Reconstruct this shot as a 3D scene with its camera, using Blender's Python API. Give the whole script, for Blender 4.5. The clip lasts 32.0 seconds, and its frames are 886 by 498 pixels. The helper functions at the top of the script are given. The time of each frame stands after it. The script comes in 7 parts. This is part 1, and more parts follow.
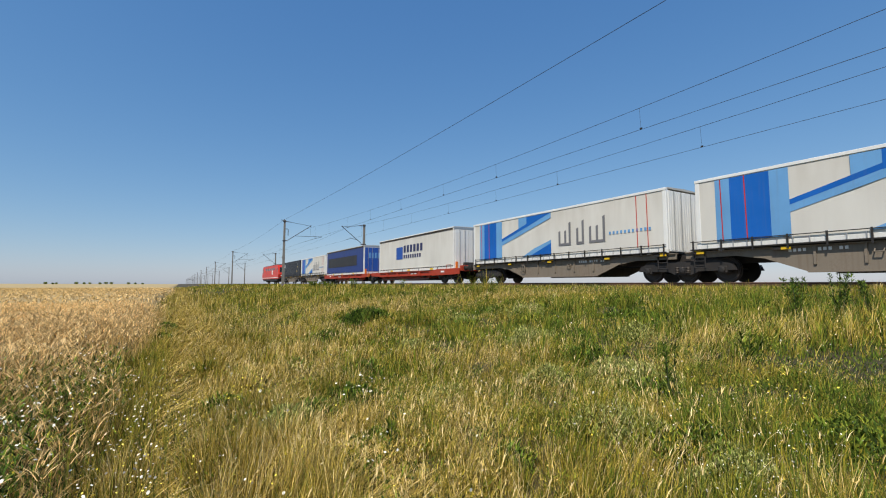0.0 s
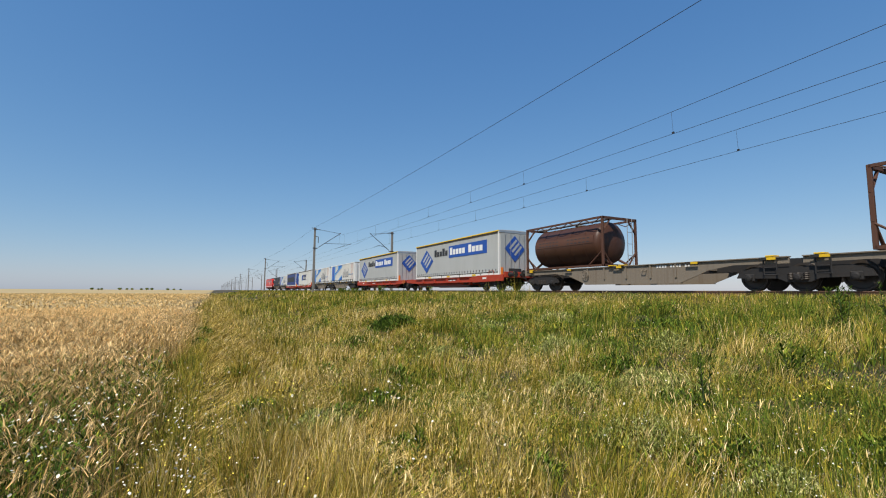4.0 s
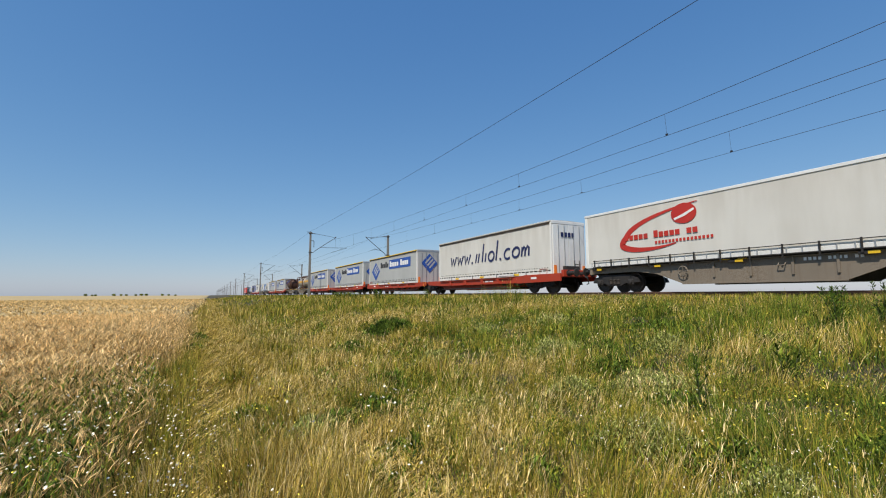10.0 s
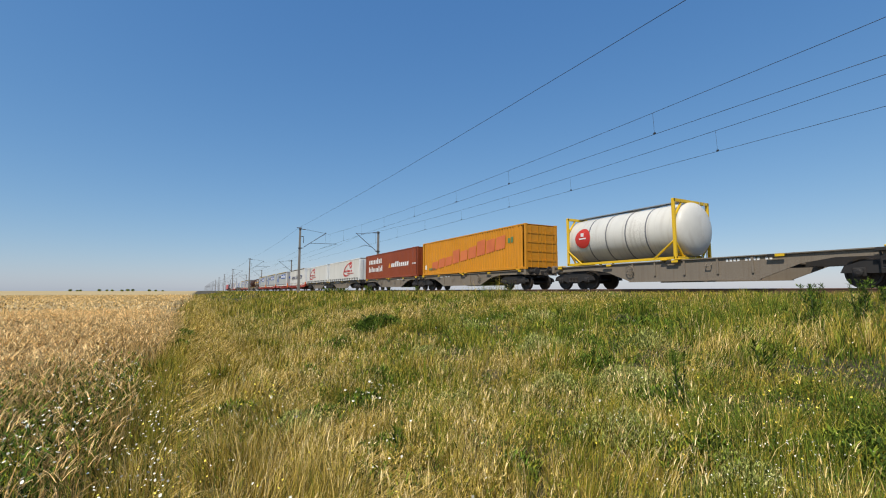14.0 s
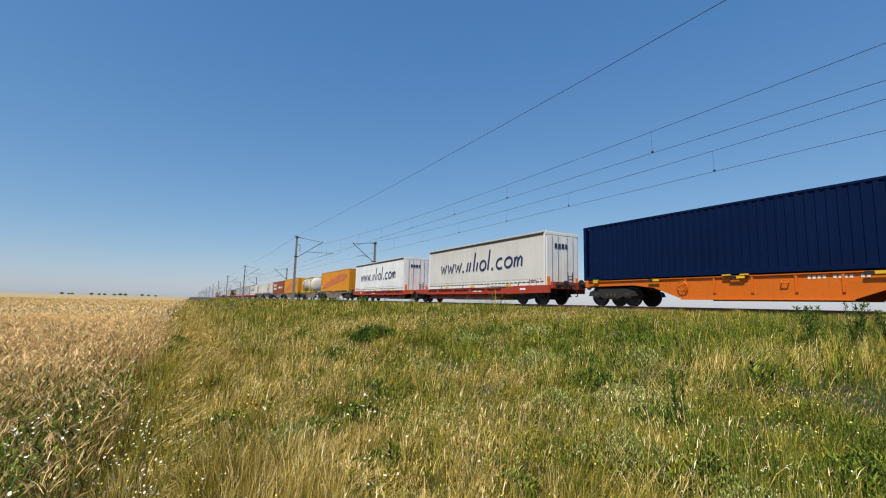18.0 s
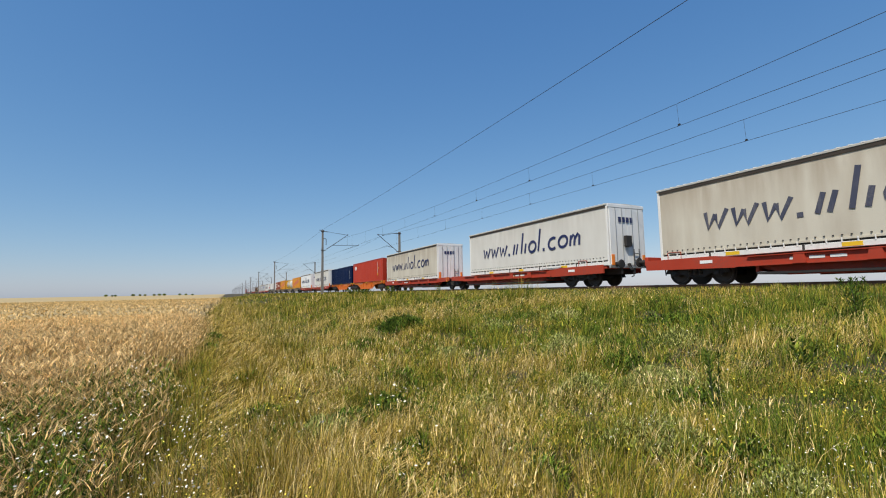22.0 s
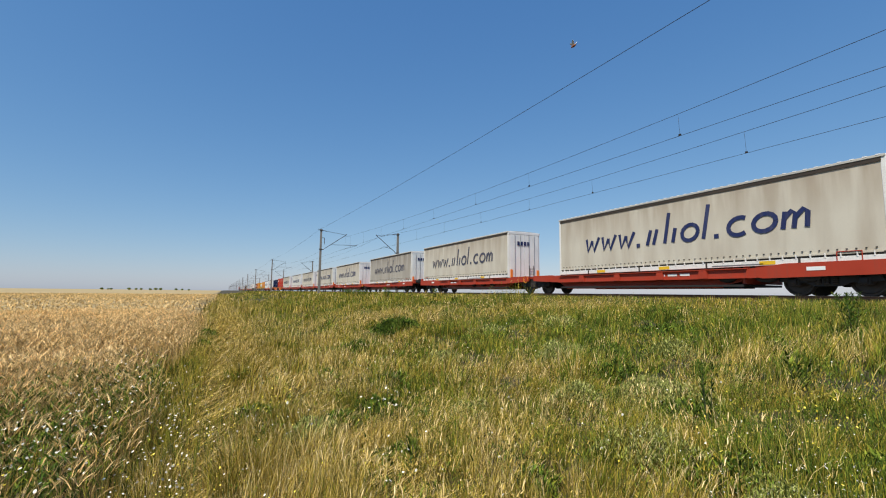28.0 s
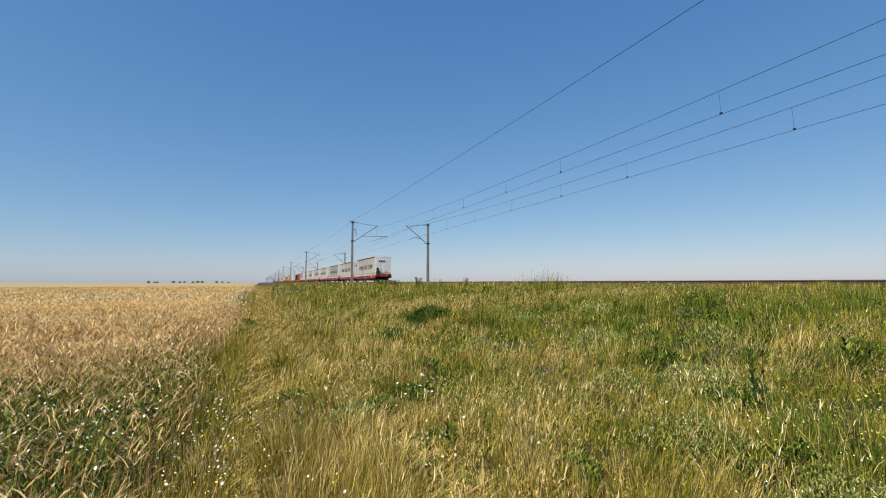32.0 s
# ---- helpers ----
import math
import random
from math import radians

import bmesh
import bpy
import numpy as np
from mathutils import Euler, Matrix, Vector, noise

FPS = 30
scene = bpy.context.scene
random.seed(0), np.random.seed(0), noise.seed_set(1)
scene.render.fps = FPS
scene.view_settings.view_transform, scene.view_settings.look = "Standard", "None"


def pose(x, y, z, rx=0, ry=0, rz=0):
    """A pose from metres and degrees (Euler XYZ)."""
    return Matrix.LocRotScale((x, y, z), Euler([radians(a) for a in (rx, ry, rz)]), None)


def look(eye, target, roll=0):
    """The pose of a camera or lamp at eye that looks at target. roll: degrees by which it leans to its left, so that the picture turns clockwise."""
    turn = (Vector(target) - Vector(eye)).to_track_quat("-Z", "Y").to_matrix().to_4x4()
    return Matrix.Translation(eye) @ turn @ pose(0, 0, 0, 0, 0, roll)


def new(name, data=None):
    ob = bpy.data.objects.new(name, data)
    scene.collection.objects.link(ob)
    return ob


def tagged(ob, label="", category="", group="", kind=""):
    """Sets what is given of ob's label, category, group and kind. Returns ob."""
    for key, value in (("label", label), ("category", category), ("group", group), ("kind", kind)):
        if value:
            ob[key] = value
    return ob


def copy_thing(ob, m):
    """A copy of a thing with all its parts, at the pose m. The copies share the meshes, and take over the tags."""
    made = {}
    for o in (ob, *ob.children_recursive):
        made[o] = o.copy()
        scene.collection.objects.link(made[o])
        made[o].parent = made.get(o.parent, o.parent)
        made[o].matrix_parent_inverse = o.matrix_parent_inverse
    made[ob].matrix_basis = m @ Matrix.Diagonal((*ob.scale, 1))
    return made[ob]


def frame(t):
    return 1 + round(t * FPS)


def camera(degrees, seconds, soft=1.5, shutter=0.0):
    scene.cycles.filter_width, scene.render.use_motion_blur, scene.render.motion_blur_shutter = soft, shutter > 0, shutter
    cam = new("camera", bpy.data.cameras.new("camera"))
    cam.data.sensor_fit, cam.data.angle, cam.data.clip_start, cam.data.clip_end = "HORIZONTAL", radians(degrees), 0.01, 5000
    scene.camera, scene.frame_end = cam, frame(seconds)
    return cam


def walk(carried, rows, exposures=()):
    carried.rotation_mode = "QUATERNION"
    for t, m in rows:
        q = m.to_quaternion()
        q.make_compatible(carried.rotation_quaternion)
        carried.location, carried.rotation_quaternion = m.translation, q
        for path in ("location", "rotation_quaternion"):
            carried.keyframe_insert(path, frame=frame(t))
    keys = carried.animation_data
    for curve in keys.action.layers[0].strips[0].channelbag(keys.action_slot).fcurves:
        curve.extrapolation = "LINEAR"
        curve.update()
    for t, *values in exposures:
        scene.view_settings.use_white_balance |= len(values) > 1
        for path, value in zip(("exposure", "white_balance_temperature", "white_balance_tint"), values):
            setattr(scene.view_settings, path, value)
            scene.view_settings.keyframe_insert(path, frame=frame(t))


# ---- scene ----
cam = camera(90.16, 32.0, soft=1.1)
walk(cam, [
    (0, look((-0.037, 0.031, 1.563), (5.067, 8.593, 2.365), 0.13)),
    (0.5, look((-0.036, 0.024, 1.565), (5.037, 8.607, 2.329), 0.22)),
    (1, look((-0.033, 0.026, 1.568), (5.061, 8.599, 2.322), 0.28)),
    (1.5, look((-0.031, 0.036, 1.567), (5.215, 8.516, 2.316), 0.38)),
    (2, look((-0.027, 0.035, 1.584), (5.184, 8.530, 2.411), 0.40)),
    (2.5, look((-0.033, 0.032, 1.580), (4.820, 8.730, 2.463), 0.35)),
    (3, look((-0.043, 0.008, 1.579), (4.554, 8.840, 2.512), 0.38)),
    (3.5, look((-0.054, -0.002, 1.575), (4.498, 8.850, 2.528), 0.39)),
    (5.5, look((-0.062, -0.014, 1.573), (4.532, 8.815, 2.544), 0.27)),
    (6, look((-0.054, -0.019, 1.578), (4.573, 8.790, 2.573), 0.17)),
    (6.5, look((-0.050, -0.015, 1.578), (4.665, 8.743, 2.604), -0.21)),
    (7, look((-0.051, -0.013, 1.577), (4.674, 8.737, 2.636), -0.38)),
    (7.5, look((-0.048, -0.010, 1.574), (4.657, 8.750, 2.634), -0.36)),
    (8, look((-0.048, -0.004, 1.582), (4.639, 8.768, 2.625), -0.33)),
    (8.5, look((-0.045, 0.004, 1.581), (4.624, 8.786, 2.620), -0.34)),
    (9, look((-0.045, 0.005, 1.579), (4.608, 8.795, 2.622), -0.25)),
    (9.5, look((-0.045, 0.005, 1.577), (4.590, 8.804, 2.620), -0.22)),
    (10, look((-0.039, 0.005, 1.578), (4.593, 8.808, 2.605), -0.16)),
    (10.5, look((-0.034, 0.006, 1.574), (4.647, 8.787, 2.563), -0.18)),
    (11, look((-0.031, 0.007, 1.573), (4.706, 8.763, 2.515), -0.04)),
    (11.5, look((-0.023, 0.008, 1.574), (4.763, 8.742, 2.476), 0.03)),
    (12, look((-0.015, -0.003, 1.575), (4.814, 8.708, 2.477), 0.10)),
    (12.5, look((-0.010, -0.015, 1.577), (4.876, 8.664, 2.477), 0.07)),
    (13, look((0.002, -0.028, 1.576), (4.896, 8.645, 2.487), 0.00)),
    (13.5, look((0.006, -0.041, 1.575), (4.880, 8.640, 2.507), 0.03)),
    (14, look((0.003, -0.063, 1.580), (4.822, 8.649, 2.525), 0.01)),
    (14.5, look((0.005, -0.069, 1.575), (4.670, 8.722, 2.556), 0.34)),
    (16.5, look((-0.032, -0.074, 1.577), (4.281, 8.895, 2.550), 1.87)),
    (17, look((-0.033, -0.063, 1.581), (4.486, 8.799, 2.596), 1.77)),
    (17.5, look((-0.036, -0.051, 1.587), (4.734, 8.670, 2.679), 1.69)),
    (18, look((-0.030, -0.034, 1.597), (4.843, 8.613, 2.813), 1.42)),
    (18.5, look((-0.024, -0.014, 1.606), (4.777, 8.659, 2.922), 1.60)),
    (19, look((-0.034, -0.013, 1.601), (4.542, 8.769, 2.998), 1.67)),
    (19.5, look((-0.023, -0.002, 1.602), (4.424, 8.849, 2.973), 1.86)),
    (20, look((-0.014, -0.009, 1.602), (4.423, 8.866, 2.846), 1.91)),
    (20.5, look((0.001, -0.010, 1.612), (4.471, 8.853, 2.821), 1.26)),
    (21, look((0.014, -0.000, 1.615), (4.395, 8.913, 2.779), 0.46)),
    (21.5, look((0.027, -0.006, 1.610), (4.323, 8.963, 2.656), -0.40)),
    (22, look((0.019, -0.014, 1.616), (4.416, 8.919, 2.543), -1.04)),
    (22.5, look((0.014, -0.023, 1.617), (4.505, 8.863, 2.546), -1.75)),
    (23, look((0.017, -0.021, 1.618), (4.478, 8.880, 2.543), -1.80)),
    (23.5, look((0.018, -0.018, 1.616), (4.361, 8.943, 2.534), -1.60)),
    (24, look((0.019, -0.009, 1.618), (4.333, 8.964, 2.557), -1.19)),
    (24.5, look((0.021, -0.003, 1.618), (4.353, 8.958, 2.588), -0.87)),
    (25, look((0.036, 0.000, 1.617), (4.369, 8.960, 2.592), -0.88)),
    (25.5, look((0.040, 0.009, 1.616), (4.418, 8.948, 2.585), -0.78)),
    (27.5, look((0.057, 0.003, 1.627), (4.493, 8.916, 2.567), 0.60)),
    (28, look((0.057, -0.003, 1.633), (4.485, 8.909, 2.619), 0.63)),
    (28.5, look((0.071, -0.001, 1.626), (4.484, 8.919, 2.599), 0.50)),
    (29, look((0.068, 0.009, 1.624), (4.424, 8.960, 2.573), 0.48)),
    (29.5, look((0.064, 0.012, 1.626), (4.335, 9.009, 2.528), 0.20)),
    (30, look((0.058, 0.016, 1.621), (4.250, 9.050, 2.524), 0.12)),
    (30.5, look((0.058, 0.029, 1.617), (4.200, 9.089, 2.486), -0.04)),
    (31, look((0.060, 0.047, 1.606), (4.021, 9.195, 2.402), -0.18)),
    (31.5, look((0.062, 0.062, 1.596), (3.914, 9.260, 2.337), -0.12)),
    (32, look((0.042, 0.056, 1.596), (3.861, 9.267, 2.350), -0.04)),
])

# the train runs along +y on a track whose centre line is x = TRACK; z = 0 is the path under the camera
TRACK, RAIL, SPEED, GAP = 18.15, 1.67, 15.9, 4.15

# ---- world and sun ----
world = bpy.data.worlds.new("sky")
scene.world = world
world.use_nodes = True
sky = world.node_tree.nodes.new("ShaderNodeTexSky")
sky.sky_type, sky.sun_disc = "NISHITA", False
SUN_FROM = Vector((-0.68, -0.42, 1.06)).normalized()
sky.sun_elevation = math.asin(SUN_FROM.z)
sky.sun_rotation = math.atan2(SUN_FROM.x, SUN_FROM.y)
sky.altitude, sky.air_density, sky.dust_density, sky.ozone_density = 60, 1.0, 0.4, 1.2
bg = world.node_tree.nodes["Background"]
bg.inputs["Strength"].default_value = 0.11
scene.view_settings.exposure = 0.0
split = world.node_tree.nodes.new("ShaderNodeSeparateColor")
join = world.node_tree.nodes.new("ShaderNodeCombineColor")
world.node_tree.links.new(sky.outputs["Color"], split.inputs["Color"])
for channel, power, gain in (("Red", 0.985, 0.712), ("Green", 0.70, 1.35), ("Blue", 0.46, 2.63)):   # clear summer haze: bluer, paler towards the horizon
    p, g = (world.node_tree.nodes.new("ShaderNodeMath") for _ in range(2))
    p.operation, g.operation = "POWER", "MULTIPLY"
    p.inputs[1].default_value, g.inputs[1].default_value = power, gain
    world.node_tree.links.new(split.outputs[channel], p.inputs[0])
    world.node_tree.links.new(p.outputs[0], g.inputs[0])
    world.node_tree.links.new(g.outputs[0], join.inputs[channel])
world.node_tree.links.new(join.outputs["Color"], bg.inputs["Color"])
sun_data = bpy.data.lights.new("sun", "SUN")
sun_data.energy, sun_data.angle, sun_data.color = 4.7, radians(0.53), (1.0, 0.93, 0.82)
sun = new("sun", sun_data)
sun.matrix_world = look((0, 0, 60), Vector((0, 0, 60)) - SUN_FROM)


# ---- materials ----
def nodes_of(name):
    m = bpy.data.materials.new(name)
    m.use_nodes = True
    nt = m.node_tree
    return m, nt, nt.nodes["Principled BSDF"]


def link(nt, a, b):
    nt.links.new(a, b)


def noise_node(nt, scale, detail=4.0, stretch=(1, 1, 1), kind="Object"):
    tc = nt.nodes.new("ShaderNodeTexCoord")
    mp = nt.nodes.new("ShaderNodeMapping")
    mp.inputs["Scale"].default_value = stretch
    n = nt.nodes.new("ShaderNodeTexNoise")
    n.inputs["Scale"].default_value, n.inputs["Detail"].default_value = scale, detail
    link(nt, tc.outputs[kind], mp.inputs["Vector"])
    if kind == "Object":
        oi = nt.nodes.new("ShaderNodeObjectInfo")
        link(nt, mul(nt, oi.outputs["Random"], 37.0), mp.inputs["Location"])
    link(nt, mp.outputs["Vector"], n.inputs["Vector"])
    return n


def ramp(nt, src, a, b, ca=(0, 0, 0, 1), cb=(1, 1, 1, 1)):
    r = nt.nodes.new("ShaderNodeValToRGB")
    r.color_ramp.elements[0].position, r.color_ramp.elements[1].position = a, b
    r.color_ramp.elements[0].color, r.color_ramp.elements[1].color = ca, cb
    link(nt, src, r.inputs["Fac"])
    return r


def mixc(nt, fac, a, b):
    m = nt.nodes.new("ShaderNodeMix")
    m.data_type = "RGBA"
    for sock, val in ((m.inputs[0], fac), (m.inputs[6], a), (m.inputs[7], b)):
        if isinstance(val, (int, float, tuple)):
            sock.default_value = (*val, 1) if isinstance(val, tuple) and len(val) == 3 else val
        else:
            link(nt, val, sock)
    return m.outputs[2]


def mul(nt, a, b, op="MULTIPLY"):
    m = nt.nodes.new("ShaderNodeMath")
    m.operation = op
    for i, val in enumerate((a, b)):
        if isinstance(val, (int, float)):
            m.inputs[i].default_value = val
        else:
            link(nt, val, m.inputs[i])
    return m.outputs[0]


def bump(nt, bsdf, src, strength=0.2, dist=0.01):
    b = nt.nodes.new("ShaderNodeBump")
    b.inputs["Strength"].default_value, b.inputs["Distance"].default_value = strength, dist
    link(nt, src, b.inputs["Height"])
    link(nt, b.outputs["Normal"], bsdf.inputs["Normal"])


def paint(name, col, rough=0.5, dirt=0.35, dirt_col=(0.16, 0.12, 0.08), metal=0.0, streak=0.3, per=0.0, grain=25):
    """Weathered paint: broad fading, dirt in blotches, fine streaks down the face, and a little relief."""
    m, nt, b = nodes_of(name)
    broad = noise_node(nt, 0.7, 5)
    fine = noise_node(nt, grain, 6)
    run = noise_node(nt, 1.0, 4, (1.0, 9.0, 0.5))
    c = mixc(nt, ramp(nt, broad.outputs["Fac"], 0.3, 0.75).outputs["Color"], tuple(x * 0.86 for x in col), tuple(min(1, x * 1.08) for x in col))
    blot = mul(nt, ramp(nt, broad.outputs["Fac"], 0.45, 0.8).outputs["Color"], ramp(nt, fine.outputs["Fac"], 0.42, 0.66).outputs["Color"])
    c = mixc(nt, mul(nt, blot, dirt), c, dirt_col)
    c = mixc(nt, mul(nt, ramp(nt, run.outputs["Fac"], 0.52, 0.78).outputs["Color"], streak), c, tuple(0.5 * x + 0.5 * y for x, y in zip(col, dirt_col)))
    if per:
        oi = nt.nodes.new("ShaderNodeObjectInfo")
        c = mixc(nt, mul(nt, oi.outputs["Random"], per), c, dirt_col)
    link(nt, c, b.inputs["Base Color"])
    b.inputs["Roughness"].default_value, b.inputs["Metallic"].default_value = rough, metal
    b.inputs["Specular IOR Level"].default_value = 0.3
    bump(nt, b, fine.outputs["Fac"], 0.12, 0.004)
    return m


def tarp(name, col, grime=(0.30, 0.25, 0.18), amount=0.35):
    """Lorry curtain: plasticised cloth with vertical grime and soft vertical folds."""
    m, nt, b = nodes_of(name)
    broad = noise_node(nt, 0.5, 4)
    run = noise_node(nt, 1.0, 5, (1.0, 1.5, 0.28))
    fine = noise_node(nt, 40, 4)
    fold = noise_node(nt, 1.0, 2, (1.0, 2.2, 0.12))
    c = mixc(nt, ramp(nt, broad.outputs["Fac"], 0.3, 0.7).outputs["Color"], tuple(x * 0.93 for x in col), col)
    c = mixc(nt, mul(nt, ramp(nt, run.outputs["Fac"], 0.40, 0.75).outputs["Color"], amount), c, grime)
    tc = nt.nodes.new("ShaderNodeTexCoord")
    sep = nt.nodes.new("ShaderNodeSeparateXYZ")
    link(nt, tc.outputs["Object"], sep.inputs[0])
    mr = nt.nodes.new("ShaderNodeMapRange")
    mr.inputs["From Min"].default_value, mr.inputs["From Max"].default_value = 2.5, 4.05
    link(nt, sep.outputs["Z"], mr.inputs["Value"])
    drip = noise_node(nt, 1.0, 5, (1.0, 2.6, 0.35))
    c = mixc(nt, mul(nt, mul(nt, mr.outputs["Result"], ramp(nt, drip.outputs["Fac"], 0.28, 0.56).outputs["Color"]), min(1.0, amount * 1.5)), c, grime)
    c = mixc(nt, mul(nt, ramp(nt, fine.outputs["Fac"], 0.5, 0.8).outputs["Color"], amount * 0.3), c, grime)
    link(nt, c, b.inputs["Base Color"])
    b.inputs["Roughness"].default_value = 0.55
    bump(nt, b, fold.outputs["Fac"], 0.25, 0.05)
    return m


M = {}
M["red_wagon"] = paint("red_wagon_paint", (0.40, 0.044, 0.018), 0.6, 0.9, (0.10, 0.06, 0.045), streak=0.65)
M["grey_wagon"] = paint("grey_wagon_paint", (0.215, 0.18, 0.138), 0.75, 0.95, (0.10, 0.065, 0.04), streak=0.8)
M["orange_wagon"] = paint("orange_wagon_paint", (0.66, 0.145, 0.006), 0.5, 0.6, (0.16, 0.06, 0.03), streak=0.45)
M["black_steel"] = paint("sooty_steel", (0.028, 0.026, 0.025), 0.65, 0.5, (0.07, 0.05, 0.035))
M["wheel"] = paint("wheel_steel", (0.05, 0.042, 0.036), 0.5, 0.5, (0.09, 0.06, 0.04), metal=0.3)
M["tread"] = paint("bright_tread", (0.45, 0.44, 0.42), 0.3, 0.2, metal=0.9)
M["yellow"] = paint("yellow_paint", (0.75, 0.47, 0.02), 0.5, 0.3)
M["white_steel"] = paint("white_steel_paint", (0.76, 0.76, 0.73), 0.45, 0.25, (0.35, 0.30, 0.24), streak=0.35)
M["white_rail"] = paint("white_side_rail", (0.74, 0.73, 0.69), 0.45, 0.45, (0.32, 0.27, 0.2), streak=0.5)
M["alu"] = paint("dull_aluminium", (0.50, 0.50, 0.49), 0.4, 0.3, metal=0.7)
M["tarp_white"] = tarp("white_curtain", (0.66, 0.64, 0.58), amount=0.18)
M["tarp_grey"] = tarp("pale_grey_curtain", (0.43, 0.435, 0.415), (0.30, 0.30, 0.27), 0.26)
M["tarp_beige"] = tarp("soiled_beige_curtain", (0.60, 0.555, 0.45), (0.29, 0.215, 0.14), 0.42)
M["tarp_dark"] = tarp("grimy_brown_grey_curtain", (0.44, 0.40, 0.33), (0.20, 0.16, 0.12), 0.55)
M["tarp_navy"] = tarp("dark_blue_curtain", (0.015, 0.040, 0.19), (0.05, 0.06, 0.10), 0.15)
M["box_white"] = paint("white_box_panel", (0.79, 0.79, 0.77), 0.4, 0.15, (0.4, 0.36, 0.3), streak=0.22)
M["box_black"] = paint("anthracite_box_panel", (0.03, 0.035, 0.045), 0.45, 0.2)
M["roof_cloth"] = paint("roof_cloth", (0.50, 0.48, 0.43), 0.7, 0.5, (0.2, 0.17, 0.12))
M["roof_yellow"] = paint("yellow_roof_rail", (0.80, 0.52, 0.03), 0.5, 0.3)
# near-black, for the painted gap shade and for small dark fittings
M["gap"] = paint("gap_shade_and_dark_fittings", (0.05, 0.045, 0.04), 0.8, 0.3)
M["dark_edge"] = paint("dark_seam_with_shade", (0.045, 0.034, 0.026), 0.7, 0.5, (0.12, 0.09, 0.06))
M["cont_orange"] = paint("orange_container_paint", (0.60, 0.245, 0.012), 0.5, 0.35, (0.28, 0.13, 0.04), streak=0.4)
M["cont_red"] = paint("red_container_paint", (0.40, 0.032, 0.010), 0.5, 0.35, (0.22, 0.07, 0.04), streak=0.4)
M["cont_brown"] = paint("brown_red_container_paint", (0.25, 0.052, 0.017), 0.5, 0.3, (0.16, 0.06, 0.04), streak=0.35)
M["cont_navy"] = paint("navy_container_paint", (0.0015, 0.0095, 0.046), 0.5, 0.12, (0.012, 0.02, 0.045), streak=0.3)
M["cont_navy"].node_tree.nodes["Principled BSDF"].inputs["Specular IOR Level"].default_value = 0.10
M["tank_steel"] = paint("tank_cladding", (0.50, 0.45, 0.38), 0.42, 1.0, (0.10, 0.065, 0.04), metal=0.4, streak=1.0)
M["tank_brown"] = paint("brown_tank_paint", (0.075, 0.032, 0.019), 0.45, 0.5, (0.05, 0.035, 0.025), streak=0.5)
M["tank_white"] = paint("white_tank_cladding", (0.64, 0.62, 0.56), 0.4, 0.6, (0.25, 0.20, 0.14), streak=0.8)
M["rust_frame"] = paint("rust_brown_frame", (0.10, 0.045, 0.028), 0.7, 0.6, (0.05, 0.03, 0.022))
M["loco_red"] = paint("locomotive_red", (0.62, 0.035, 0.02), 0.4, 0.2)
M["glass_dark"] = paint("dark_cab_glass", (0.015, 0.018, 0.022), 0.08, 0.05)
M["ink_navy"] = paint("navy_print", (0.018, 0.028, 0.10), 0.55, 0.3, (0.25, 0.22, 0.2), streak=0.35)
M["ink_navy_old"] = paint("worn_navy_print", (0.06, 0.065, 0.10), 0.6, 0.6, (0.30, 0.27, 0.22), streak=0.5)
M["ink_blue"] = paint("blue_print", (0.020, 0.085, 0.36), 0.5, 0.15)
M["ink_midblue"] = paint("sky_blue_print", (0.004, 0.115, 0.46), 0.5, 0.12)
M["ink_paleblue"] = paint("pale_blue_print", (0.14, 0.34, 0.61), 0.5, 0.12)
M["ink_black"] = paint("black_print", (0.03, 0.03, 0.033), 0.55, 0.2)
M["ink_grey"] = paint("grey_print", (0.17, 0.17, 0.18), 0.55, 0.2)
M["ink_white"] = paint("white_print", (0.80, 0.79, 0.76), 0.5, 0.2)
M["ink_red"] = paint("red_print", (0.50, 0.035, 0.025), 0.5, 0.15)
M["ink_pink"] = paint("faded_red_print", (0.62, 0.155, 0.055), 0.55, 0.5, (0.6, 0.26, 0.03), streak=0.5)
M["ink_orange"] = paint("orange_band", (0.75, 0.30, 0.02), 0.5, 0.3)
M["band_orange"] = paint("soiled_yellow_band", (0.68, 0.36, 0.035), 0.6, 0.7, (0.16, 0.09, 0.05), streak=0.7)
M["ink_green"] = paint("dull_green_print", (0.10, 0.22, 0.10), 0.6, 0.3)
M["lamp_orange"] = paint("orange_lamp_panel", (0.80, 0.22, 0.03), 0.4, 0.2)
M["concrete"] = paint("mast_concrete", (0.22, 0.205, 0.18), 0.85, 0.5, (0.16, 0.14, 0.11), streak=0.6)
M["galv"] = paint("galvanised_steel", (0.075, 0.075, 0.08), 0.6, 0.4, metal=0.3)
M["wire"] = paint("weathered_wire", (0.035, 0.035, 0.038), 0.6, 0.3, metal=0.3)
M["insulator"] = paint("brown_insulator", (0.10, 0.045, 0.025), 0.3, 0.1)
M["rail_side"] = paint("rusty_rail", (0.12, 0.065, 0.04), 0.7, 0.4, (0.05, 0.035, 0.03))
M["sleeper"] = paint("sleeper_concrete", (0.26, 0.24, 0.21), 0.9, 0.6, (0.12, 0.08, 0.05))


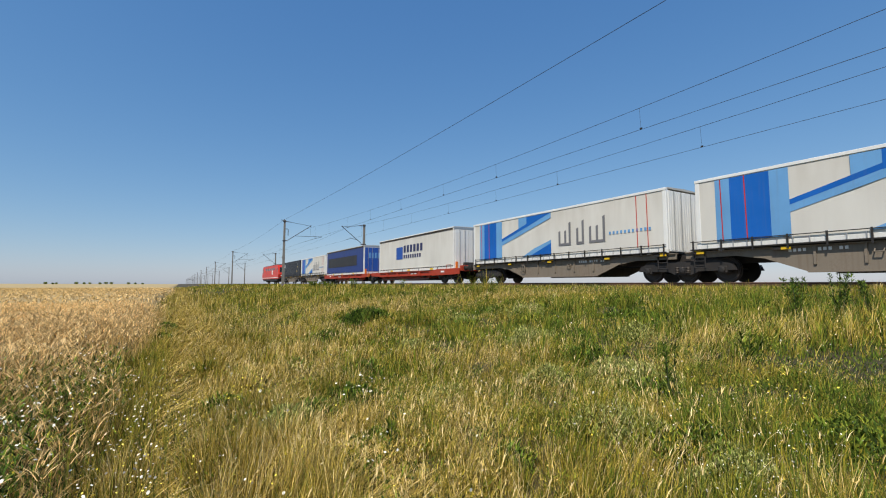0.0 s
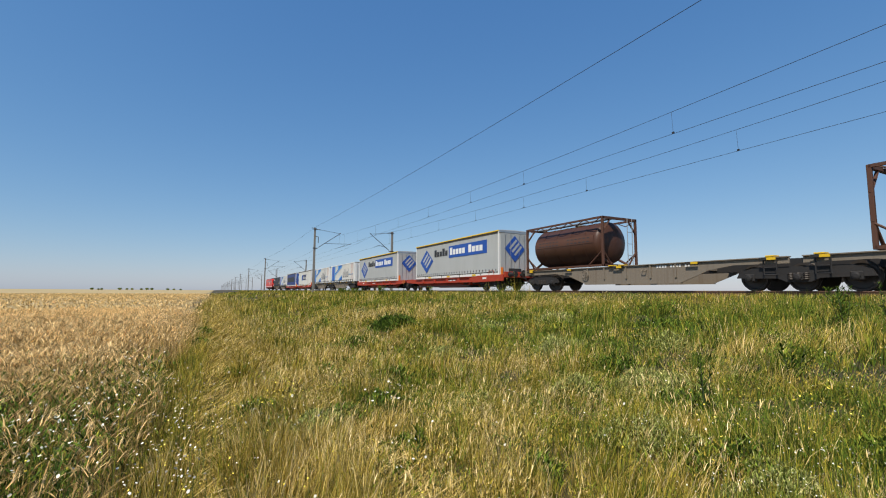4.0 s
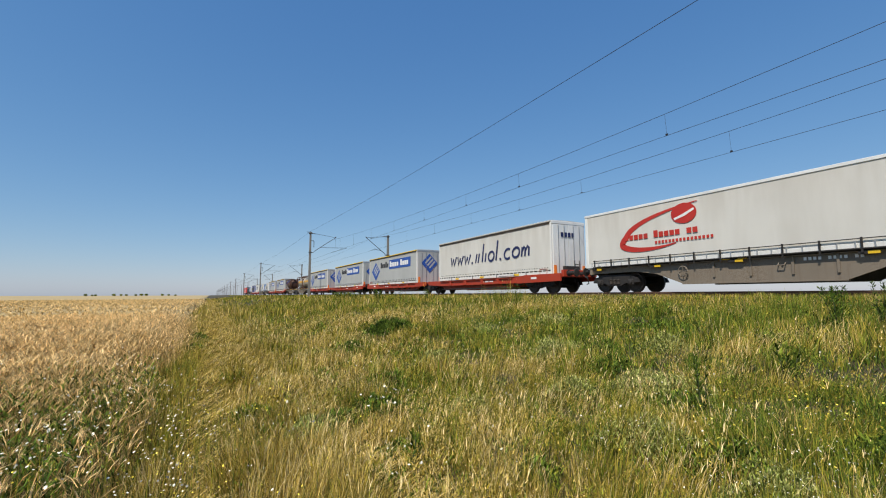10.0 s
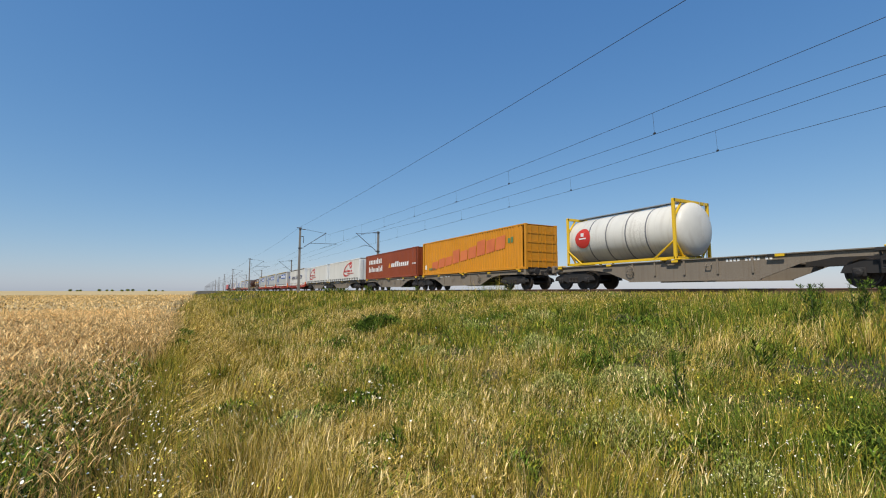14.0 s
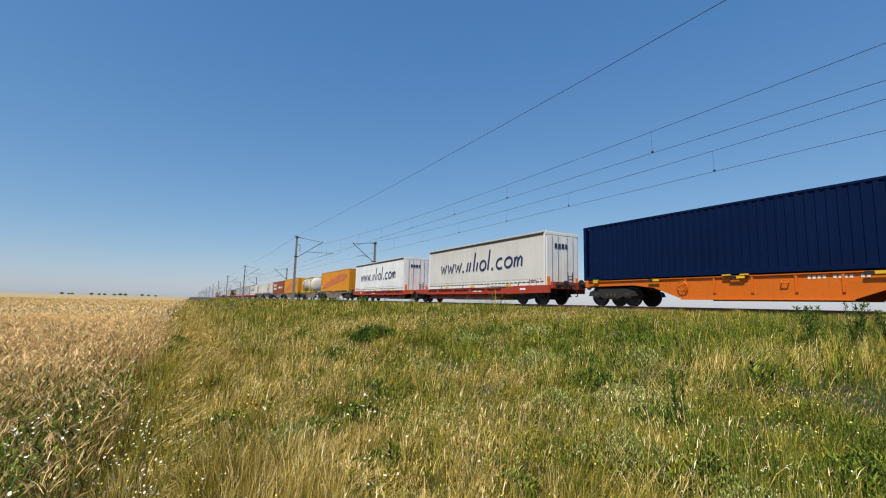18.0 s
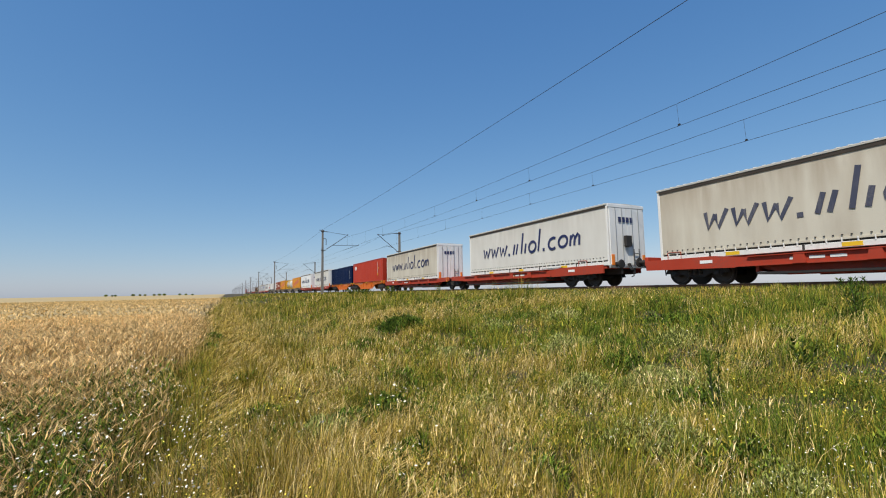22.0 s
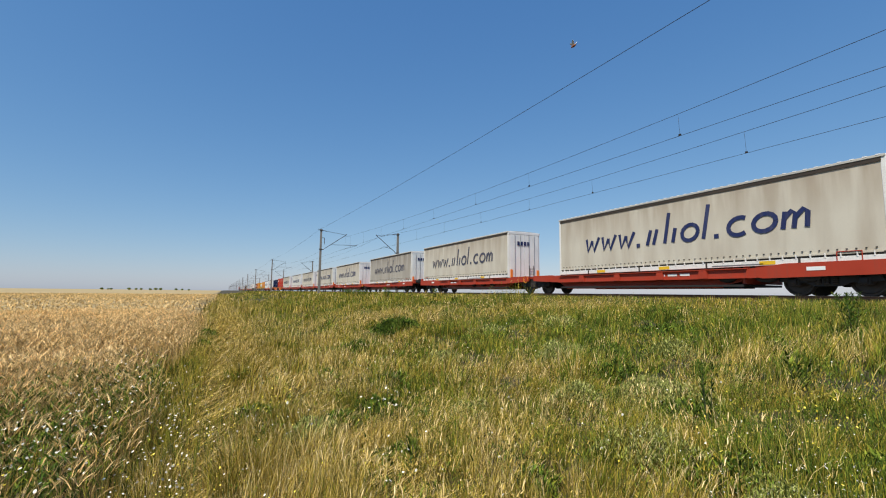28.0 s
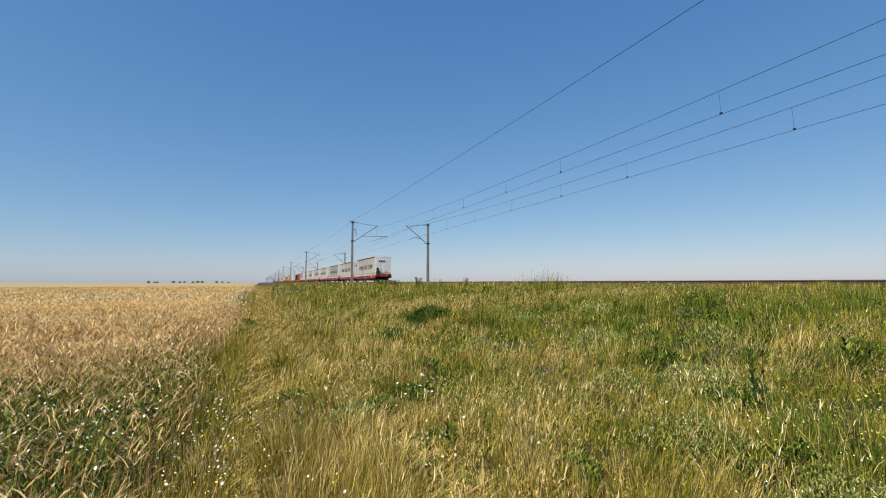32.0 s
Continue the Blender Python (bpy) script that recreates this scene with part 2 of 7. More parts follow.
# ---- mesh helpers ----
class Shape:
    """Collects corner points and faces for one part."""

    def __init__(self):
        self.v, self.f = [], []

    def add(self, verts, faces):
        k = len(self.v)
        self.v += [tuple(p) for p in verts]
        self.f += [tuple(i + k for i in f) for f in faces]
        return self

    def box(self, x0, x1, y0, y1, z0, z1, c=0.0):
        if c <= 0:
            vs = [(x, y, z) for x in (x0, x1) for y in (y0, y1) for z in (z0, z1)]
            return self.add(vs, [(0, 1, 3, 2), (4, 6, 7, 5), (0, 4, 5, 1), (2, 3, 7, 6), (0, 2, 6, 4), (1, 5, 7, 3)])
        vs, ix = [], {}
        X, Y, Z = (x0, x1), (y0, y1), (z0, z1)
        sx, sy, sz = (c, -c), (c, -c), (c, -c)
        for i in (0, 1):
            for j in (0, 1):
                for k in (0, 1):
                    ix[i, j, k] = len(vs)
                    vs += [(X[i], Y[j] + sy[j], Z[k] + sz[k]), (X[i] + sx[i], Y[j], Z[k] + sz[k]), (X[i] + sx[i], Y[j] + sy[j], Z[k])]
        g = lambda i, j, k, a: ix[i, j, k] + a
        fs = []
        for s in (0, 1):
            fs += [(g(s, 0, 0, 0), g(s, 0, 1, 0), g(s, 1, 1, 0), g(s, 1, 0, 0)), (g(0, s, 0, 1), g(1, s, 0, 1), g(1, s, 1, 1), g(0, s, 1, 1)),
                   (g(0, 0, s, 2), g(0, 1, s, 2), g(1, 1, s, 2), g(1, 0, s, 2))]
        for p in (0, 1):
            for q in (0, 1):
                fs += [(g(0, p, q, 1), g(1, p, q, 1), g(1, p, q, 2), g(0, p, q, 2)), (g(p, 0, q, 0), g(p, 1, q, 0), g(p, 1, q, 2), g(p, 0, q, 2)),
                       (g(p, q, 0, 0), g(p, q, 1, 0), g(p, q, 1, 1), g(p, q, 0, 1))]
        fs += [(g(i, j, k, 0), g(i, j, k, 1), g(i, j, k, 2)) for i in (0, 1) for j in (0, 1) for k in (0, 1)]
        return self.add(vs, fs)

    def prism(self, pts, axis, a, b):
        """A polygon pulled from a to b along an axis; pts are in the other two axes, in order."""
        def at(p, s):
            return {"x": (s, p[0], p[1]), "y": (p[0], s, p[1]), "z": (p[0], p[1], s)}[axis]
        n = len(pts)
        vs = [at(p, a) for p in pts] + [at(p, b) for p in pts]
        fs = [tuple(range(n)), tuple(range(2 * n - 1, n - 1, -1))] + [(i, (i + 1) % n, n + (i + 1) % n, n + i) for i in range(n)]
        return self.add(vs, fs)

    def tube(self, p, q, r, n=8, r2=None):
        p, q = Vector(p), Vector(q)
        d = (q - p).normalized()
        u = d.orthogonal().normalized()
        w = d.cross(u)
        r2 = r if r2 is None else r2
        vs = [p + r * (math.cos(a) * u + math.sin(a) * w) for a in (2 * math.pi * i / n for i in range(n))]
        vs += [q + r2 * (math.cos(a) * u + math.sin(a) * w) for a in (2 * math.pi * i / n for i in range(n))]
        fs = [(i, (i + 1) % n, n + (i + 1) % n, n + i) for i in range(n)] + [tuple(range(n - 1, -1, -1)), tuple(range(n, 2 * n))]
        return self.add(vs, fs)

    def path(self, pts, r, n=6):
        for a, b in zip(pts, pts[1:]):
            self.tube(a, b, r, n)
        return self

    def lathe(self, prof, axis, centre, n=20):
        """Rings of (along, radius) round an axis line through centre."""
        cx, cy, cz = centre
        vs, fs, m = [], [], len(prof)
        for i in range(n):
            a = 2 * math.pi * i / n
            for s, r in prof:
                c, d = r * math.cos(a), r * math.sin(a)
                vs.append({"x": (cx + s, cy + c, cz + d), "y": (cx + c, cy + s, cz + d), "z": (cx + c, cy + d, cz + s)}[axis])
        for i in range(n):
            j = (i + 1) % n
            fs += [(i * m + k, j * m + k, j * m + k + 1, i * m + k + 1) for k in range(m - 1)]
        return self.add(vs, fs)

    def mesh(self, name, mat, smooth=False):
        me = bpy.data.meshes.new(name)
        me.from_pydata(self.v, [], self.f)
        bm = bmesh.new()
        bm.from_mesh(me)
        bmesh.ops.recalc_face_normals(bm, faces=bm.faces)
        bm.to_mesh(me)
        bm.free()
        me.materials.append(mat)
        if smooth:
            me.shade_smooth()
            me.set_sharp_from_angle(angle=radians(35))
        return me


def part(name, shape, mat, parent, label="", smooth=False):
    me = shape if isinstance(shape, bpy.types.Mesh) else shape.mesh(name, mat, smooth)
    ob = new(name, me)
    ob.parent = parent
    if label:
        ob["label"] = label
    return ob


def thing(name, label, category, group="", kind=""):
    return tagged(new(name), label, category, group, kind)


def row(name, shape, mat, parent, ys, label=""):
    """The same small fitting repeated along a side, each a part of its own on one mesh."""
    me = shape.mesh(name, mat)
    for y in ys:
        part(name, me, None, parent, label).location = (0, y, 0)


def solid(name, shape, mat, label, category, group="", kind="", smooth=False):
    return tagged(new(name, shape.mesh(name, mat, smooth)), label, category, group, kind)


# ---- ground ----
def smooth(a, b, x):
    t = np.clip((x - a) / (b - a), 0, 1)
    return t * t * (3 - 2 * t)


def ground_z(x, y):
    """Height of the ground: level path and field, a bank rising to the railway, level land beyond."""
    x, y = np.asarray(x, float), np.asarray(y, float)
    z = 0.98 * smooth(1.5, 12.5, x) - 0.9 * smooth(TRACK + GAP + 5, TRACK + GAP + 14, x)
    z += 0.50 * smooth(13.4, 15.8, x) * (1 - smooth(16.0, 17.0, x))      # turf shoulder at the foot of the ballast
    near = np.exp(-(x * x + y * y) / 60.0 ** 2)
    z += near * (0.05 * np.sin(x * 1.7 + 0.6 * y) * np.sin(y * 1.1 - 0.4 * x) + 0.03 * np.sin(3.1 * x + 1) * np.sin(2.7 * y + 2)) * (1 - smooth(13, 15, x))
    return z


def ground_sheet():
    xs = np.concatenate([[-4000, -1500, -600, -200, -80, -30], np.arange(-12, 16.01, 0.5), [17, 20, 24, 27, 29, 31, 33, 36, 40, 60, 120, 400, 1200, 4000]])
    ys = np.concatenate([[-3000, -800, -200, -60, -30], np.arange(-12, 40.01, 0.6), [45, 52, 60, 75, 100, 150, 250, 500, 1000, 2000, 4500]])
    X, Y = np.meshgrid(xs, ys)
    Z = ground_z(X, Y)
    n = len(xs)
    v = np.stack([X.ravel(), Y.ravel(), Z.ravel()], 1)
    f = [(j * n + i, j * n + i + 1, (j + 1) * n + i + 1, (j + 1) * n + i) for j in range(len(ys) - 1) for i in range(n - 1)]
    me = bpy.data.meshes.new("ground")
    me.from_pydata(v.tolist(), [], f)
    me.shade_smooth()
    m, nt, b = nodes_of("dry_grassy_soil")
    big, mid, fine = noise_node(nt, 0.25, 5, kind="Object"), noise_node(nt, 2.5, 6), noise_node(nt, 60, 5)
    c = mixc(nt, ramp(nt, big.outputs["Fac"], 0.38, 0.62).outputs["Color"], (0.048, 0.040, 0.014), (0.092, 0.067, 0.026))
    c = mixc(nt, mul(nt, ramp(nt, mid.outputs["Fac"], 0.4, 0.65).outputs["Color"], 0.6), c, (0.045, 0.038, 0.018))
    c = mixc(nt, mul(nt, ramp(nt, fine.outputs["Fac"], 0.45, 0.7).outputs["Color"], 0.5), c, (0.055, 0.045, 0.025))
    link(nt, c, b.inputs["Base Color"])
    b.inputs["Roughness"].default_value = 0.95
    bump(nt, b, fine.outputs["Fac"], 0.6, 0.03)
    me.materials.append(m)
    return tagged(new("ground", me), "dry grassy soil sloping up to the railway bank", "ground", kind="structure")


ground_sheet()


# ---- railway ----
def gravel_material():
    m, nt, b = nodes_of("ballast_stone")
    tc = nt.nodes.new("ShaderNodeTexCoord")
    vo = nt.nodes.new("ShaderNodeTexVoronoi")
    vo.inputs["Scale"].default_value = 17
    link(nt, tc.outputs["Object"], vo.inputs["Vector"])
    big = noise_node(nt, 0.8, 4)
    c = mixc(nt, ramp(nt, vo.outputs["Color"], 0.1, 0.9).outputs["Color"], (0.10, 0.085, 0.07), (0.30, 0.27, 0.23))
    c = mixc(nt, mul(nt, ramp(nt, big.outputs["Fac"], 0.4, 0.7).outputs["Color"], 0.5), c, (0.13, 0.09, 0.06))
    link(nt, c, b.inputs["Base Color"])
    b.inputs["Roughness"].default_value = 0.9
    bump(nt, b, vo.outputs["Distance"], 1.0, 0.05)
    return m


FAR = 3200.0
x0, x1 = TRACK, TRACK + GAP
bed = Shape()
prof = [(x0 - 3.1, 0.85), (x0 - 1.9, RAIL - 0.24), (x0 - 1.4, RAIL - 0.20), (x1 + 1.4, RAIL - 0.20), (x1 + 1.9, RAIL - 0.24), (x1 + 3.1, 0.85)]
stops = [-600, -200, -60] + [i * 0.7 for i in range(-50, 120)] + [100, 140, 200, 400, 1000, FAR]
rng = random.Random(4)
rows = []
for y in stops:
    rows.append([(x + rng.uniform(-0.06, 0.06), y, z + (rng.uniform(-0.03, 0.025) if 0 < i < 5 else 0)) for i, (x, z) in enumerate(prof)])
bed.add([p for r in rows for p in r], [(j * 6 + i, j * 6 + i + 1, (j + 1) * 6 + i + 1, (j + 1) * 6 + i) for j in range(len(rows) - 1) for i in range(5)])
ballast = solid("ballast_bed", bed, gravel_material(), "grey-brown crushed stone bed under two tracks", "ballast", kind="structure")

RAIL_PROF = [(-0.075, 0), (0.075, 0), (0.075, 0.012), (0.012, 0.035), (0.012, 0.125), (0.036, 0.14), (0.036, 0.170), (0.028, 0.176), (-0.028, 0.176), (-0.036, 0.170), (-0.036, 0.14), (-0.012, 0.125), (-0.012, 0.035), (-0.075, 0.012)]
rail_shape = Shape().prism(RAIL_PROF, "y", -600, FAR)
rail_mesh = rail_shape.mesh("rail", M["rail_side"])
head_mesh = Shape().box(-0.026, 0.026, -600, FAR, 0.1762, 0.1775).mesh("rail_head", M["tread"])
for xc in (x0, x1):
    for s in (-0.7535, 0.7535):
        r = tagged(new("rail", rail_mesh), "rusty brown steel running rail with bright head", "rail", "rails", "structure")
        r.location = (xc + s, 0, RAIL - 0.1775)
        part("rail_head", head_mesh, None, r)

SLEEPER = [(-1.3, 0.0), (1.3, 0.0), (1.28, 0.17), (0.95, 0.20), (0.55, 0.20), (0.35, 0.165), (-0.35, 0.165), (-0.55, 0.20), (-0.95, 0.20), (-1.28, 0.17)]
sl_mesh = Shape().prism(SLEEPER, "y", -0.13, 0.13).mesh("sleeper", M["sleeper"])
for k in range(-33, 100):
    s = part("sleeper", sl_mesh, None, ballast)
    s.location = (x0, k * 0.6, RAIL - 0.378)
rest = Shape()
for xc in (x0, x1):
    for k in range(-33, 330):
        if xc == x0 and k < 100:
            continue
        rest.prism([(xc + a, RAIL - 0.378 + b) for a, b in SLEEPER], "y", k * 0.6 - 0.13, k * 0.6 + 0.13)
tagged(part("far_sleepers", rest, M["sleeper"], ballast), kind="stuff")

# ---- overhead line ----
MAST_LEFT = [-22.0, 76.3, 158.4] + [158.4 + 80 * i for i in range(1, 14)]
MAST_RIGHT = [-14.0, 67.8, 144.3] + [144.3 + 74 * i for i in range(1, 14)]
CONTACT, MESS = (8.82, 8.52), ((10.95, 9.71), (10.45, 9.42))


def mast_left():
    t = thing("catenary_mast", "weathered concrete mast carrying steel cantilever over the track", "mast", "catenary masts")
    top, base = 12.24, 0.7
    part("pole", Shape().prism([(-0.17, -0.13), (0.17, -0.13), (0.17, 0.13), (-0.17, 0.13)], "z", base, base + 0.02).add(
        [(-0.21, -0.17, base), (0.21, -0.17, base), (0.21, 0.17, base), (-0.21, 0.17, base), (-0.14, -0.11, top), (0.14, -0.11, top), (0.14, 0.11, top), (-0.14, 0.11, top)],
        [(0, 1, 5, 4), (1, 2, 6, 5), (2, 3, 7, 6), (3, 0, 4, 7), (4, 5, 6, 7)]), M["concrete"], t)
    part("footing", Shape().box(-0.45, 0.45, -0.4, 0.4, 0.5, 1.12, 0.04), M["concrete"], t)
    return t


def cantilever(t, s, tip, foot, tie, tube, wire):
    """The arm over a track, in the mast's space: s is +1 towards +x; tip, foot, tie, the registration tube's two ends and the contact wire are (out, up)."""
    at = lambda p: (s * p[0], 0, p[1])
    part("clamp", Shape().box(-0.24, 0.24, -0.2, 0.2, tie - 0.07, tie + 0.07, 0.01), M["galv"], t)
    part("clamp", Shape().box(-0.24, 0.24, -0.2, 0.2, foot[1] - 0.1, foot[1] + 0.06, 0.01), M["galv"], t)
    part("strut", Shape().tube(at((foot[0] + 0.25, foot[1] + 0.16)), at(tip), 0.05).tube(at(tip), at((tip[0] + 0.06, tip[1] + 0.12)), 0.09, 6), M["galv"], t)
    part("tie_rod", Shape().tube(at((0.2, tie)), at((0.95, tie - 0.06)), 0.06).tube(at((0.95, tie - 0.06)), at(tip), 0.028), M["galv"], t)
    part("insulator", Shape().lathe([(0, 0.03)] + [(0.05 * i + o, r) for i in range(1, 8) for o, r in ((0, 0.045), (0.02, 0.09), (0.03, 0.045))] + [(0.42, 0.03)], "x", (0.16 if s > 0 else -0.58, 0, foot[1]), 10), M["insulator"], t)
    part("registration_tube", Shape().tube(at(tube[0]), at(tube[1]), 0.034), M["galv"], t)
    part("steady_arm", Shape().tube(at(tube[1]), at(wire), 0.022), M["galv"], t)
    out = tube[1][0] * 0.55 + tube[0][0] * 0.45
    part("hanger", Shape().tube(at((out, foot[1] + (tip[1] - foot[1]) * (out - foot[0]) / (tip[0] - foot[0]))), at((out, tube[0][1] + (tube[1][1] - tube[0][1]) * 0.55)), 0.010), M["wire"], t)


ml = mast_left()
cantilever(ml, 1, (4.3, 11.5), (0.4, 8.78), 12.0, ((1.75, 9.65), (6.3, 9.76)), (x0 - 14.7, CONTACT[0]))
part("disconnector", Shape().path([(0.14, 0, 10.75), (0.55, 0, 10.75), (0.6, 0, 10.6), (0.6, 0, 9.9)], 0.05, 6).lathe([(0, 0.03), (0.03, 0.08), (0.08, 0.03), (0.11, 0.08), (0.16, 0.03), (0.19, 0.08), (0.24, 0.03)], "z", (0.6, 0, 9.65), 8), M["galv"], ml)
part("wire_bracket", Shape().box(-0.55, 0.25, -0.05, 0.05, 12.14, 12.24, 0.01).tube((-0.05, 0, 12.24), (-0.05, 0, 12.34), 0.04), M["galv"], ml)
ml.location = (14.7, MAST_LEFT[1], 0)
mr = thing("catenary_mast", "weathered concrete mast carrying steel cantilever over the second track", "mast", "catenary masts")
part("pole", Shape().add([(-0.21, -0.17, .7), (0.21, -0.17, .7), (0.21, 0.17, .7), (-0.21, 0.17, .7), (-0.15, -0.12, 11.25), (0.15, -0.12, 11.25), (0.15, 0.12, 11.25), (-0.15, 0.12, 11.25)],
     [(0, 1, 5, 4), (1, 2, 6, 5), (2, 3, 7, 6), (3, 0, 4, 7), (4, 5, 6, 7)]), M["concrete"], mr)
part("footing", Shape().box(-0.45, 0.45, -0.4, 0.4, 0.5, 1.12, 0.04), M["concrete"], mr)
cantilever(mr, -1, (3.64, 10.66), (0.25, 8.02), 11.04, ((0.95, 8.62), (2.3, 8.93)), (25.45 - x1, CONTACT[1]))
mr.location = (25.45, MAST_RIGHT[1], 0)
for y in MAST_LEFT:
    if y != MAST_LEFT[1]:
        copy_thing(ml, pose(14.7, y, 0))
for y in MAST_RIGHT:
    if y != MAST_RIGHT[1]:
        copy_thing(mr, pose(25.45, y, 0))


def span(pole_ys, x, za, zs, r, extra=-80):
    """A wire hung from pole to pole, sagging from za to zs at mid-span."""
    ys = [pole_ys[0] + extra] + list(pole_ys)
    pts = []
    for a, b in zip(ys, ys[1:]):
        n = 14 if b < 200 else 5
        pts += [(x, a + (b - a) * i / n, zs + (za - zs) * (2 * i / n - 1) ** 2) for i in range(n)]
    pts.append((x, ys[-1], za))
    return Shape().path(pts, r, 5)


ew = solid("earth_wire", span(MAST_LEFT, 14.65, 12.32, 11.75, 0.013), M["wire"], "thin dark overhead earth wire along mast tops", "overhead wire", "overhead wires", "structure")
for xc, zc, (za, zs), ys, drop in ((x0, CONTACT[0], MESS[0], MAST_LEFT, [-18, -9, -1.5, 12.55, 23.5, 30.5, 38.5, 46.5, 54.5, 62.5, 70.0]),
                                   (x1, CONTACT[1], MESS[1], MAST_RIGHT, [-18, -5, 12.05, 21.95, 28.9, 36.5, 44.5, 52.5, 60.5])):
    line = thing("overhead_line", "dark messenger wire and contact wire joined by droppers", "overhead wire", "overhead wires", "structure")
    part("messenger_wire", span(ys, xc, za, zs, 0.011), M["wire"], line)
    part("contact_wire", span(ys, xc, zc, zc - 0.04, 0.010), M["wire"], line)
    for y in drop:
        k = next(i for i in range(len(ys)) if ys[i] > y)
        a, b = (ys[k - 1] if k else ys[0] - 80), ys[k]
        zm = zs + (za - zs) * (2 * (y - a) / (b - a) - 1) ** 2
        part("dropper", Shape().tube((xc, y, zc), (xc, y + 0.05, zm), 0.006, 5).box(xc - 0.03, xc + 0.03, y - 0.05, y + 0.05, zc - 0.03, zc + 0.05), M["wire"], line)


# ---- the train: every thing is built round its own middle, z = 0 on the rail head, +y the way it runs ----
MOVING = []


def rolling(t, y):
    """Puts a thing on the first track with its middle at y when the clip starts."""
    t.location = (TRACK, y, RAIL)
    MOVING.append((t, y))
    return t


def side(s, half, inward, outward):
    """The span across a side wall, from a little inside it to a little outside, on either side."""
    return sorted((s * (half - inward), s * (half + outward)))


def wheelset(parent, y, r=0.46):
    w = part("wheelset", Shape().tube((-0.9, y, r), (0.9, y, r), 0.08, 10), M["black_steel"], parent)
    for s in (-1, 1):
        o = 0.7 * s
        part("wheel", Shape().lathe([(o - 0.065 * s, 0.05), (o - 0.065 * s, r + 0.03), (o - 0.03 * s, r + 0.03), (o - 0.03 * s, r), (o + 0.07 * s, r - 0.005), (o + 0.07 * s, r - 0.06), (o + 0.03 * s, r - 0.09), (o + 0.015 * s, 0.17), (o + 0.09 * s, 0.14), (o + 0.09 * s, 0.02)], "x", (0, y, r), 24), M["wheel"], w, smooth=True)
    return w


def bogie(parent, y, axles=(-0.9, 0.9)):
    e = axles[-1] - 0.9
    b = part("bogie", Shape().box(-0.85, 0.85, y - 0.35, y + 0.35, 0.52, 0.80, 0.03), M["black_steel"], parent, "dark two-axle bogie" if len(axles) == 2 else "dark three-axle bogie under the joint")
    for s in (-1, 1):
        x = 1.0 * s
        part("side_frame", Shape().prism([(y - 1.35 - e, 0.45), (y - 1.25 - e, 0.66), (y - 0.75 - e, 0.82), (y + 0.75 + e, 0.82), (y + 1.25 + e, 0.66), (y + 1.35 + e, 0.45), (y + 0.6, 0.42), (y + 0.35, 0.30), (y - 0.35, 0.30), (y - 0.6, 0.42)], "x", x - 0.06, x + 0.06), M["black_steel"], b)
        for d in axles:
            part("axle_box", Shape().box(x - 0.1, x + 0.14, y + d - 0.16, y + d + 0.16, 0.33, 0.60, 0.03).lathe([(0, 0.0), (0, 0.11), (0.05 * s, 0.11), (0.07 * s, 0.06), (0.07 * s, 0)], "x", (x + (0.14 if s > 0 else -0.1), y + d, 0.46), 10), M["black_steel"], b)
        spr = Shape()
        for d in (-0.22, 0.0, 0.22):
            spr.lathe([(0.03 * i, 0.075 + (0.022 if i % 2 else 0)) for i in range(9)], "z", (x - 0.02 * s + 0.07 * s, y + d, 0.36), 8)
        part("spring", spr, M["wheel"], b)
    for d in axles:
        wheelset(b, y + d)
    return b


def buffers(parent, y, s, mat):
    part("headstock", Shape().box(-1.25, 1.25, y - 0.09, y + 0.09, 0.86, 1.24, 0.02), mat, parent)
    for x in (-0.875, 0.875):
        part("buffer", Shape().lathe([(0, 0.0), (0, 0.17), (0.04 * s, 0.17), (0.05 * s, 0.115), (0.36 * s, 0.115), (0.37 * s, 0.08), (0.56 * s, 0.08), (0.57 * s, 0.21), (0.60 * s, 0.225), (0.63 * s, 0.20), (0.64 * s, 0)], "y", (x, y + 0.09 * s, 1.06), 16), M["black_steel"], parent, "black sprung buffer", smooth=True)
    part("coupling", Shape().box(-0.09, 0.09, min(y, y + 0.45 * s), max(y, y + 0.45 * s), 0.98, 1.12, 0.02).path([(0.05, y + 0.4 * s, 1.05), (0.08, y + 0.55 * s, 0.8), (-0.08, y + 0.55 * s, 0.8), (-0.05, y + 0.4 * s, 1.05)], 0.03), M["black_steel"], parent)
    part("air_hose", Shape().path([(0.35, y + 0.1 * s, 0.95), (0.36, y + 0.28 * s, 0.72), (0.4, y + 0.3 * s, 0.5), (0.3, y + 0.22 * s, 0.45)], 0.028), M["black_steel"], parent)


def bars(face_x, y0, z0, pitch, heights, width, slant=0.0, gap_every=0):
    """Plain upright bars that stand for small lettering that cannot be read, running from +y to -y on a side face."""
    s = Shape()
    y = y0
    for i, h in enumerate(heights):
        s.prism([(y, z0), (y - width, z0), (y - width - slant * h, z0 + h), (y - slant * h, z0 + h)], "x", face_x - 0.006, face_x + 0.001)
        y -= pitch * (2 if gap_every and i % gap_every == gap_every - 1 else 1)
    return s


def plate(face_x, pts):
    return Shape().prism(pts, "x", face_x - 0.006, face_x + 0.001)


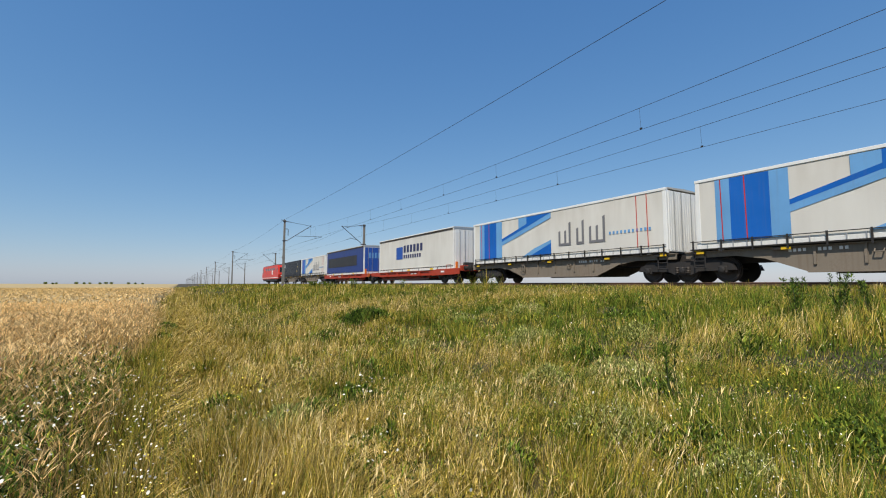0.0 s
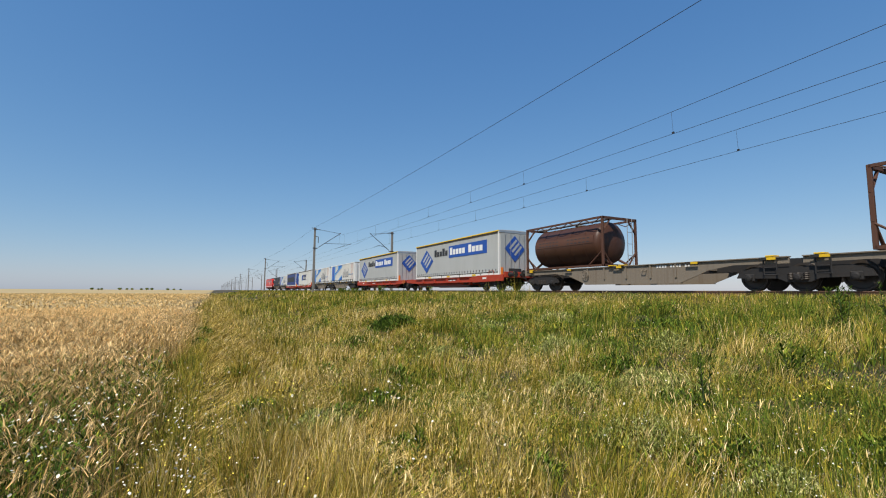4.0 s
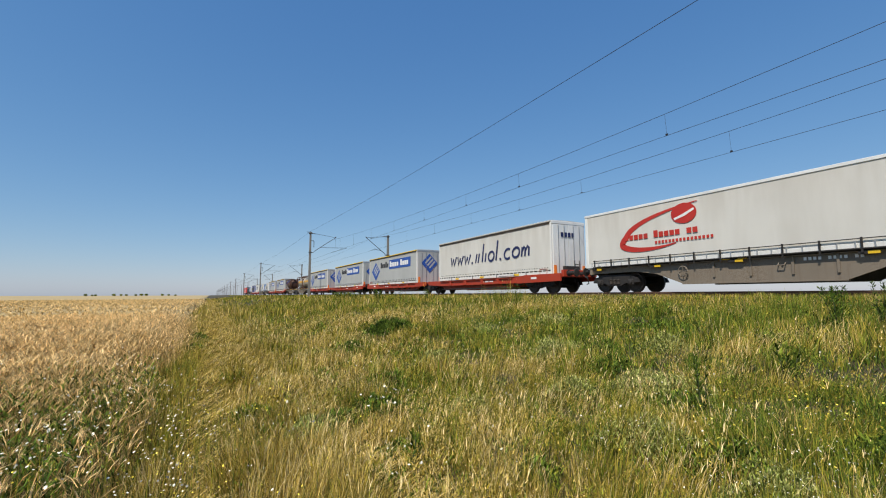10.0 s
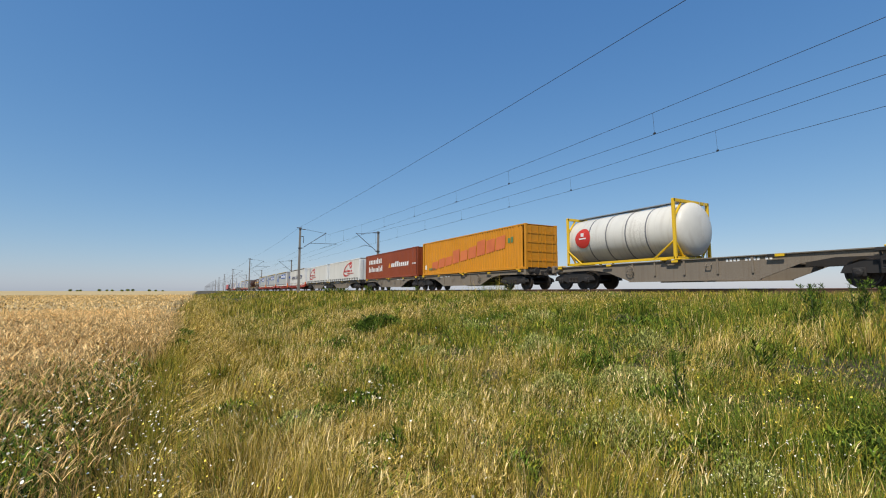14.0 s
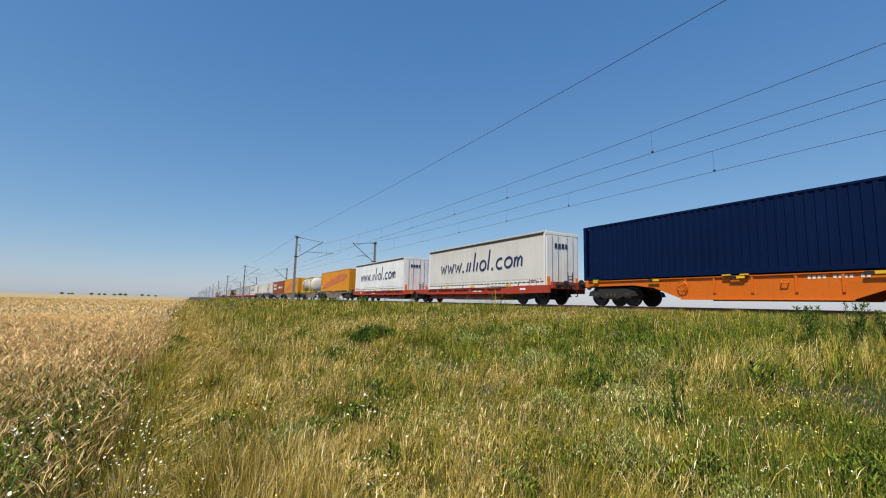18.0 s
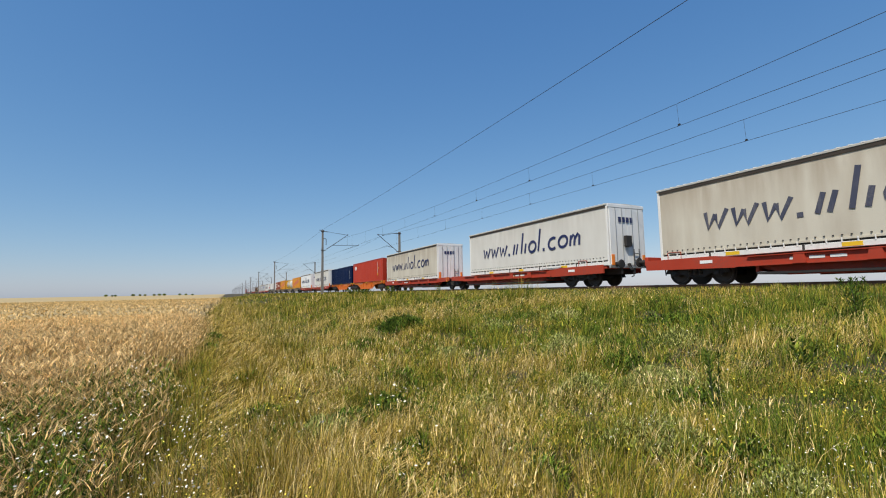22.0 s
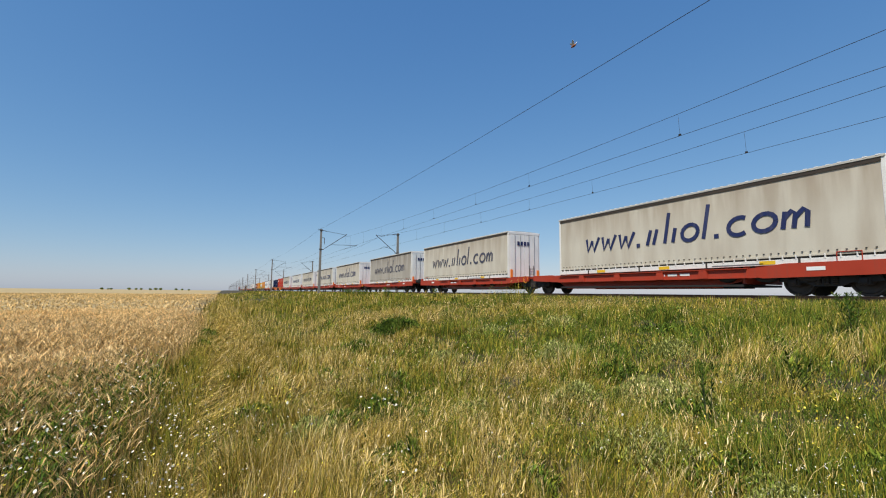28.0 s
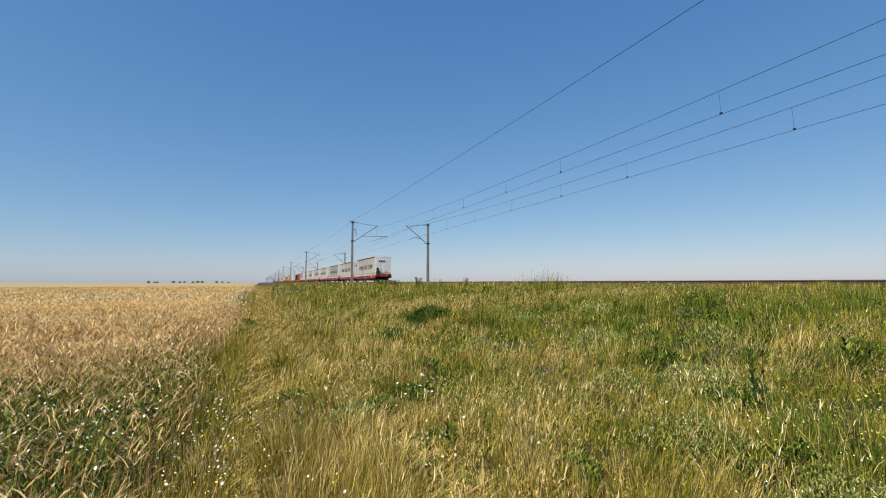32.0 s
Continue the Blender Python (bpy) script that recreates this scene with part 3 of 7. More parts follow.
def pocket_wagon(last=False):
    """Red articulated twin pocket wagon for two semi-trailers, three bogies."""
    t = thing("pocket_wagon", "rust-red articulated pocket wagon with low side sills, on the rails", "railway wagon", "red pocket wagons")
    red = M["red_wagon"]
    for h in (1, -1):          # the two halves, front and rear
        for s in (-1, 1):
            x = 1.30 * s
            o = lambda a: h * a
            prof = [(o(16.7), 0.64), (o(16.7), 1.06), (o(13.6), 1.06), (o(12.4), 0.93), (o(2.6), 0.93), (o(1.9), 1.02), (o(0.25), 1.02), (o(0.25), 0.72), (o(1.9), 0.64), (o(2.5), 0.62), (o(12.7), 0.62), (o(12.9), 0.58)]
            part("side_sill", Shape().prism(prof, "x", x - 0.04, x + 0.04), red, t)
            part("pocket_side", Shape().prism([(o(2.0), 0.72), (o(2.9), 0.29), (o(11.3), 0.29), (o(12.8), 0.72)], "x", x * 0.80 - 0.03, x * 0.80 + 0.03), red, t)
            part("top_flange", Shape().box(x - 0.13, x + 0.09, min(o(2.6), o(12.4)), max(o(2.6), o(12.4)), 0.93, 0.96), red, t)
            part("lower_flange", Shape().box(x * 0.8 - 0.08, x * 0.8 + 0.08, min(o(2.9), o(11.3)), max(o(2.9), o(11.3)), 0.26, 0.29), red, t)
            part("middle_rail", Shape().box(x - 0.09 if s < 0 else x, x if s < 0 else x + 0.09, min(o(2.5), o(12.7)), max(o(2.5), o(12.7)), 0.60, 0.64), red, t)
            for yy in (4.3, 6.6, 8.9, 10.8):
                part("side_bracket", Shape().prism([(o(yy) - 0.20, 0.62), (o(yy) - 0.14, 0.97), (o(yy) + 0.14, 0.97), (o(yy) + 0.20, 0.62)], "x", x - 0.12 if s < 0 else x - 0.02, x + 0.02 if s < 0 else x + 0.12), red, t)
            part("grab_rail", Shape().path([(x * 1.02, o(15.0), 1.05), (x * 1.02, o(15.0), 1.34), (x * 1.02, o(15.6), 1.34), (x * 1.02, o(15.6), 1.05)], 0.014, 5), red, t)
        part("pocket_floor", Shape().box(-1.26, 1.26, min(h * 2.6, h * 12.2), max(h * 2.6, h * 12.2), 0.30, 0.38), M["black_steel"], t)
        part("centre_deck", Shape().box(-1.2, 1.2, min(h * 12.2, h * 16.7), max(h * 12.2, h * 16.7), 0.88, 1.03), red, t)
        part("end_deck", Shape().box(-1.2, 1.2, min(h * 0.3, h * 2.5), max(h * 0.3, h * 2.5), 0.86, 1.00), red, t)
        part("pocket_end", Shape().box(-1.2, 1.2, h * 12.2 - 0.05, h * 12.2 + 0.05, 0.4, 0.95), red, t)
        part("inscription", bars(-1.345, h * 9.9 + 1.2, 0.75, 0.55, [0.09, 0.09, 0.09], 0.42), M["ink_white"], t, "small white stencilled marking")
        part("warning_plate", plate(-1.345, [(h * 14.2, 0.80), (h * 14.2 - 0.5, 0.80), (h * 14.2 - 0.5, 0.92), (h * 14.2, 0.92)]), M["ink_white"], t, "worn white data panel")
        buffers(t, h * 16.75, h, red)
        bogie(t, h * 14.6)
    bogie(t, 0.0)
    part("kingpin_stand", Shape().prism([(-16.3, 1.1), (-15.9, 1.1), (-16.0, 1.5), (-16.25, 1.5)], "x", -0.5, 0.5), M["black_steel"], t)
    for yy in (0.5,):
        part("reel", Shape().lathe([(0, 0.185), (-0.02, 0.21), (0.02, 0.21), (0.0, 0.185)], "x", (-1.35, yy, 0.84), 16), M["ink_orange"], t, "round hand wheel with worn orange rim")
    if last:
        part("tail_gear", Shape().box(-1.05, -0.55, -16.75, -16.3, 1.24, 1.75, 0.03).box(-1.0, -0.75, -16.7, -16.45, 1.75, 2.25, 0.03), M["black_steel"], t, "black end gear with pipes")
        part("tail_plate", Shape().box(-0.72, -0.2, -16.62, -16.56, 1.62, 2.15, 0.02), M["tarp_beige"], t, "beige metal plate at the end")
        part("tail_rail", Shape().path([(-1.15, -16.8, 1.2), (-1.15, -16.8, 2.2), (-0.8, -16.8, 2.2)], 0.025, 6), M["black_steel"], t)
    return t


def container_wagon(mat, label, posts=False, deep=0.33):
    """Articulated flat wagon with fish-bellied sills, three bogies."""
    t = thing("container_wagon", label, "railway wagon", "container flat wagons")
    for h in (1, -1):
        for s in (-1, 1):
            x = 1.12 * s
            o = lambda a: h * a
            prof = [(o(14.2), 0.90), (o(14.2), 1.16), (o(0.2), 1.16), (o(0.2), 0.92), (o(2.0), 0.94), (o(2.9), 0.80), (o(4.1), deep), (o(9.4), deep), (o(10.6), 0.78), (o(11.6), 0.92)]
            part("side_sill", Shape().prism(prof, "x", x - 0.03, x + 0.03), mat, t)
            part("sill_flange", Shape().box(x - 0.1, x + 0.12, min(o(0.2), o(14.2)), max(o(0.2), o(14.2)), 1.13, 1.165).box(x - 0.1, x + 0.1, min(o(4.1), o(9.4)), max(o(4.1), o(9.4)), deep - 0.03, deep), mat, t)
            for yy in (4.3, 5.5, 6.8, 8.1, 9.2):
                part("stiffener", Shape().box(x - 0.08 if s < 0 else x, x if s < 0 else x + 0.08, o(yy) - 0.035, o(yy) + 0.035, max(deep, 0.55), 1.13), mat, t)
            for yy in (0.7, 7.0, 7.6, 13.6):
                part("twist_lock", Shape().box(x - 0.2, x + 0.14, o(yy) - 0.14, o(yy) + 0.14, 1.165, 1.215, 0.01), M["yellow"], t, "yellow folding container spigot")
            for yy in (0.75, 3.5, 7.2, 10.5, 13.7):
                part("hazard_flap", Shape().box(*side(s, 1.29, 0.02, 0.02), o(yy) - 0.22, o(yy) + 0.05, 1.06, 1.15), M["yellow"], t, "yellow half of a hazard marking")
                part("hazard_flap", Shape().box(*side(s, 1.29, 0.02, 0.02), o(yy) + 0.05, o(yy) + 0.28, 1.06, 1.15), M["black_steel"], t, "black half of a hazard marking")
            part("rope_hook", Shape().path([(x * 1.06, o(5.7), 0.95), (x * 1.14, o(5.7), 0.86), (x * 1.14, o(5.9), 0.86), (x * 1.06, o(5.9), 0.95)], 0.018, 5), mat, t)
            if posts:
                e = 1.335 * s
                part("stake_rail", Shape().path([(e, o(0.5), 1.52), (e, o(13.95), 1.52)], 0.016, 5), M["black_steel"], t)
                part("stake_rail", Shape().path([(e, o(0.5), 1.22), (e, o(13.95), 1.22)], 0.03, 5), M["black_steel"], t)
                for k in range(14):
                    part("stake", Shape().box(e - 0.02, e + 0.02, o(0.6 + k * 1.02) - 0.025, o(0.6 + k * 1.02) + 0.025, 1.10, 1.56), M["black_steel"], t)
            if s < 0:
                part("handwheel", Shape().lathe([(-0.02, 0.20), (0.0, 0.225), (0.02, 0.20), (0.0, 0.185), (-0.02, 0.20)], "x", (-1.26, o(9.3), 0.82), 16).tube((-1.26, o(9.3) - 0.2, 0.82), (-1.26, o(9.3) + 0.2, 0.82), 0.015, 5).tube((-1.26, o(9.3), 0.62), (-1.26, o(9.3), 1.02), 0.015, 5), mat, t)
                part("inscription", bars(-1.152, o(4.4) + 0.8, 0.98, 0.13, [0.1] * 10, 0.08, gap_every=4), M["ink_white"], t, "small white stencilled marking")
                part("step", Shape().path([(-1.2, o(0.55), 1.1), (-1.2, o(0.55), 0.55), (-1.2, o(0.95), 0.55), (-1.2, o(0.95), 1.1)], 0.025, 5).path([(-1.2, o(0.55), 0.8), (-1.2, o(0.95), 0.8)], 0.02, 5), M["black_steel"], t)
        part("centre_beam", Shape().box(-0.3, 0.3, min(h * 0.2, h * 14.2), max(h * 0.2, h * 14.2), 0.72, 1.14), M["black_steel"], t)
        part("cross_members", Shape().box(-1.1, 1.1, h * 3.2 - 0.1, h * 3.2 + 0.1, 0.8, 1.12).box(-1.1, 1.1, h * 6.8 - 0.1, h * 6.8 + 0.1, 0.7, 1.12).box(-1.1, 1.1, h * 10.6 - 0.1, h * 10.6 + 0.1, 0.8, 1.12), mat, t)
        buffers(t, h * 14.2, h, mat)
        bogie(t, h * 12.9)
    bogie(t, 0.0, (-1.5, 0.0, 1.5))
    return t


# -- loads --
def cloth_side(length, z0, z1, x, seed, bulge=0.010):
    """One curtain: a sheet with vertical folds and a slight belly."""
    r = random.Random(seed)
    ny, nz = 60, 8
    ph = [r.uniform(0, 6.28) for _ in range(4)]
    s = Shape()
    out = -1 if x < 0 else 1
    vs = []
    for j in range(nz + 1):
        for i in range(ny + 1):
            u, w = i / ny, j / nz
            e = math.sin(math.pi * min(1, u * 14)) if u < 1 / 28 else 1
            f = 0.004 * math.sin(u * 38 + ph[0] + w) + 0.003 * math.sin(u * 71 + ph[1] - 2 * w) + 0.004 * math.sin(u * 13 + ph[2])
            vs.append((x + out * (math.sin(math.pi * w) * (bulge + f) * min(1, min(u, 1 - u) * 25)), (u - 0.5) * length, z0 + (z1 - z0) * w))
    fs = [(j * (ny + 1) + i, j * (ny + 1) + i + 1, (j + 1) * (ny + 1) + i + 1, (j + 1) * (ny + 1) + i) for j in range(nz) for i in range(ny)]
    return s.add(vs, fs)


def strokes(face_x, y0, z0, size, thick, wide=1.5):
    """Handwritten address: the plain words www and com, and between them a trade name in bars and rings that spell nothing."""
    done = []
    lift = [0.0]

    def line(pts, w=thick):
        s = Shape()
        done.append(s)
        lift[0] = (lift[0] + 0.0012) % 0.005
        pts = [Vector(p) for p in pts]
        nrm = []
        for i in range(len(pts)):
            d = (pts[min(i + 1, len(pts) - 1)] - pts[max(i - 1, 0)]).normalized()
            nrm.append(Vector((-d.y, d.x)) * w / 2)
        m = len(pts)
        x0, x1 = face_x - 0.004 - lift[0], face_x + 0.001
        vs = [(x, *(p + g * w)) for p, w in zip(pts, nrm) for x, g in ((x0, 1), (x0, -1), (x1, -1), (x1, 1))]
        fs = [(0, 1, 2, 3), tuple(4 * (m - 1) + j for j in (3, 2, 1, 0))]
        fs += [(4 * i + j, 4 * i + (j + 1) % 4, 4 * i + 4 + (j + 1) % 4, 4 * i + 4 + j) for i in range(m - 1) for j in range(4)]
        s.add(vs, fs)

    def P(u, v):            # u to the right in letter widths, v up in letter heights, leaning
        return (y0 - wide * size * u - 0.16 * size * v, z0 + size * v + 0.02 * u)

    def arc(u, v, a, b, d0, d1, n=12):
        line([P(u + a * math.cos(radians(d0 + (d1 - d0) * i / n)), v + b * math.sin(radians(d0 + (d1 - d0) * i / n))) for i in range(n + 1)])

    u = 0.0
    for k in range(3):
        line([P(u, 0.56), P(u + 0.10, 0.02), P(u + 0.21, 0.46)])
        line([P(u + 0.21, 0.46), P(u + 0.31, 0.0), P(u + 0.44, 0.58)])
        u += 0.56
    line([P(u, 0.03), P(u + 0.095, 0.03)], thick * 1.1)
    u += 0.30
    line([P(u, 0.0), P(u + 0.05, 0.55)])
    line([P(u + 0.17, 0.0), P(u + 0.22, 0.55)])
    u += 0.46
    line([P(u, 0.0), P(u + 0.02, 1.08)])
    line([P(u + 0.20, 0.0), P(u + 0.22, 0.5)])
    u += 0.44
    arc(u + 0.14, 0.27, 0.18, 0.27, 0, 360, 14)
    u += 0.46
    line([P(u, 0.0), P(u + 0.02, 1.12)])
    u += 0.22
    line([P(u, 0.03), P(u + 0.095, 0.03)], thick * 1.1)
    u += 0.30
    arc(u + 0.17, 0.26, 0.20, 0.27, 60, 310)
    u += 0.46
    arc(u + 0.16, 0.27, 0.19, 0.26, 0, 360, 14)
    u += 0.48
    line([P(u, 0.0), P(u, 0.50)])
    line([P(u, 0.30), P(u + 0.10, 0.50), P(u + 0.17, 0.40), P(u + 0.17, 0.0)])
    line([P(u + 0.17, 0.30), P(u + 0.28, 0.52), P(u + 0.35, 0.42), P(u + 0.37, 0.0)])
    return done


def diamond(face_x, yc, zc, a, t, parent):
    part("emblem", plate(face_x, [(yc + a * 1.28, zc), (yc, zc + a * 0.98), (yc - a * 1.28, zc), (yc, zc - a * 0.98)]), M["ink_blue"], parent, "blue diamond emblem")
    def at(p, q):
        return (yc - 1.28 * a * (p * 0.5 - q * 0.5), zc + 0.49 * a * (p + q))
    for q in (-0.58, -0.10, 0.38):
        part("emblem_stripe", Shape().prism([at(-0.52, q), at(-0.52, q + 0.24), at(0.86, q + 0.24), at(0.86, q)], "x", face_x - 0.011, face_x - 0.005), M[t], parent)


def trailer(style, curtain, label, seed=1, L=13.75, z0=1.00, H=4.06, roof="roof_cloth", front_dark=False):
    """Curtain-sided semi-trailer standing in the pocket of a wagon."""
    t = thing("semi_trailer", label, "semi-trailer", "semi-trailers on the train")
    W = 1.275
    zr = z0 + 0.30
    for s in (-1, 1):
        part("curtain", cloth_side(L - 0.2, zr, H - 0.10, s * W, seed + s), M[curtain], t, smooth=True)
        part("side_rail", Shape().box(*side(s, W, 0.05, 0.025), -L / 2 + 0.05, L / 2 - 0.05, z0 + 0.02, zr - 0.10, 0.01), M["white_rail"], t, "white side rail")
        # near-black box put in for the shade between rail and curtain
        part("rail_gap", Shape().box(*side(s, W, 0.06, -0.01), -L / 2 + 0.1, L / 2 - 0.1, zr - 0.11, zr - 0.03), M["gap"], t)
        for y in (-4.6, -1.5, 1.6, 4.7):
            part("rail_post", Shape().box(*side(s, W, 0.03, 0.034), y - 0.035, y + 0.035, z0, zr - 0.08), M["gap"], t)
        part("roof_rail", Shape().box(*side(s, W, 0.05, 0.05), -L / 2, L / 2, H - 0.05, H + 0.03, 0.01), M[roof], t)
        # dark brown seam, with the roof edge's shadow put into its colour
        part("roof_seam", Shape().box(*side(s, W, 0.05, 0.03), -L / 2 + 0.1, L / 2 - 0.1, H - 0.17, H - 0.05), M["dark_edge"], t)
        if s < 0:
            row("strap_buckle", Shape().box(*side(s, W, 0.02, 0.045), -0.014, 0.014, zr - 0.12, zr + 0.02), M["white_steel" if style == "script" else "alu"], t, [-L / 2 + 0.4 + (L - 0.8) * i / 33 for i in range(34)])
        if style == "logo" and s < 0:
            row("tension_strap", Shape().box(*side(s, W, 0.02, 0.045), -0.03, 0.03, zr + 0.02, zr + 0.17), M["ink_grey"], t, [-L / 2 + 0.35 + (L - 0.7) * i / 31 for i in range(32)], "short dark curtain strap")
        if style == "script":
            dots = Shape()
            for i in range(58):
                y = -L / 2 + 0.35 + (L - 0.7) * i / 57
                dots.box(*side(s, W, 0.01, 0.040), y - 0.020, y + 0.020, zr + 0.10, zr + 0.13)
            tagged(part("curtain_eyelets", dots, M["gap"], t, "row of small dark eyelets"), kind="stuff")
        part("hem", Shape().box(*side(s, W, 0.01, 0.032), -L / 2 + 0.2, L / 2 - 0.2, zr - 0.03, zr + 0.03), M[curtain], t)
        for e in (1, -1):
            part("corner_post", Shape().box(*side(s, W, 0.12, 0.015), e * (L / 2 - 0.06) - 0.06, e * (L / 2 - 0.06) + 0.06, z0, H, 0.015), M["white_rail"], t)
        for y in (-3.4, 0.6, 4.1):
            part("reflector", plate(-W - 0.028 if s < 0 else W + 0.034, [(y, z0 + 0.05), (y - 0.5, z0 + 0.05), (y - 0.5, z0 + 0.18), (y, z0 + 0.18)]), M["yellow"], t, "yellow reflective plate")
    part("roof", Shape().prism([(-W, H - 0.02), (W, H - 0.02), (W - 0.1, H + 0.05), (0, H + 0.08), (-W + 0.1, H + 0.05)], "y", -L / 2, L / 2), M["roof_cloth"], t)
    part("front_wall", Shape().box(-W + 0.02, W - 0.02, L / 2 - 0.06, L / 2 - 0.01, z0, H, 0.01), M["box_black" if front_dark else "white_steel"], t)
    for s in (-1, 1):
        door = part("rear_door", Shape().box(min(0.01 * s, s * (W - 0.1)), max(0.01 * s, s * (W - 0.1)), -L / 2 - 0.03, -L / 2 + 0.03, z0 + 0.05, H - 0.16, 0.01), M["tarp_grey" if style == "logo" else "white_steel"], t, "white ribbed rear door" if style != "logo" else "pale grey rear door")
        rib = Shape()
        for k in range(1, 8):
            rib.box(s * (0.14 * k + 0.02) - 0.018, s * (0.14 * k + 0.02) + 0.018, -L / 2 - 0.036, -L / 2 - 0.028, z0 + 0.12, H - 0.25)
        if style == "script" and seed in (65, 68, 71):
            part("door_ribs", rib, M["white_steel"], door)
        for q in (0.35, 0.8):
            part("lock_bar", Shape().tube((s * q, -L / 2 - 0.06, z0 + 0.05), (s * q, -L / 2 - 0.06, H - 0.18), 0.017, 6), M["alu"], door)
        part("tail_panel", Shape().box(s * 1.08 - 0.1, s * 1.08 + 0.1, -L / 2 - 0.075, -L / 2 - 0.045, z0 + 0.02, z0 + 0.55, 0.01), M["lamp_orange"], t, "orange and white reflective panel")
    part("rear_header", Shape().box(-W, W, -L / 2 - 0.04, -L / 2 + 0.05, H - 0.15, H + 0.03, 0.015), M["white_steel" if style == "script" else "alu"], t)
    part("bumper_beam", Shape().box(-W, W, -L / 2 - 0.06, -L / 2 + 0.06, z0 - 0.12, z0 + 0.03, 0.02), M["alu"], t)
    part("chassis", Shape().box(-0.5, -0.38, -L / 2, L / 2 - 1, z0 - 0.42, z0).box(0.38, 0.5, -L / 2, L / 2 - 1, z0 - 0.42, z0), M["black_steel"], t)
    for y in (-L / 2 + 2.1, -L / 2 + 3.4, -L / 2 + 4.7):
        part("axle", Shape().tube((-1.0, y, 0.95), (1.0, y, 0.95), 0.07, 8), M["black_steel"], t)
        for s in (-1, 1):
            part("tyre", Shape().lathe([(-0.17, 0.28), (-0.19, 0.42), (-0.14, 0.5), (0.14, 0.5), (0.19, 0.42), (0.17, 0.28), (-0.17, 0.28)], "x", (s * 1.03, y, 0.95), 18), M["black_steel"], t)
    fx = -W - 0.026
    if style == "script":
        for stroke in strokes(fx, L / 2 - 2.0, z0 + 1.12, 1.18, 0.155, 1.6):
            part("brush_stroke", stroke, M["ink_navy" if curtain == "tarp_white" or seed % 2 else "ink_navy_old"], t)
        r = Shape()
        for k in range(4):
            r.box(0.30 - k * 0.27 - 0.09, 0.30 - k * 0.27 + 0.09, -L / 2 - 0.066, -L / 2 - 0.046, H - 0.88, H - 0.62)
        part("rear_lettering", r, M["ink_navy"], t, "row of navy blocks")
        row("roof_tab", Shape().box(-W - 0.058, -W + 0.02, -0.05, 0.05, H + 0.012, H + 0.045), M["white_steel"], t, [-L / 2 + 0.15 + (L - 0.3) * k / 45 for k in range(46)])
        if seed in (63, 65):
            part("tool_box", Shape().box(-0.30, 0.12, -L / 2 - 0.22, -L / 2 - 0.06, z0 + 0.95, z0 + 1.50, 0.02), M["ink_red" if seed % 3 else "black_steel"], t, "small box on the rear doors")
        part("rear_ladder", Shape().path([(0.35, -L / 2 - 0.10, z0 + 0.0), (0.35, -L / 2 - 0.10, z0 + 0.85)], 0.02, 5).path([(0.70, -L / 2 - 0.10, z0 + 0.0), (0.70, -L / 2 - 0.10, z0 + 0.85)], 0.02, 5).path([(0.35, -L / 2 - 0.10, z0 + 0.28), (0.70, -L / 2 - 0.10, z0 + 0.28)], 0.02, 5).path([(0.35, -L / 2 - 0.10, z0 + 0.62), (0.70, -L / 2 - 0.10, z0 + 0.62)], 0.02, 5), M["black_steel"], t)
        part("data_plate", plate(-W - 0.028, [(L / 2 - 8.6, z0 + 0.06), (L / 2 - 10.4, z0 + 0.06), (L / 2 - 10.4, z0 + 0.10), (L / 2 - 8.6, z0 + 0.10)]), M["ink_grey"], t)
    elif style == "logo":
        diamond(fx, L / 2 - 2.35, z0 + 1.55, 1.06, "tarp_grey", t)
        part("lettering", bars(fx, L / 2 - 3.95, z0 + 1.86, 0.50, [0.60, 0.42, 0.42, 0.62, 0.42], 0.40), M["ink_black"], t, "row of black upright blocks")
        part("panel", plate(fx, [(L / 2 - 6.6, z0 + 1.64), (L / 2 - 12.3, z0 + 1.64), (L / 2 - 12.3, z0 + 2.58), (L / 2 - 6.6, z0 + 2.58)]), M["ink_blue"], t, "broad blue printed panel")
        part("panel_lettering", bars(fx - 0.006, L / 2 - 6.8, z0 + 1.86, 0.50, [0.58, 0.42, 0.42, 0.42, 0.42], 0.40), M["ink_white"], t, "white blocks on the blue panel")
        part("panel_lettering", bars(fx - 0.006, L / 2 - 9.75, z0 + 1.86, 0.52, [0.58, 0.42, 0.42, 0.42], 0.42), M["ink_white"], t, "white blocks on the blue panel")
        part("rear_emblem", Shape().prism([(0.85, z0 + 1.85), (0, z0 + 2.75), (-0.85, z0 + 1.85), (0, z0 + 0.95)], "y", -L / 2 - 0.062, -L / 2 - 0.044), M["ink_blue"], t, "blue diamond on the rear doors")
        for q in (-0.58, -0.10, 0.38):
            cr = [(0.425 * (p - v), z0 + 1.85 + 0.45 * (p + v)) for p, v in ((-0.52, q), (-0.52, q + 0.24), (0.86, q + 0.24), (0.86, q))]
            part("emblem_stripe", Shape().prism(cr, "y", -L / 2 - 0.068, -L / 2 - 0.060), M["tarp_grey"], t)
    elif style == "plain_blue":
        part("panel", plate(fx, [(L / 2 - 0.8, z0 + 1.0), (L / 2 - 11.6, z0 + 1.0), (L / 2 - 11.6, z0 + 2.15), (L / 2 - 0.8, z0 + 2.15)]), M["ink_black"], t, "faded dark grey panel")
        r = Shape()
        for k in range(5):
            r.box(0.7 - k * 0.34 - 0.08, 0.7 - k * 0.34 + 0.12, -L / 2 - 0.066, -L / 2 - 0.046, H - 1.35, H - 0.75)
        part("rear_lettering", r, M["ink_paleblue"], t)
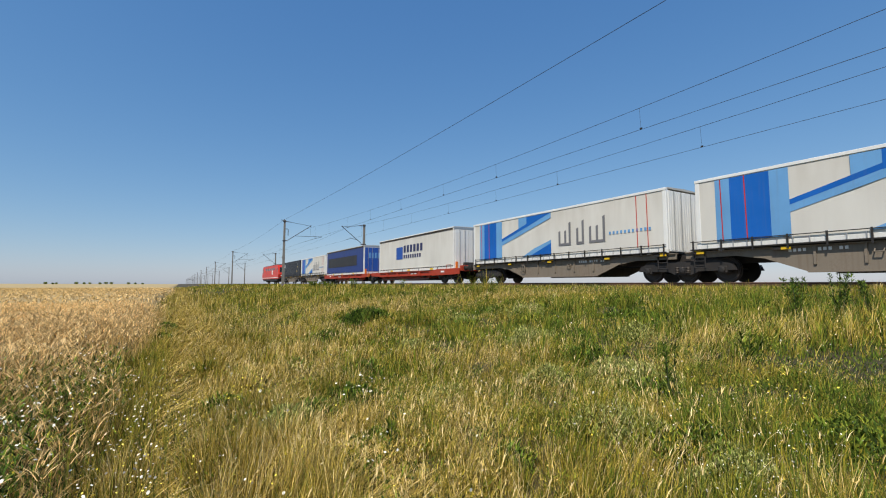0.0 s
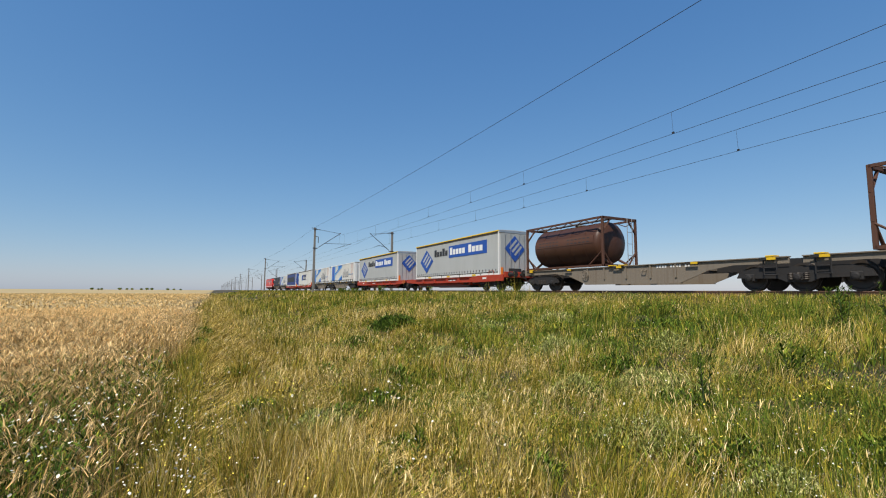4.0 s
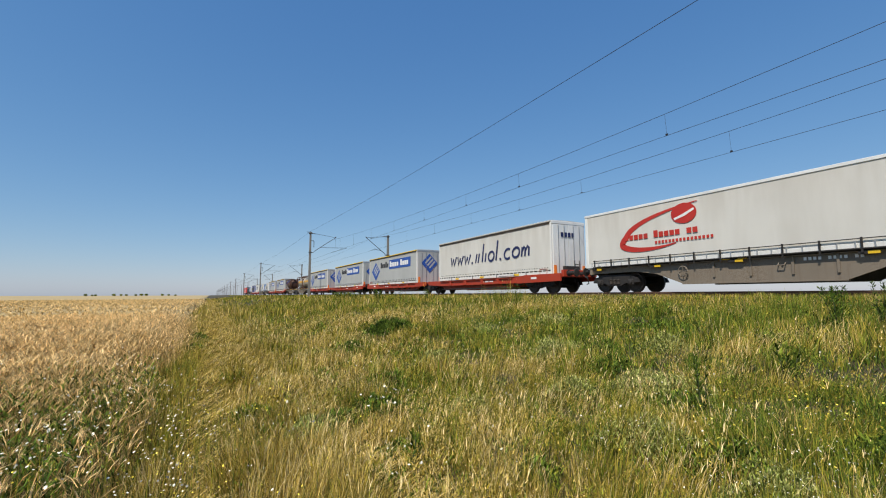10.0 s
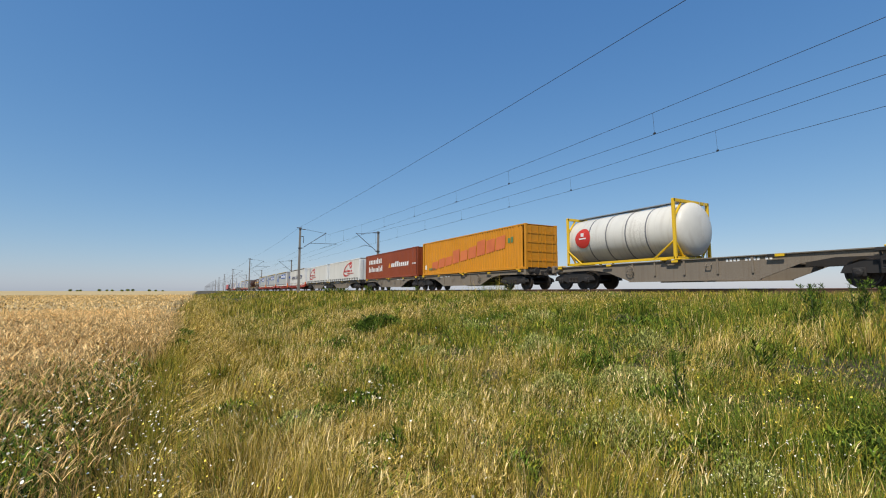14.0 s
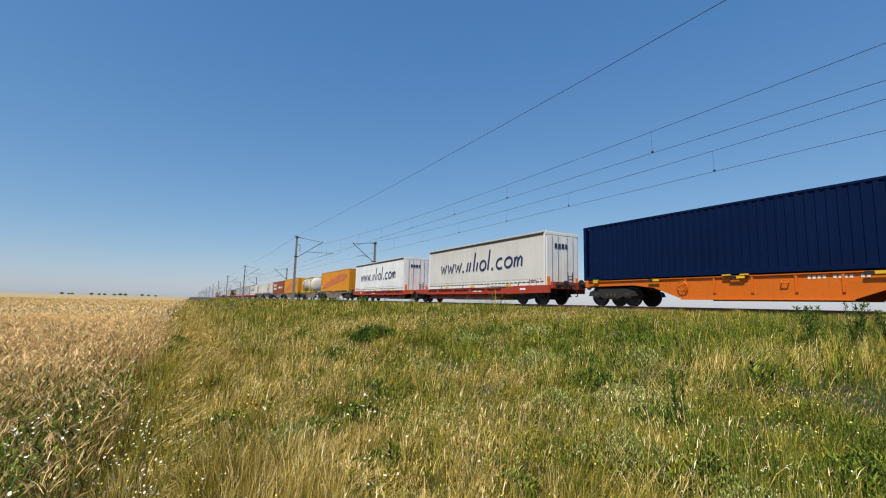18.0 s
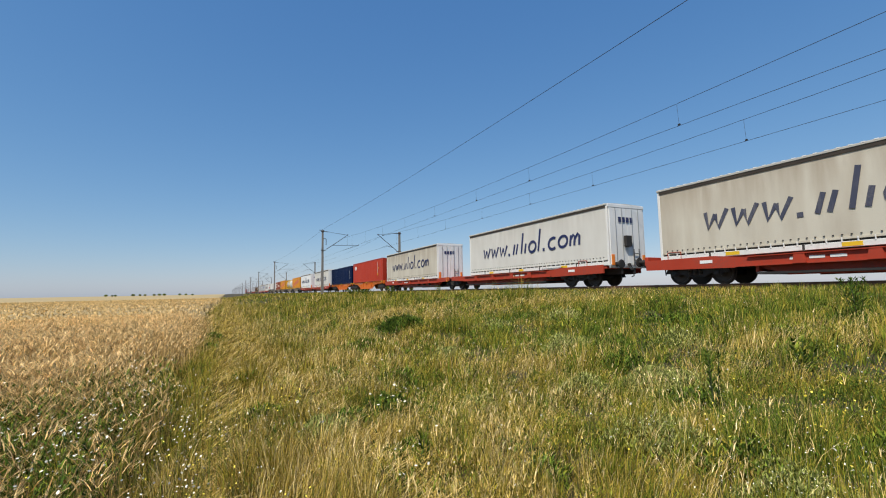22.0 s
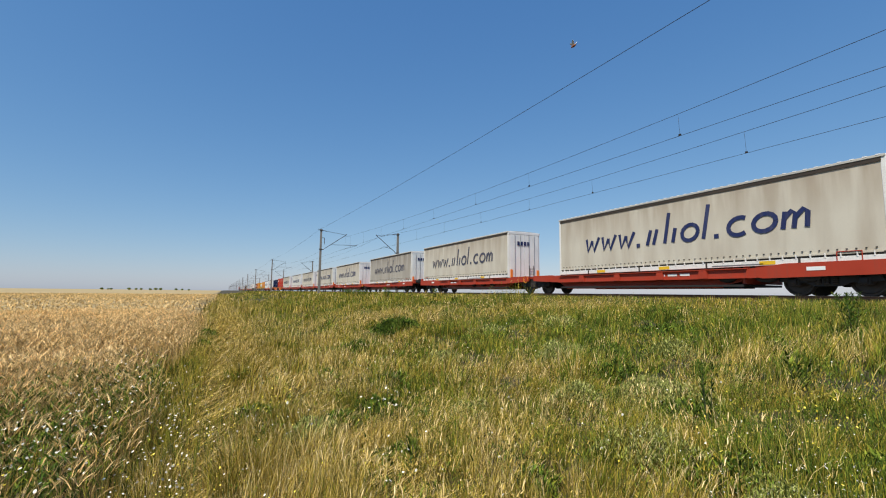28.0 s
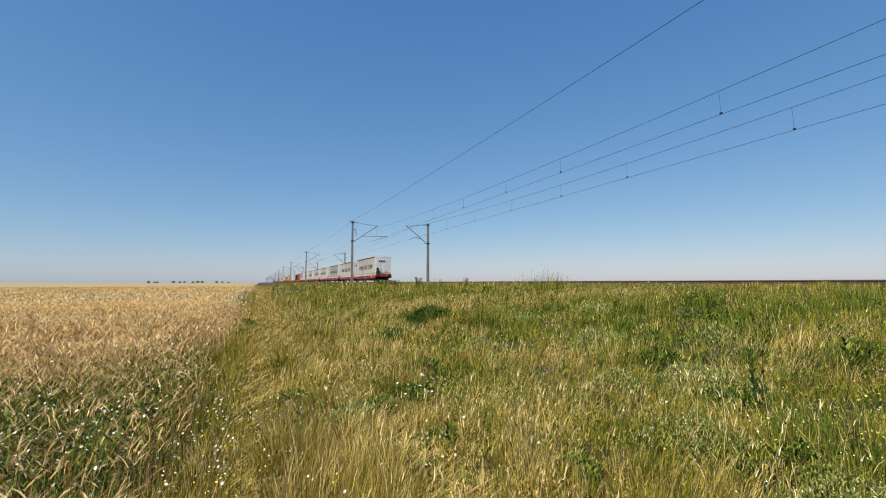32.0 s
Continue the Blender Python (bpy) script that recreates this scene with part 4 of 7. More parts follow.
        part("rear_cover", Shape().box(-W + 0.1, W - 0.1, -L / 2 - 0.052, -L / 2 - 0.02, z0 + 0.3, H - 0.2), M["ink_blue"], t, "blue rear doors")
    elif style == "box_logo":
        part("emblem", plate(fx, [(L / 2 - 4.0, z0 + 1.12), (L / 2 - 5.3, z0 + 1.12), (L / 2 - 5.3, z0 + 2.2), (L / 2 - 4.0, z0 + 2.2)]), M["ink_blue"], t, "dark blue square emblem")
        part("lettering", bars(fx, L / 2 - 5.5, z0 + 1.67, 0.62, [0.62] * 6, 0.4), M["ink_navy"], t, "row of dark blue blocks")
        part("small_lettering", bars(fx, L / 2 - 5.5, z0 + 1.17, 0.42, [0.3] * 8, 0.26), M["ink_navy"], t)
    return t


def curtain_box(style, label, seed, L=13.72, z0=1.20, H=3.86):
    """Curtain-sided swap body standing on a flat wagon."""
    t = thing("swap_body", label, "swap body", "swap bodies on the train")
    W = 1.275
    for s in (-1, 1):
        part("curtain", cloth_side(L - 0.3, z0 + 0.2, H - 0.08, s * W, seed + s, 0.008), M["tarp_white"], t, smooth=True)
        part("side_rail", Shape().box(*side(s, W, 0.06, 0.02), -L / 2, L / 2, z0, z0 + 0.19, 0.01), M["white_rail"], t)
        part("roof_rail", Shape().box(*side(s, W, 0.05, 0.03), -L / 2, L / 2, H - 0.09, H + 0.02, 0.01), M["white_steel"], t)
        if s < 0:
            row("strap_buckle", Shape().box(*side(s, W, 0.02, 0.04), -0.018, 0.018, z0 + 0.06, z0 + 0.26), M["alu"], t, [-L / 2 + 0.4 + (L - 0.8) * i / 29 for i in range(30)])
        for e in (1, -1):
            part("corner_post", Shape().box(*side(s, W, 0.12, 0.015), e * (L / 2 - 0.09) - 0.09, e * (L / 2 - 0.09) + 0.09, z0, H, 0.02), M["white_steel"], t)
        for e in (1, -1):
            part("corner_casting", Shape().box(*side(s, W, 0.17, 0.02), e * 6.0 - 0.09, e * 6.0 + 0.09, z0 - 0.04, z0 + 0.09, 0.01), M["alu"], t)
    part("roof", Shape().prism([(-W, H - 0.02), (W, H - 0.02), (W - 0.1, H + 0.04), (0, H + 0.07), (-W + 0.1, H + 0.04)], "y", -L / 2, L / 2), M["roof_cloth"], t)
    part("front_wall", Shape().box(-W + 0.02, W - 0.02, L / 2 - 0.06, L / 2, z0, H, 0.01), M["white_steel"], t)
    part("floor", Shape().box(-W + 0.03, W - 0.03, -L / 2, L / 2, z0 - 0.02, z0 + 0.12), M["black_steel"], t)
    for s in (-1, 1):
        door = part("rear_door", Shape().box(min(0.01 * s, s * (W - 0.1)), max(0.01 * s, s * (W - 0.1)), -L / 2 - 0.03, -L / 2 + 0.03, z0 + 0.05, H - 0.1, 0.01), M["white_steel"], t)
        for q in (0.35, 0.85):
            part("lock_bar", Shape().tube((s * q, -L / 2 - 0.06, z0 + 0.05), (s * q, -L / 2 - 0.06, H - 0.12), 0.018, 6), M["alu"], door)
        rib = Shape()
        for k in range(1, 8):
            rib.box(s * 0.15 * k - 0.02, s * 0.15 * k + 0.02, -L / 2 - 0.045, -L / 2 - 0.028, z0 + 0.1, H - 0.15)
        part("door_ribs", rib, M["white_steel"], door)
    fx, f = -W - 0.024, L / 2
    if style == "stripes":
        h0, h1 = z0 + 0.28, H - 0.12
        for a, b, m in ((0.75, 1.25, "ink_paleblue"), (1.25, 2.5, "ink_midblue"), (2.5, 3.05, "ink_paleblue")):
            part("stripe", plate(fx, [(f - a, h0), (f - b, h0), (f - b, h1), (f - a, h1)]), M[m], t)
        part("stripe", plate(fx, [(f - 3.05, h0 + 0.78), (f - 3.05, h0 + 1.08), (f - 7.2, h1), (f - 7.2, h1 - 0.28)]), M["ink_paleblue"], t, "slanting pale blue stripe")
        part("stripe", plate(fx - 0.004, [(f - 3.05, h0 + 1.02), (f - 3.05, h0 + 1.19), (f - 6.6, h1), (f - 7.2, h1)]), M["ink_midblue"], t, "slanting blue stripe")
        part("stripe", plate(fx - 0.002, [(f - 4.6, h1 - 0.95), (f - 4.6, h1), (f - 5.3, h1), (f - 5.3, h1 - 0.62)]), M["ink_paleblue"], t)
        part("stripe", plate(fx - 0.008, [(f - 5.3, h1 - 0.58), (f - 5.3, h1), (f - 7.0, h1)]), M["ink_midblue"], t)
        part("stripe", plate(fx, [(f - 4.9, h0), (f - 5.9, h0 + 0.42), (f - 7.2, h0 + 0.80), (f - 7.2, h0)]), M["ink_paleblue"], t)
        part("stripe", plate(fx - 0.004, [(f - 5.5, h0), (f - 7.2, h0 + 0.62), (f - 7.2, h0)]), M["ink_midblue"], t)
        s = Shape()
        for y, zb, zt in ((7.75, 0.45, 1.15), (8.15, 0.45, 1.15), (8.45, 0.45, 1.55), (8.95, 0.45, 1.2), (9.3, 0.45, 1.55), (9.75, 0.45, 1.2), (10.15, 0.45, 1.2), (10.55, 0.45, 1.62)):
            s.prism([(f - y, h0 + zb), (f - y - 0.13, h0 + zb - 0.04), (f - y - 0.13, h0 + zt + 0.05), (f - y, h0 + zt)], "x", fx - 0.006, fx + 0.001)
            if zt < 1.3:
                s.box(fx - 0.006, fx + 0.001, f - y - 0.4, f - y, h0 + 0.42, h0 + 0.54)
        part("lettering", s, M["ink_grey"], t, "tall dark grey upright blocks")
        for y in (f - 12.35, f - 12.85, f - 0.95, f - 1.75):
            part("lashing_strap", plate(fx - 0.010, [(y, h0), (y - 0.035, h0), (y - 0.005, h1), (y + 0.03, h1)]), M["ink_red"], t, "thin red lashing strap")
        part("small_lettering", bars(fx, f - 10.9, h0 + 0.72, 0.2, [0.13] * 11, 0.1), M["ink_paleblue"], t)
    else:
        # red swoosh: a bent tapering band, a globe and two rows of small blocks
        s = Shape()
        yc, zc = f - (4.2 if style == "swoosh" else 9.15), z0 + 1.16
        arc = []
        for i in range(29):
            a = radians(292 - i * 8.4)
            arc.append((yc - 2.05 * math.cos(a) * (1 if i < 17 else 1 + 0.05 * (i - 17)), zc + 0.62 * math.sin(a) + 0.30 * math.cos(a) + 0.10 + 0.012 * max(0, i - 12) ** 1.5 * 0.6))
        vs = []
        for j in range(29):
            d = (Vector(arc[min(j + 1, 28)]) - Vector(arc[max(j - 1, 0)])).normalized()
            a, b = Vector(arc[j]), Vector(arc[j]) + Vector((-d.y, d.x)) * (0.03 + 0.26 * math.sin(math.pi * min(1, (j + 0.3) / 28)))
            vs += [(fx - 0.006, *a), (fx - 0.006, *b), (fx + 0.001, *b), (fx + 0.001, *a)]
        fs = [(0, 1, 2, 3), (115, 114, 113, 112)]
        fs += [(4 * i + k, 4 * i + (k + 1) % 4, 4 * i + 4 + (k + 1) % 4, 4 * i + 4 + k) for i in range(28) for k in range(4)]
        s.add(vs, fs)
        part("swoosh", s, M["ink_red"], t, "red curved swoosh")
        part("globe", plate(fx - 0.004, [(yc - 1.15 + 0.55 * math.cos(a), zc + 0.82 + 0.42 * math.sin(a)) for a in (i * math.pi / 10 for i in range(20))]), M["ink_red"], t)
        part("globe_gap", plate(fx - 0.010, [(yc - 0.72, zc + 0.66), (yc - 1.15, zc + 0.80), (yc - 1.58, zc + 0.98), (yc - 1.62, zc + 0.90), (yc - 1.2, zc + 0.70), (yc - 0.75, zc + 0.58)]), M["ink_white"], t)
        part("lettering", bars(fx - 0.012, yc + 1.75, zc - 0.02, 0.25, [0.30, 0.22, 0.22, 0.22, 0.22, 0.30, 0.22, 0.22, 0.22, 0.22, 0.22, 0.22], 0.20, 0.0, 5), M["ink_red"], t, "row of small red blocks")
        part("small_lettering", bars(fx - 0.008, yc + 0.2, zc - 0.30, 0.16, [0.12] * 16, 0.10), M["ink_red"], t)
    return t


def container(colour, label, L, z0, H, style, seed=0):
    """Corrugated steel box container with posts, rails, castings and doors at its rear."""
    t = thing("shipping_container", label, "container", "containers on the train")
    W, m = 1.245, M[colour]
    for s in (-1, 1):
        pitch = 0.278
        n = int((L - 0.5) / pitch)
        y0 = -n * pitch / 2
        prof = []
        for i in range(n):
            y = y0 + i * pitch
            prof += [(y, 0.036), (y + 0.105, 0.036), (y + 0.139, 0.0), (y + 0.244, 0.0)]
        prof.append((y0 + n * pitch, 0.036))
        vs = [(s * (W - d), y, z) for z in (z0 + 0.16, H - 0.08) for y, d in prof]
        k = len(prof)
        part("side_wall", Shape().add(vs, [(i, i + 1, k + i + 1, k + i) for i in range(k - 1)]), m, t, "corrugated steel side wall")
        part("bottom_rail", Shape().box(*side(s, W, 0.05, 0.012), -L / 2 + 0.1, L / 2 - 0.1, z0 + 0.02, z0 + 0.165, 0.008), m, t)
        part("top_rail", Shape().box(*side(s, W, 0.05, 0.012), -L / 2 + 0.1, L / 2 - 0.1, H - 0.085, H, 0.008), m, t)
        for e in (1, -1):
            part("corner_post", Shape().box(*side(s, W, 0.14, 0.012), e * (L / 2 - 0.08) - 0.08, e * (L / 2 - 0.08) + 0.08, z0 + 0.1, H - 0.1, 0.01), m, t)
            for z in (z0, H - 0.118):
                part("corner_casting", Shape().box(*side(s, W, 0.16, 0.018), e * (L / 2 - 0.09) - 0.09, e * (L / 2 - 0.09) + 0.09, z, z + 0.118, 0.01), m, t)
            if L > 13:
                part("middle_post", Shape().box(*side(s, W, 0.06, 0.012), e * 6.0 - 0.09, e * 6.0 + 0.09, z0 + 0.1, H - 0.05, 0.01), m, t)
    part("roof", Shape().box(-W + 0.04, W - 0.04, -L / 2 + 0.05, L / 2 - 0.05, H - 0.05, H - 0.02), m, t)
    part("floor", Shape().box(-W + 0.04, W - 0.04, -L / 2 + 0.05, L / 2 - 0.05, z0 + 0.03, z0 + 0.15), M["black_steel"], t)
    part("front_wall", Shape().box(-W + 0.1, W - 0.1, L / 2 - 0.10, L / 2 - 0.05, z0 + 0.1, H - 0.08), m, t)
    for s in (-1, 1):
        door = part("rear_door", Shape().box(min(0.01 * s, s * (W - 0.13)), max(0.01 * s, s * (W - 0.13)), -L / 2 + 0.02, -L / 2 + 0.07, z0 + 0.12, H - 0.1), m, t)
        for q in (0.3, 0.85):
            part("lock_bar", Shape().tube((s * q, -L / 2 - 0.01, z0 + 0.1), (s * q, -L / 2 - 0.01, H - 0.1), 0.018, 6), m, door)
        rib = Shape()
        for k in range(1, 5):
            zz = z0 + (H - z0) * k / 5
            rib.box(min(0.05 * s, s * 1.08), max(0.05 * s, s * 1.08), -L / 2 - 0.005, -L / 2 + 0.022, zz - 0.05, zz + 0.05)
        part("door_ribs", rib, m, door)
    fx, f = -W - 0.004, L / 2
    zc = (z0 + H) / 2
    if style == "two_names":
        part("lettering", bars(fx, f - 1.15, zc + 0.30, 0.5, [0.45, 0.45, 0.45, 0.45, 0.45, 0.62, 0.45, 0.5], 0.30), M["ink_white"], t, "row of white blocks")
        part("lettering", bars(fx, f - 1.15, zc - 0.55, 0.42, [0.6, 0.4, 0.6, 0.4, 0.4, 0.4, 0.4, 0.6, 0.4, 0.6], 0.24), M["ink_white"], t, "row of white blocks")
        part("emblem", plate(fx, [(f - 6.9, zc - 0.28), (f - 7.5, zc - 0.28), (f - 7.2, zc + 0.20)]), M["ink_orange"], t, "small orange triangle")
        part("lettering", bars(fx, f - 7.65, zc - 0.25, 0.47, [0.36, 0.36, 0.50, 0.50, 0.36, 0.36, 0.36, 0.36, 0.36], 0.33, 0.2), M["ink_white"], t, "row of slanted white blocks")
        part("code", bars(fx, f - 12.6, zc - 0.2, 0.16, [0.14] * 5, 0.1), M["ink_white"], t)
    elif style == "big_name":
        for k, h in enumerate((0.62, 0.70, 0.66, 0.98, 0.74, 0.80, 1.02, 0.86, 0.84)):
            y, z = f - 1.7 - 1.12 * k, z0 + 0.40 + 0.115 * k
            part("letter_block", plate(fx, [(y, z), (y - 1.0, z + 0.10), (y - 1.10, z + 0.10 + h), (y - 0.10, z + h)]), M["ink_pink"], t, "large faded red block")
        part("small_lettering", bars(fx, f - 1.2, z0 + 0.42, 0.3, [0.16, 0.16, 0.16, 0.16], 0.2), M["ink_green"], t, "dull green blocks")
        part("small_lettering", bars(fx, f - 12.0, H - 1.05, 0.3, [0.3, 0.36], 0.22), M["ink_green"], t)
        part("label", plate(fx, [(f - 0.5, z0 + 0.5), (f - 0.85, z0 + 0.5), (f - 0.85, z0 + 0.85), (f - 0.5, z0 + 0.85)]), M["ink_white"], t, "white sticker")
    elif style == "code":
        part("lettering", bars(fx, f - 0.95, H - 0.95, 0.36, [0.48, 0.48, 0.48], 0.26, 0.05), M["ink_white"], t, "three white blocks")
        s = Shape()
        for k in range(11):
            s.box(fx - 0.006, fx + 0.001, -f + 2.05, -f + 2.15, H - 0.5 - k * 0.14, H - 0.41 - k * 0.14)
        part("code", s, M["ink_white"], t, "upright column of small white bars")
        part("label", plate(fx, [(-f + 2.2, z0 + 0.75), (-f + 1.95, z0 + 0.75), (-f + 1.95, z0 + 1.0), (-f + 2.2, z0 + 1.0)]), M["yellow"], t, "yellow sticker")
        part("label", plate(fx, [(-f + 1.85, z0 + 1.55), (-f + 1.6, z0 + 1.55), (-f + 1.72, z0 + 1.75)]), M["yellow"], t, "yellow warning triangle")
    else:
        s = Shape()
        for k in range(9):
            s.box(fx - 0.006, fx + 0.001, -f + 1.0, -f + 1.08, H - 0.75 - k * 0.15, H - 0.66 - k * 0.15)
        part("code", s, M["ink_white"], t, "upright column of small white bars")
    return t


def tank(body, frame_mat, label, band=None, z0=1.20, H=3.72, L=6.06, open_top=False):
    """Twenty-foot tank container: barrel in an open frame."""
    t = thing("tank_container", label, "tank container", "tank containers on the train")
    W, r, zc = 1.22, 1.15 if open_top else 1.10, (z0 + H) / 2 + 0.03
    c = L / 2 + (0.42 if open_top else -0.32)
    part("barrel", Shape().lathe([(-c, 0)] + [(-c + 0.42 * (1 - math.cos(a)), r * math.sin(a)) for a in (radians(d) for d in range(15, 91, 15))] + [(c - 0.42 * (1 - math.cos(a)), r * math.sin(a)) for a in (radians(d) for d in range(90, 14, -15))] + [(c, 0)], "y", (0, 0, zc), 36), M[body], t, smooth=True)
    for y in (-1.6, -0.55, 0.55, 1.6):
        part("barrel_band", Shape().lathe([(y - 0.03, r + 0.001), (y - 0.03, r + 0.012), (y + 0.03, r + 0.012), (y + 0.03, r + 0.001)], "y", (0, 0, zc), 36), M["ink_grey" if open_top else body], t, smooth=True)
    for e in (-1, 1):
        y = e * (L / 2 - 0.06)
        for s in (-1, 1):
            part("frame_post", Shape().box(*side(s, W, 0.09, 0.02), y - 0.06, y + 0.06, z0, H, 0.012), M[frame_mat], t)
            part("corner_brace", Shape().tube((s * W, y, z0 + 0.85), (s * 0.62, y, z0 + 0.08), 0.05, 6), M[frame_mat], t)
            part("corner_brace", Shape().tube((s * W, y, H - 0.85), (s * 0.62, y, H - 0.08), 0.05, 6), M[frame_mat], t)
            part("saddle", Shape().tube((s * 0.55, y, z0 + 0.12), (s * 0.5, y - e * 0.7, zc - 0.8), 0.07, 6), M[frame_mat], t)
        part("end_beam", Shape().box(-W, W, y - 0.06, y + 0.06, z0, z0 + 0.12), M[frame_mat], t)
        part("end_beam", Shape().box(-W, W, y - 0.06, y + 0.06, H - 0.12, H), M[frame_mat], t)
    for s in (-1, 1):
        part("frame_rail", Shape().box(*side(s, W, 0.07, 0.02), -L / 2 + 0.06, L / 2 - 0.06, z0, z0 + 0.11), M[frame_mat], t)
        if not open_top:
            part("top_rail", Shape().box(*side(s, W, 0.06, 0.02), -L / 2 + 0.06, L / 2 - 0.06, H - 0.1, H), M[frame_mat], t)
            for k in range(5):
                part("lattice_bar", Shape().tube((s * W, -L / 2 + 0.1 + k * 1.16, H - 0.06), (s * W, -L / 2 + 0.68 + k * 1.16, H - 0.30), 0.025, 5).tube((s * W, -L / 2 + 0.68 + k * 1.16, H - 0.30), (s * W, -L / 2 + 1.26 + k * 1.16, H - 0.06), 0.025, 5), M[frame_mat], t)
        part("side_brace", Shape().tube((s * W, -L / 2 + 0.1, z0 + 0.75), (s * W, -L / 2 + 1.0, z0 + 0.06), 0.04, 6), M[frame_mat], t)
        part("side_brace", Shape().tube((s * W, L / 2 - 0.1, z0 + 0.75), (s * W, L / 2 - 1.0, z0 + 0.06), 0.04, 6), M[frame_mat], t)
    part("walkway", Shape().box(-0.42, -0.02, -L / 2 + 0.1, L / 2 - 0.1, H - 0.04, H), M["alu"], t)
    part("manhole", Shape().lathe([(0, 0.28), (0.14, 0.28), (0.16, 0.30), (0.2, 0.30), (0.2, 0)], "z", (0.3, 0, zc + r - 0.08), 14), M["alu"], t)
    part("ladder", Shape().path([(0.5, -L / 2 - 0.02, z0 + 0.1), (0.5, -L / 2 - 0.02, H)], 0.02, 5).path([(0.85, -L / 2 - 0.02, z0 + 0.1), (0.85, -L / 2 - 0.02, H)], 0.02, 5).path([(0.5, -L / 2 - 0.02, z0 + 0.6), (0.85, -L / 2 - 0.02, z0 + 0.6)], 0.015, 5).path([(0.5, -L / 2 - 0.02, z0 + 1.2), (0.85, -L / 2 - 0.02, z0 + 1.2)], 0.015, 5).path([(0.5, -L / 2 - 0.02, z0 + 1.8), (0.85, -L / 2 - 0.02, z0 + 1.8)], 0.015, 5), M["alu"], t)

    def wrap(a0, a1, ya, yb, lift):
        s = Shape()
        n = 8
        ring = [(-(r + lift) * math.cos(radians(a0 + (a1 - a0) * i / n)), zc + (r + lift) * math.sin(radians(a0 + (a1 - a0) * i / n))) for i in range(n + 1)]
        vs = [(x, y, z) for y in (ya, yb) for x, z in ring]
        return s.add(vs, [(i, i + 1, n + 2 + i, n + 1 + i) for i in range(n)])
    if band:
        part("colour_band", wrap(-2, 19, -c + 0.45, c - 0.45, 0.016), M[band], t, "soiled colour band along the barrel", smooth=True)
        a0, a1, q = radians(1), radians(14), r + 0.021
        for k in range(14):
            if k in (6, 7):
                continue
            yy = c - 0.75 - k * 0.29
            part("letter_block", Shape().add([(-q * math.cos(a), y, zc + q * math.sin(a)) for a, y in ((a0, yy), (a0, yy - 0.17), (a1, yy - 0.17), (a1, yy))], [(0, 1, 2, 3)]), M["ink_black"], t)
    else:
        n = 18
        ce, w, q = (c - 1.45, zc + 0.07), 0.50, r + 0.02
        disc = Shape()
        for j in range(1, 9):
            ring = [(ce[0] + w * k / 8 * math.cos(6.2832 * i / n), w * k / 8 * math.sin(6.2832 * i / n)) for k in (j - 1, j) for i in range(n)]
            disc.add([(-math.sqrt(q * q - (b + 0.07) ** 2), a, ce[1] + b) for a, b in ring], [(i, (i + 1) % n, n + (i + 1) % n, n + i) for i in range(n)])
        part("emblem", disc, M["ink_red"], t, "round red emblem on the barrel", smooth=True)
        part("emblem_mark", Shape().box(-q - 0.012, -q + 0.06, ce[0] - 0.22, ce[0] + 0.22, zc + 0.02, zc + 0.09).box(-q - 0.012, -q + 0.06, ce[0] - 0.06, ce[0] + 0.1, zc + 0.16, zc + 0.34), M["ink_white"], t)
    return t


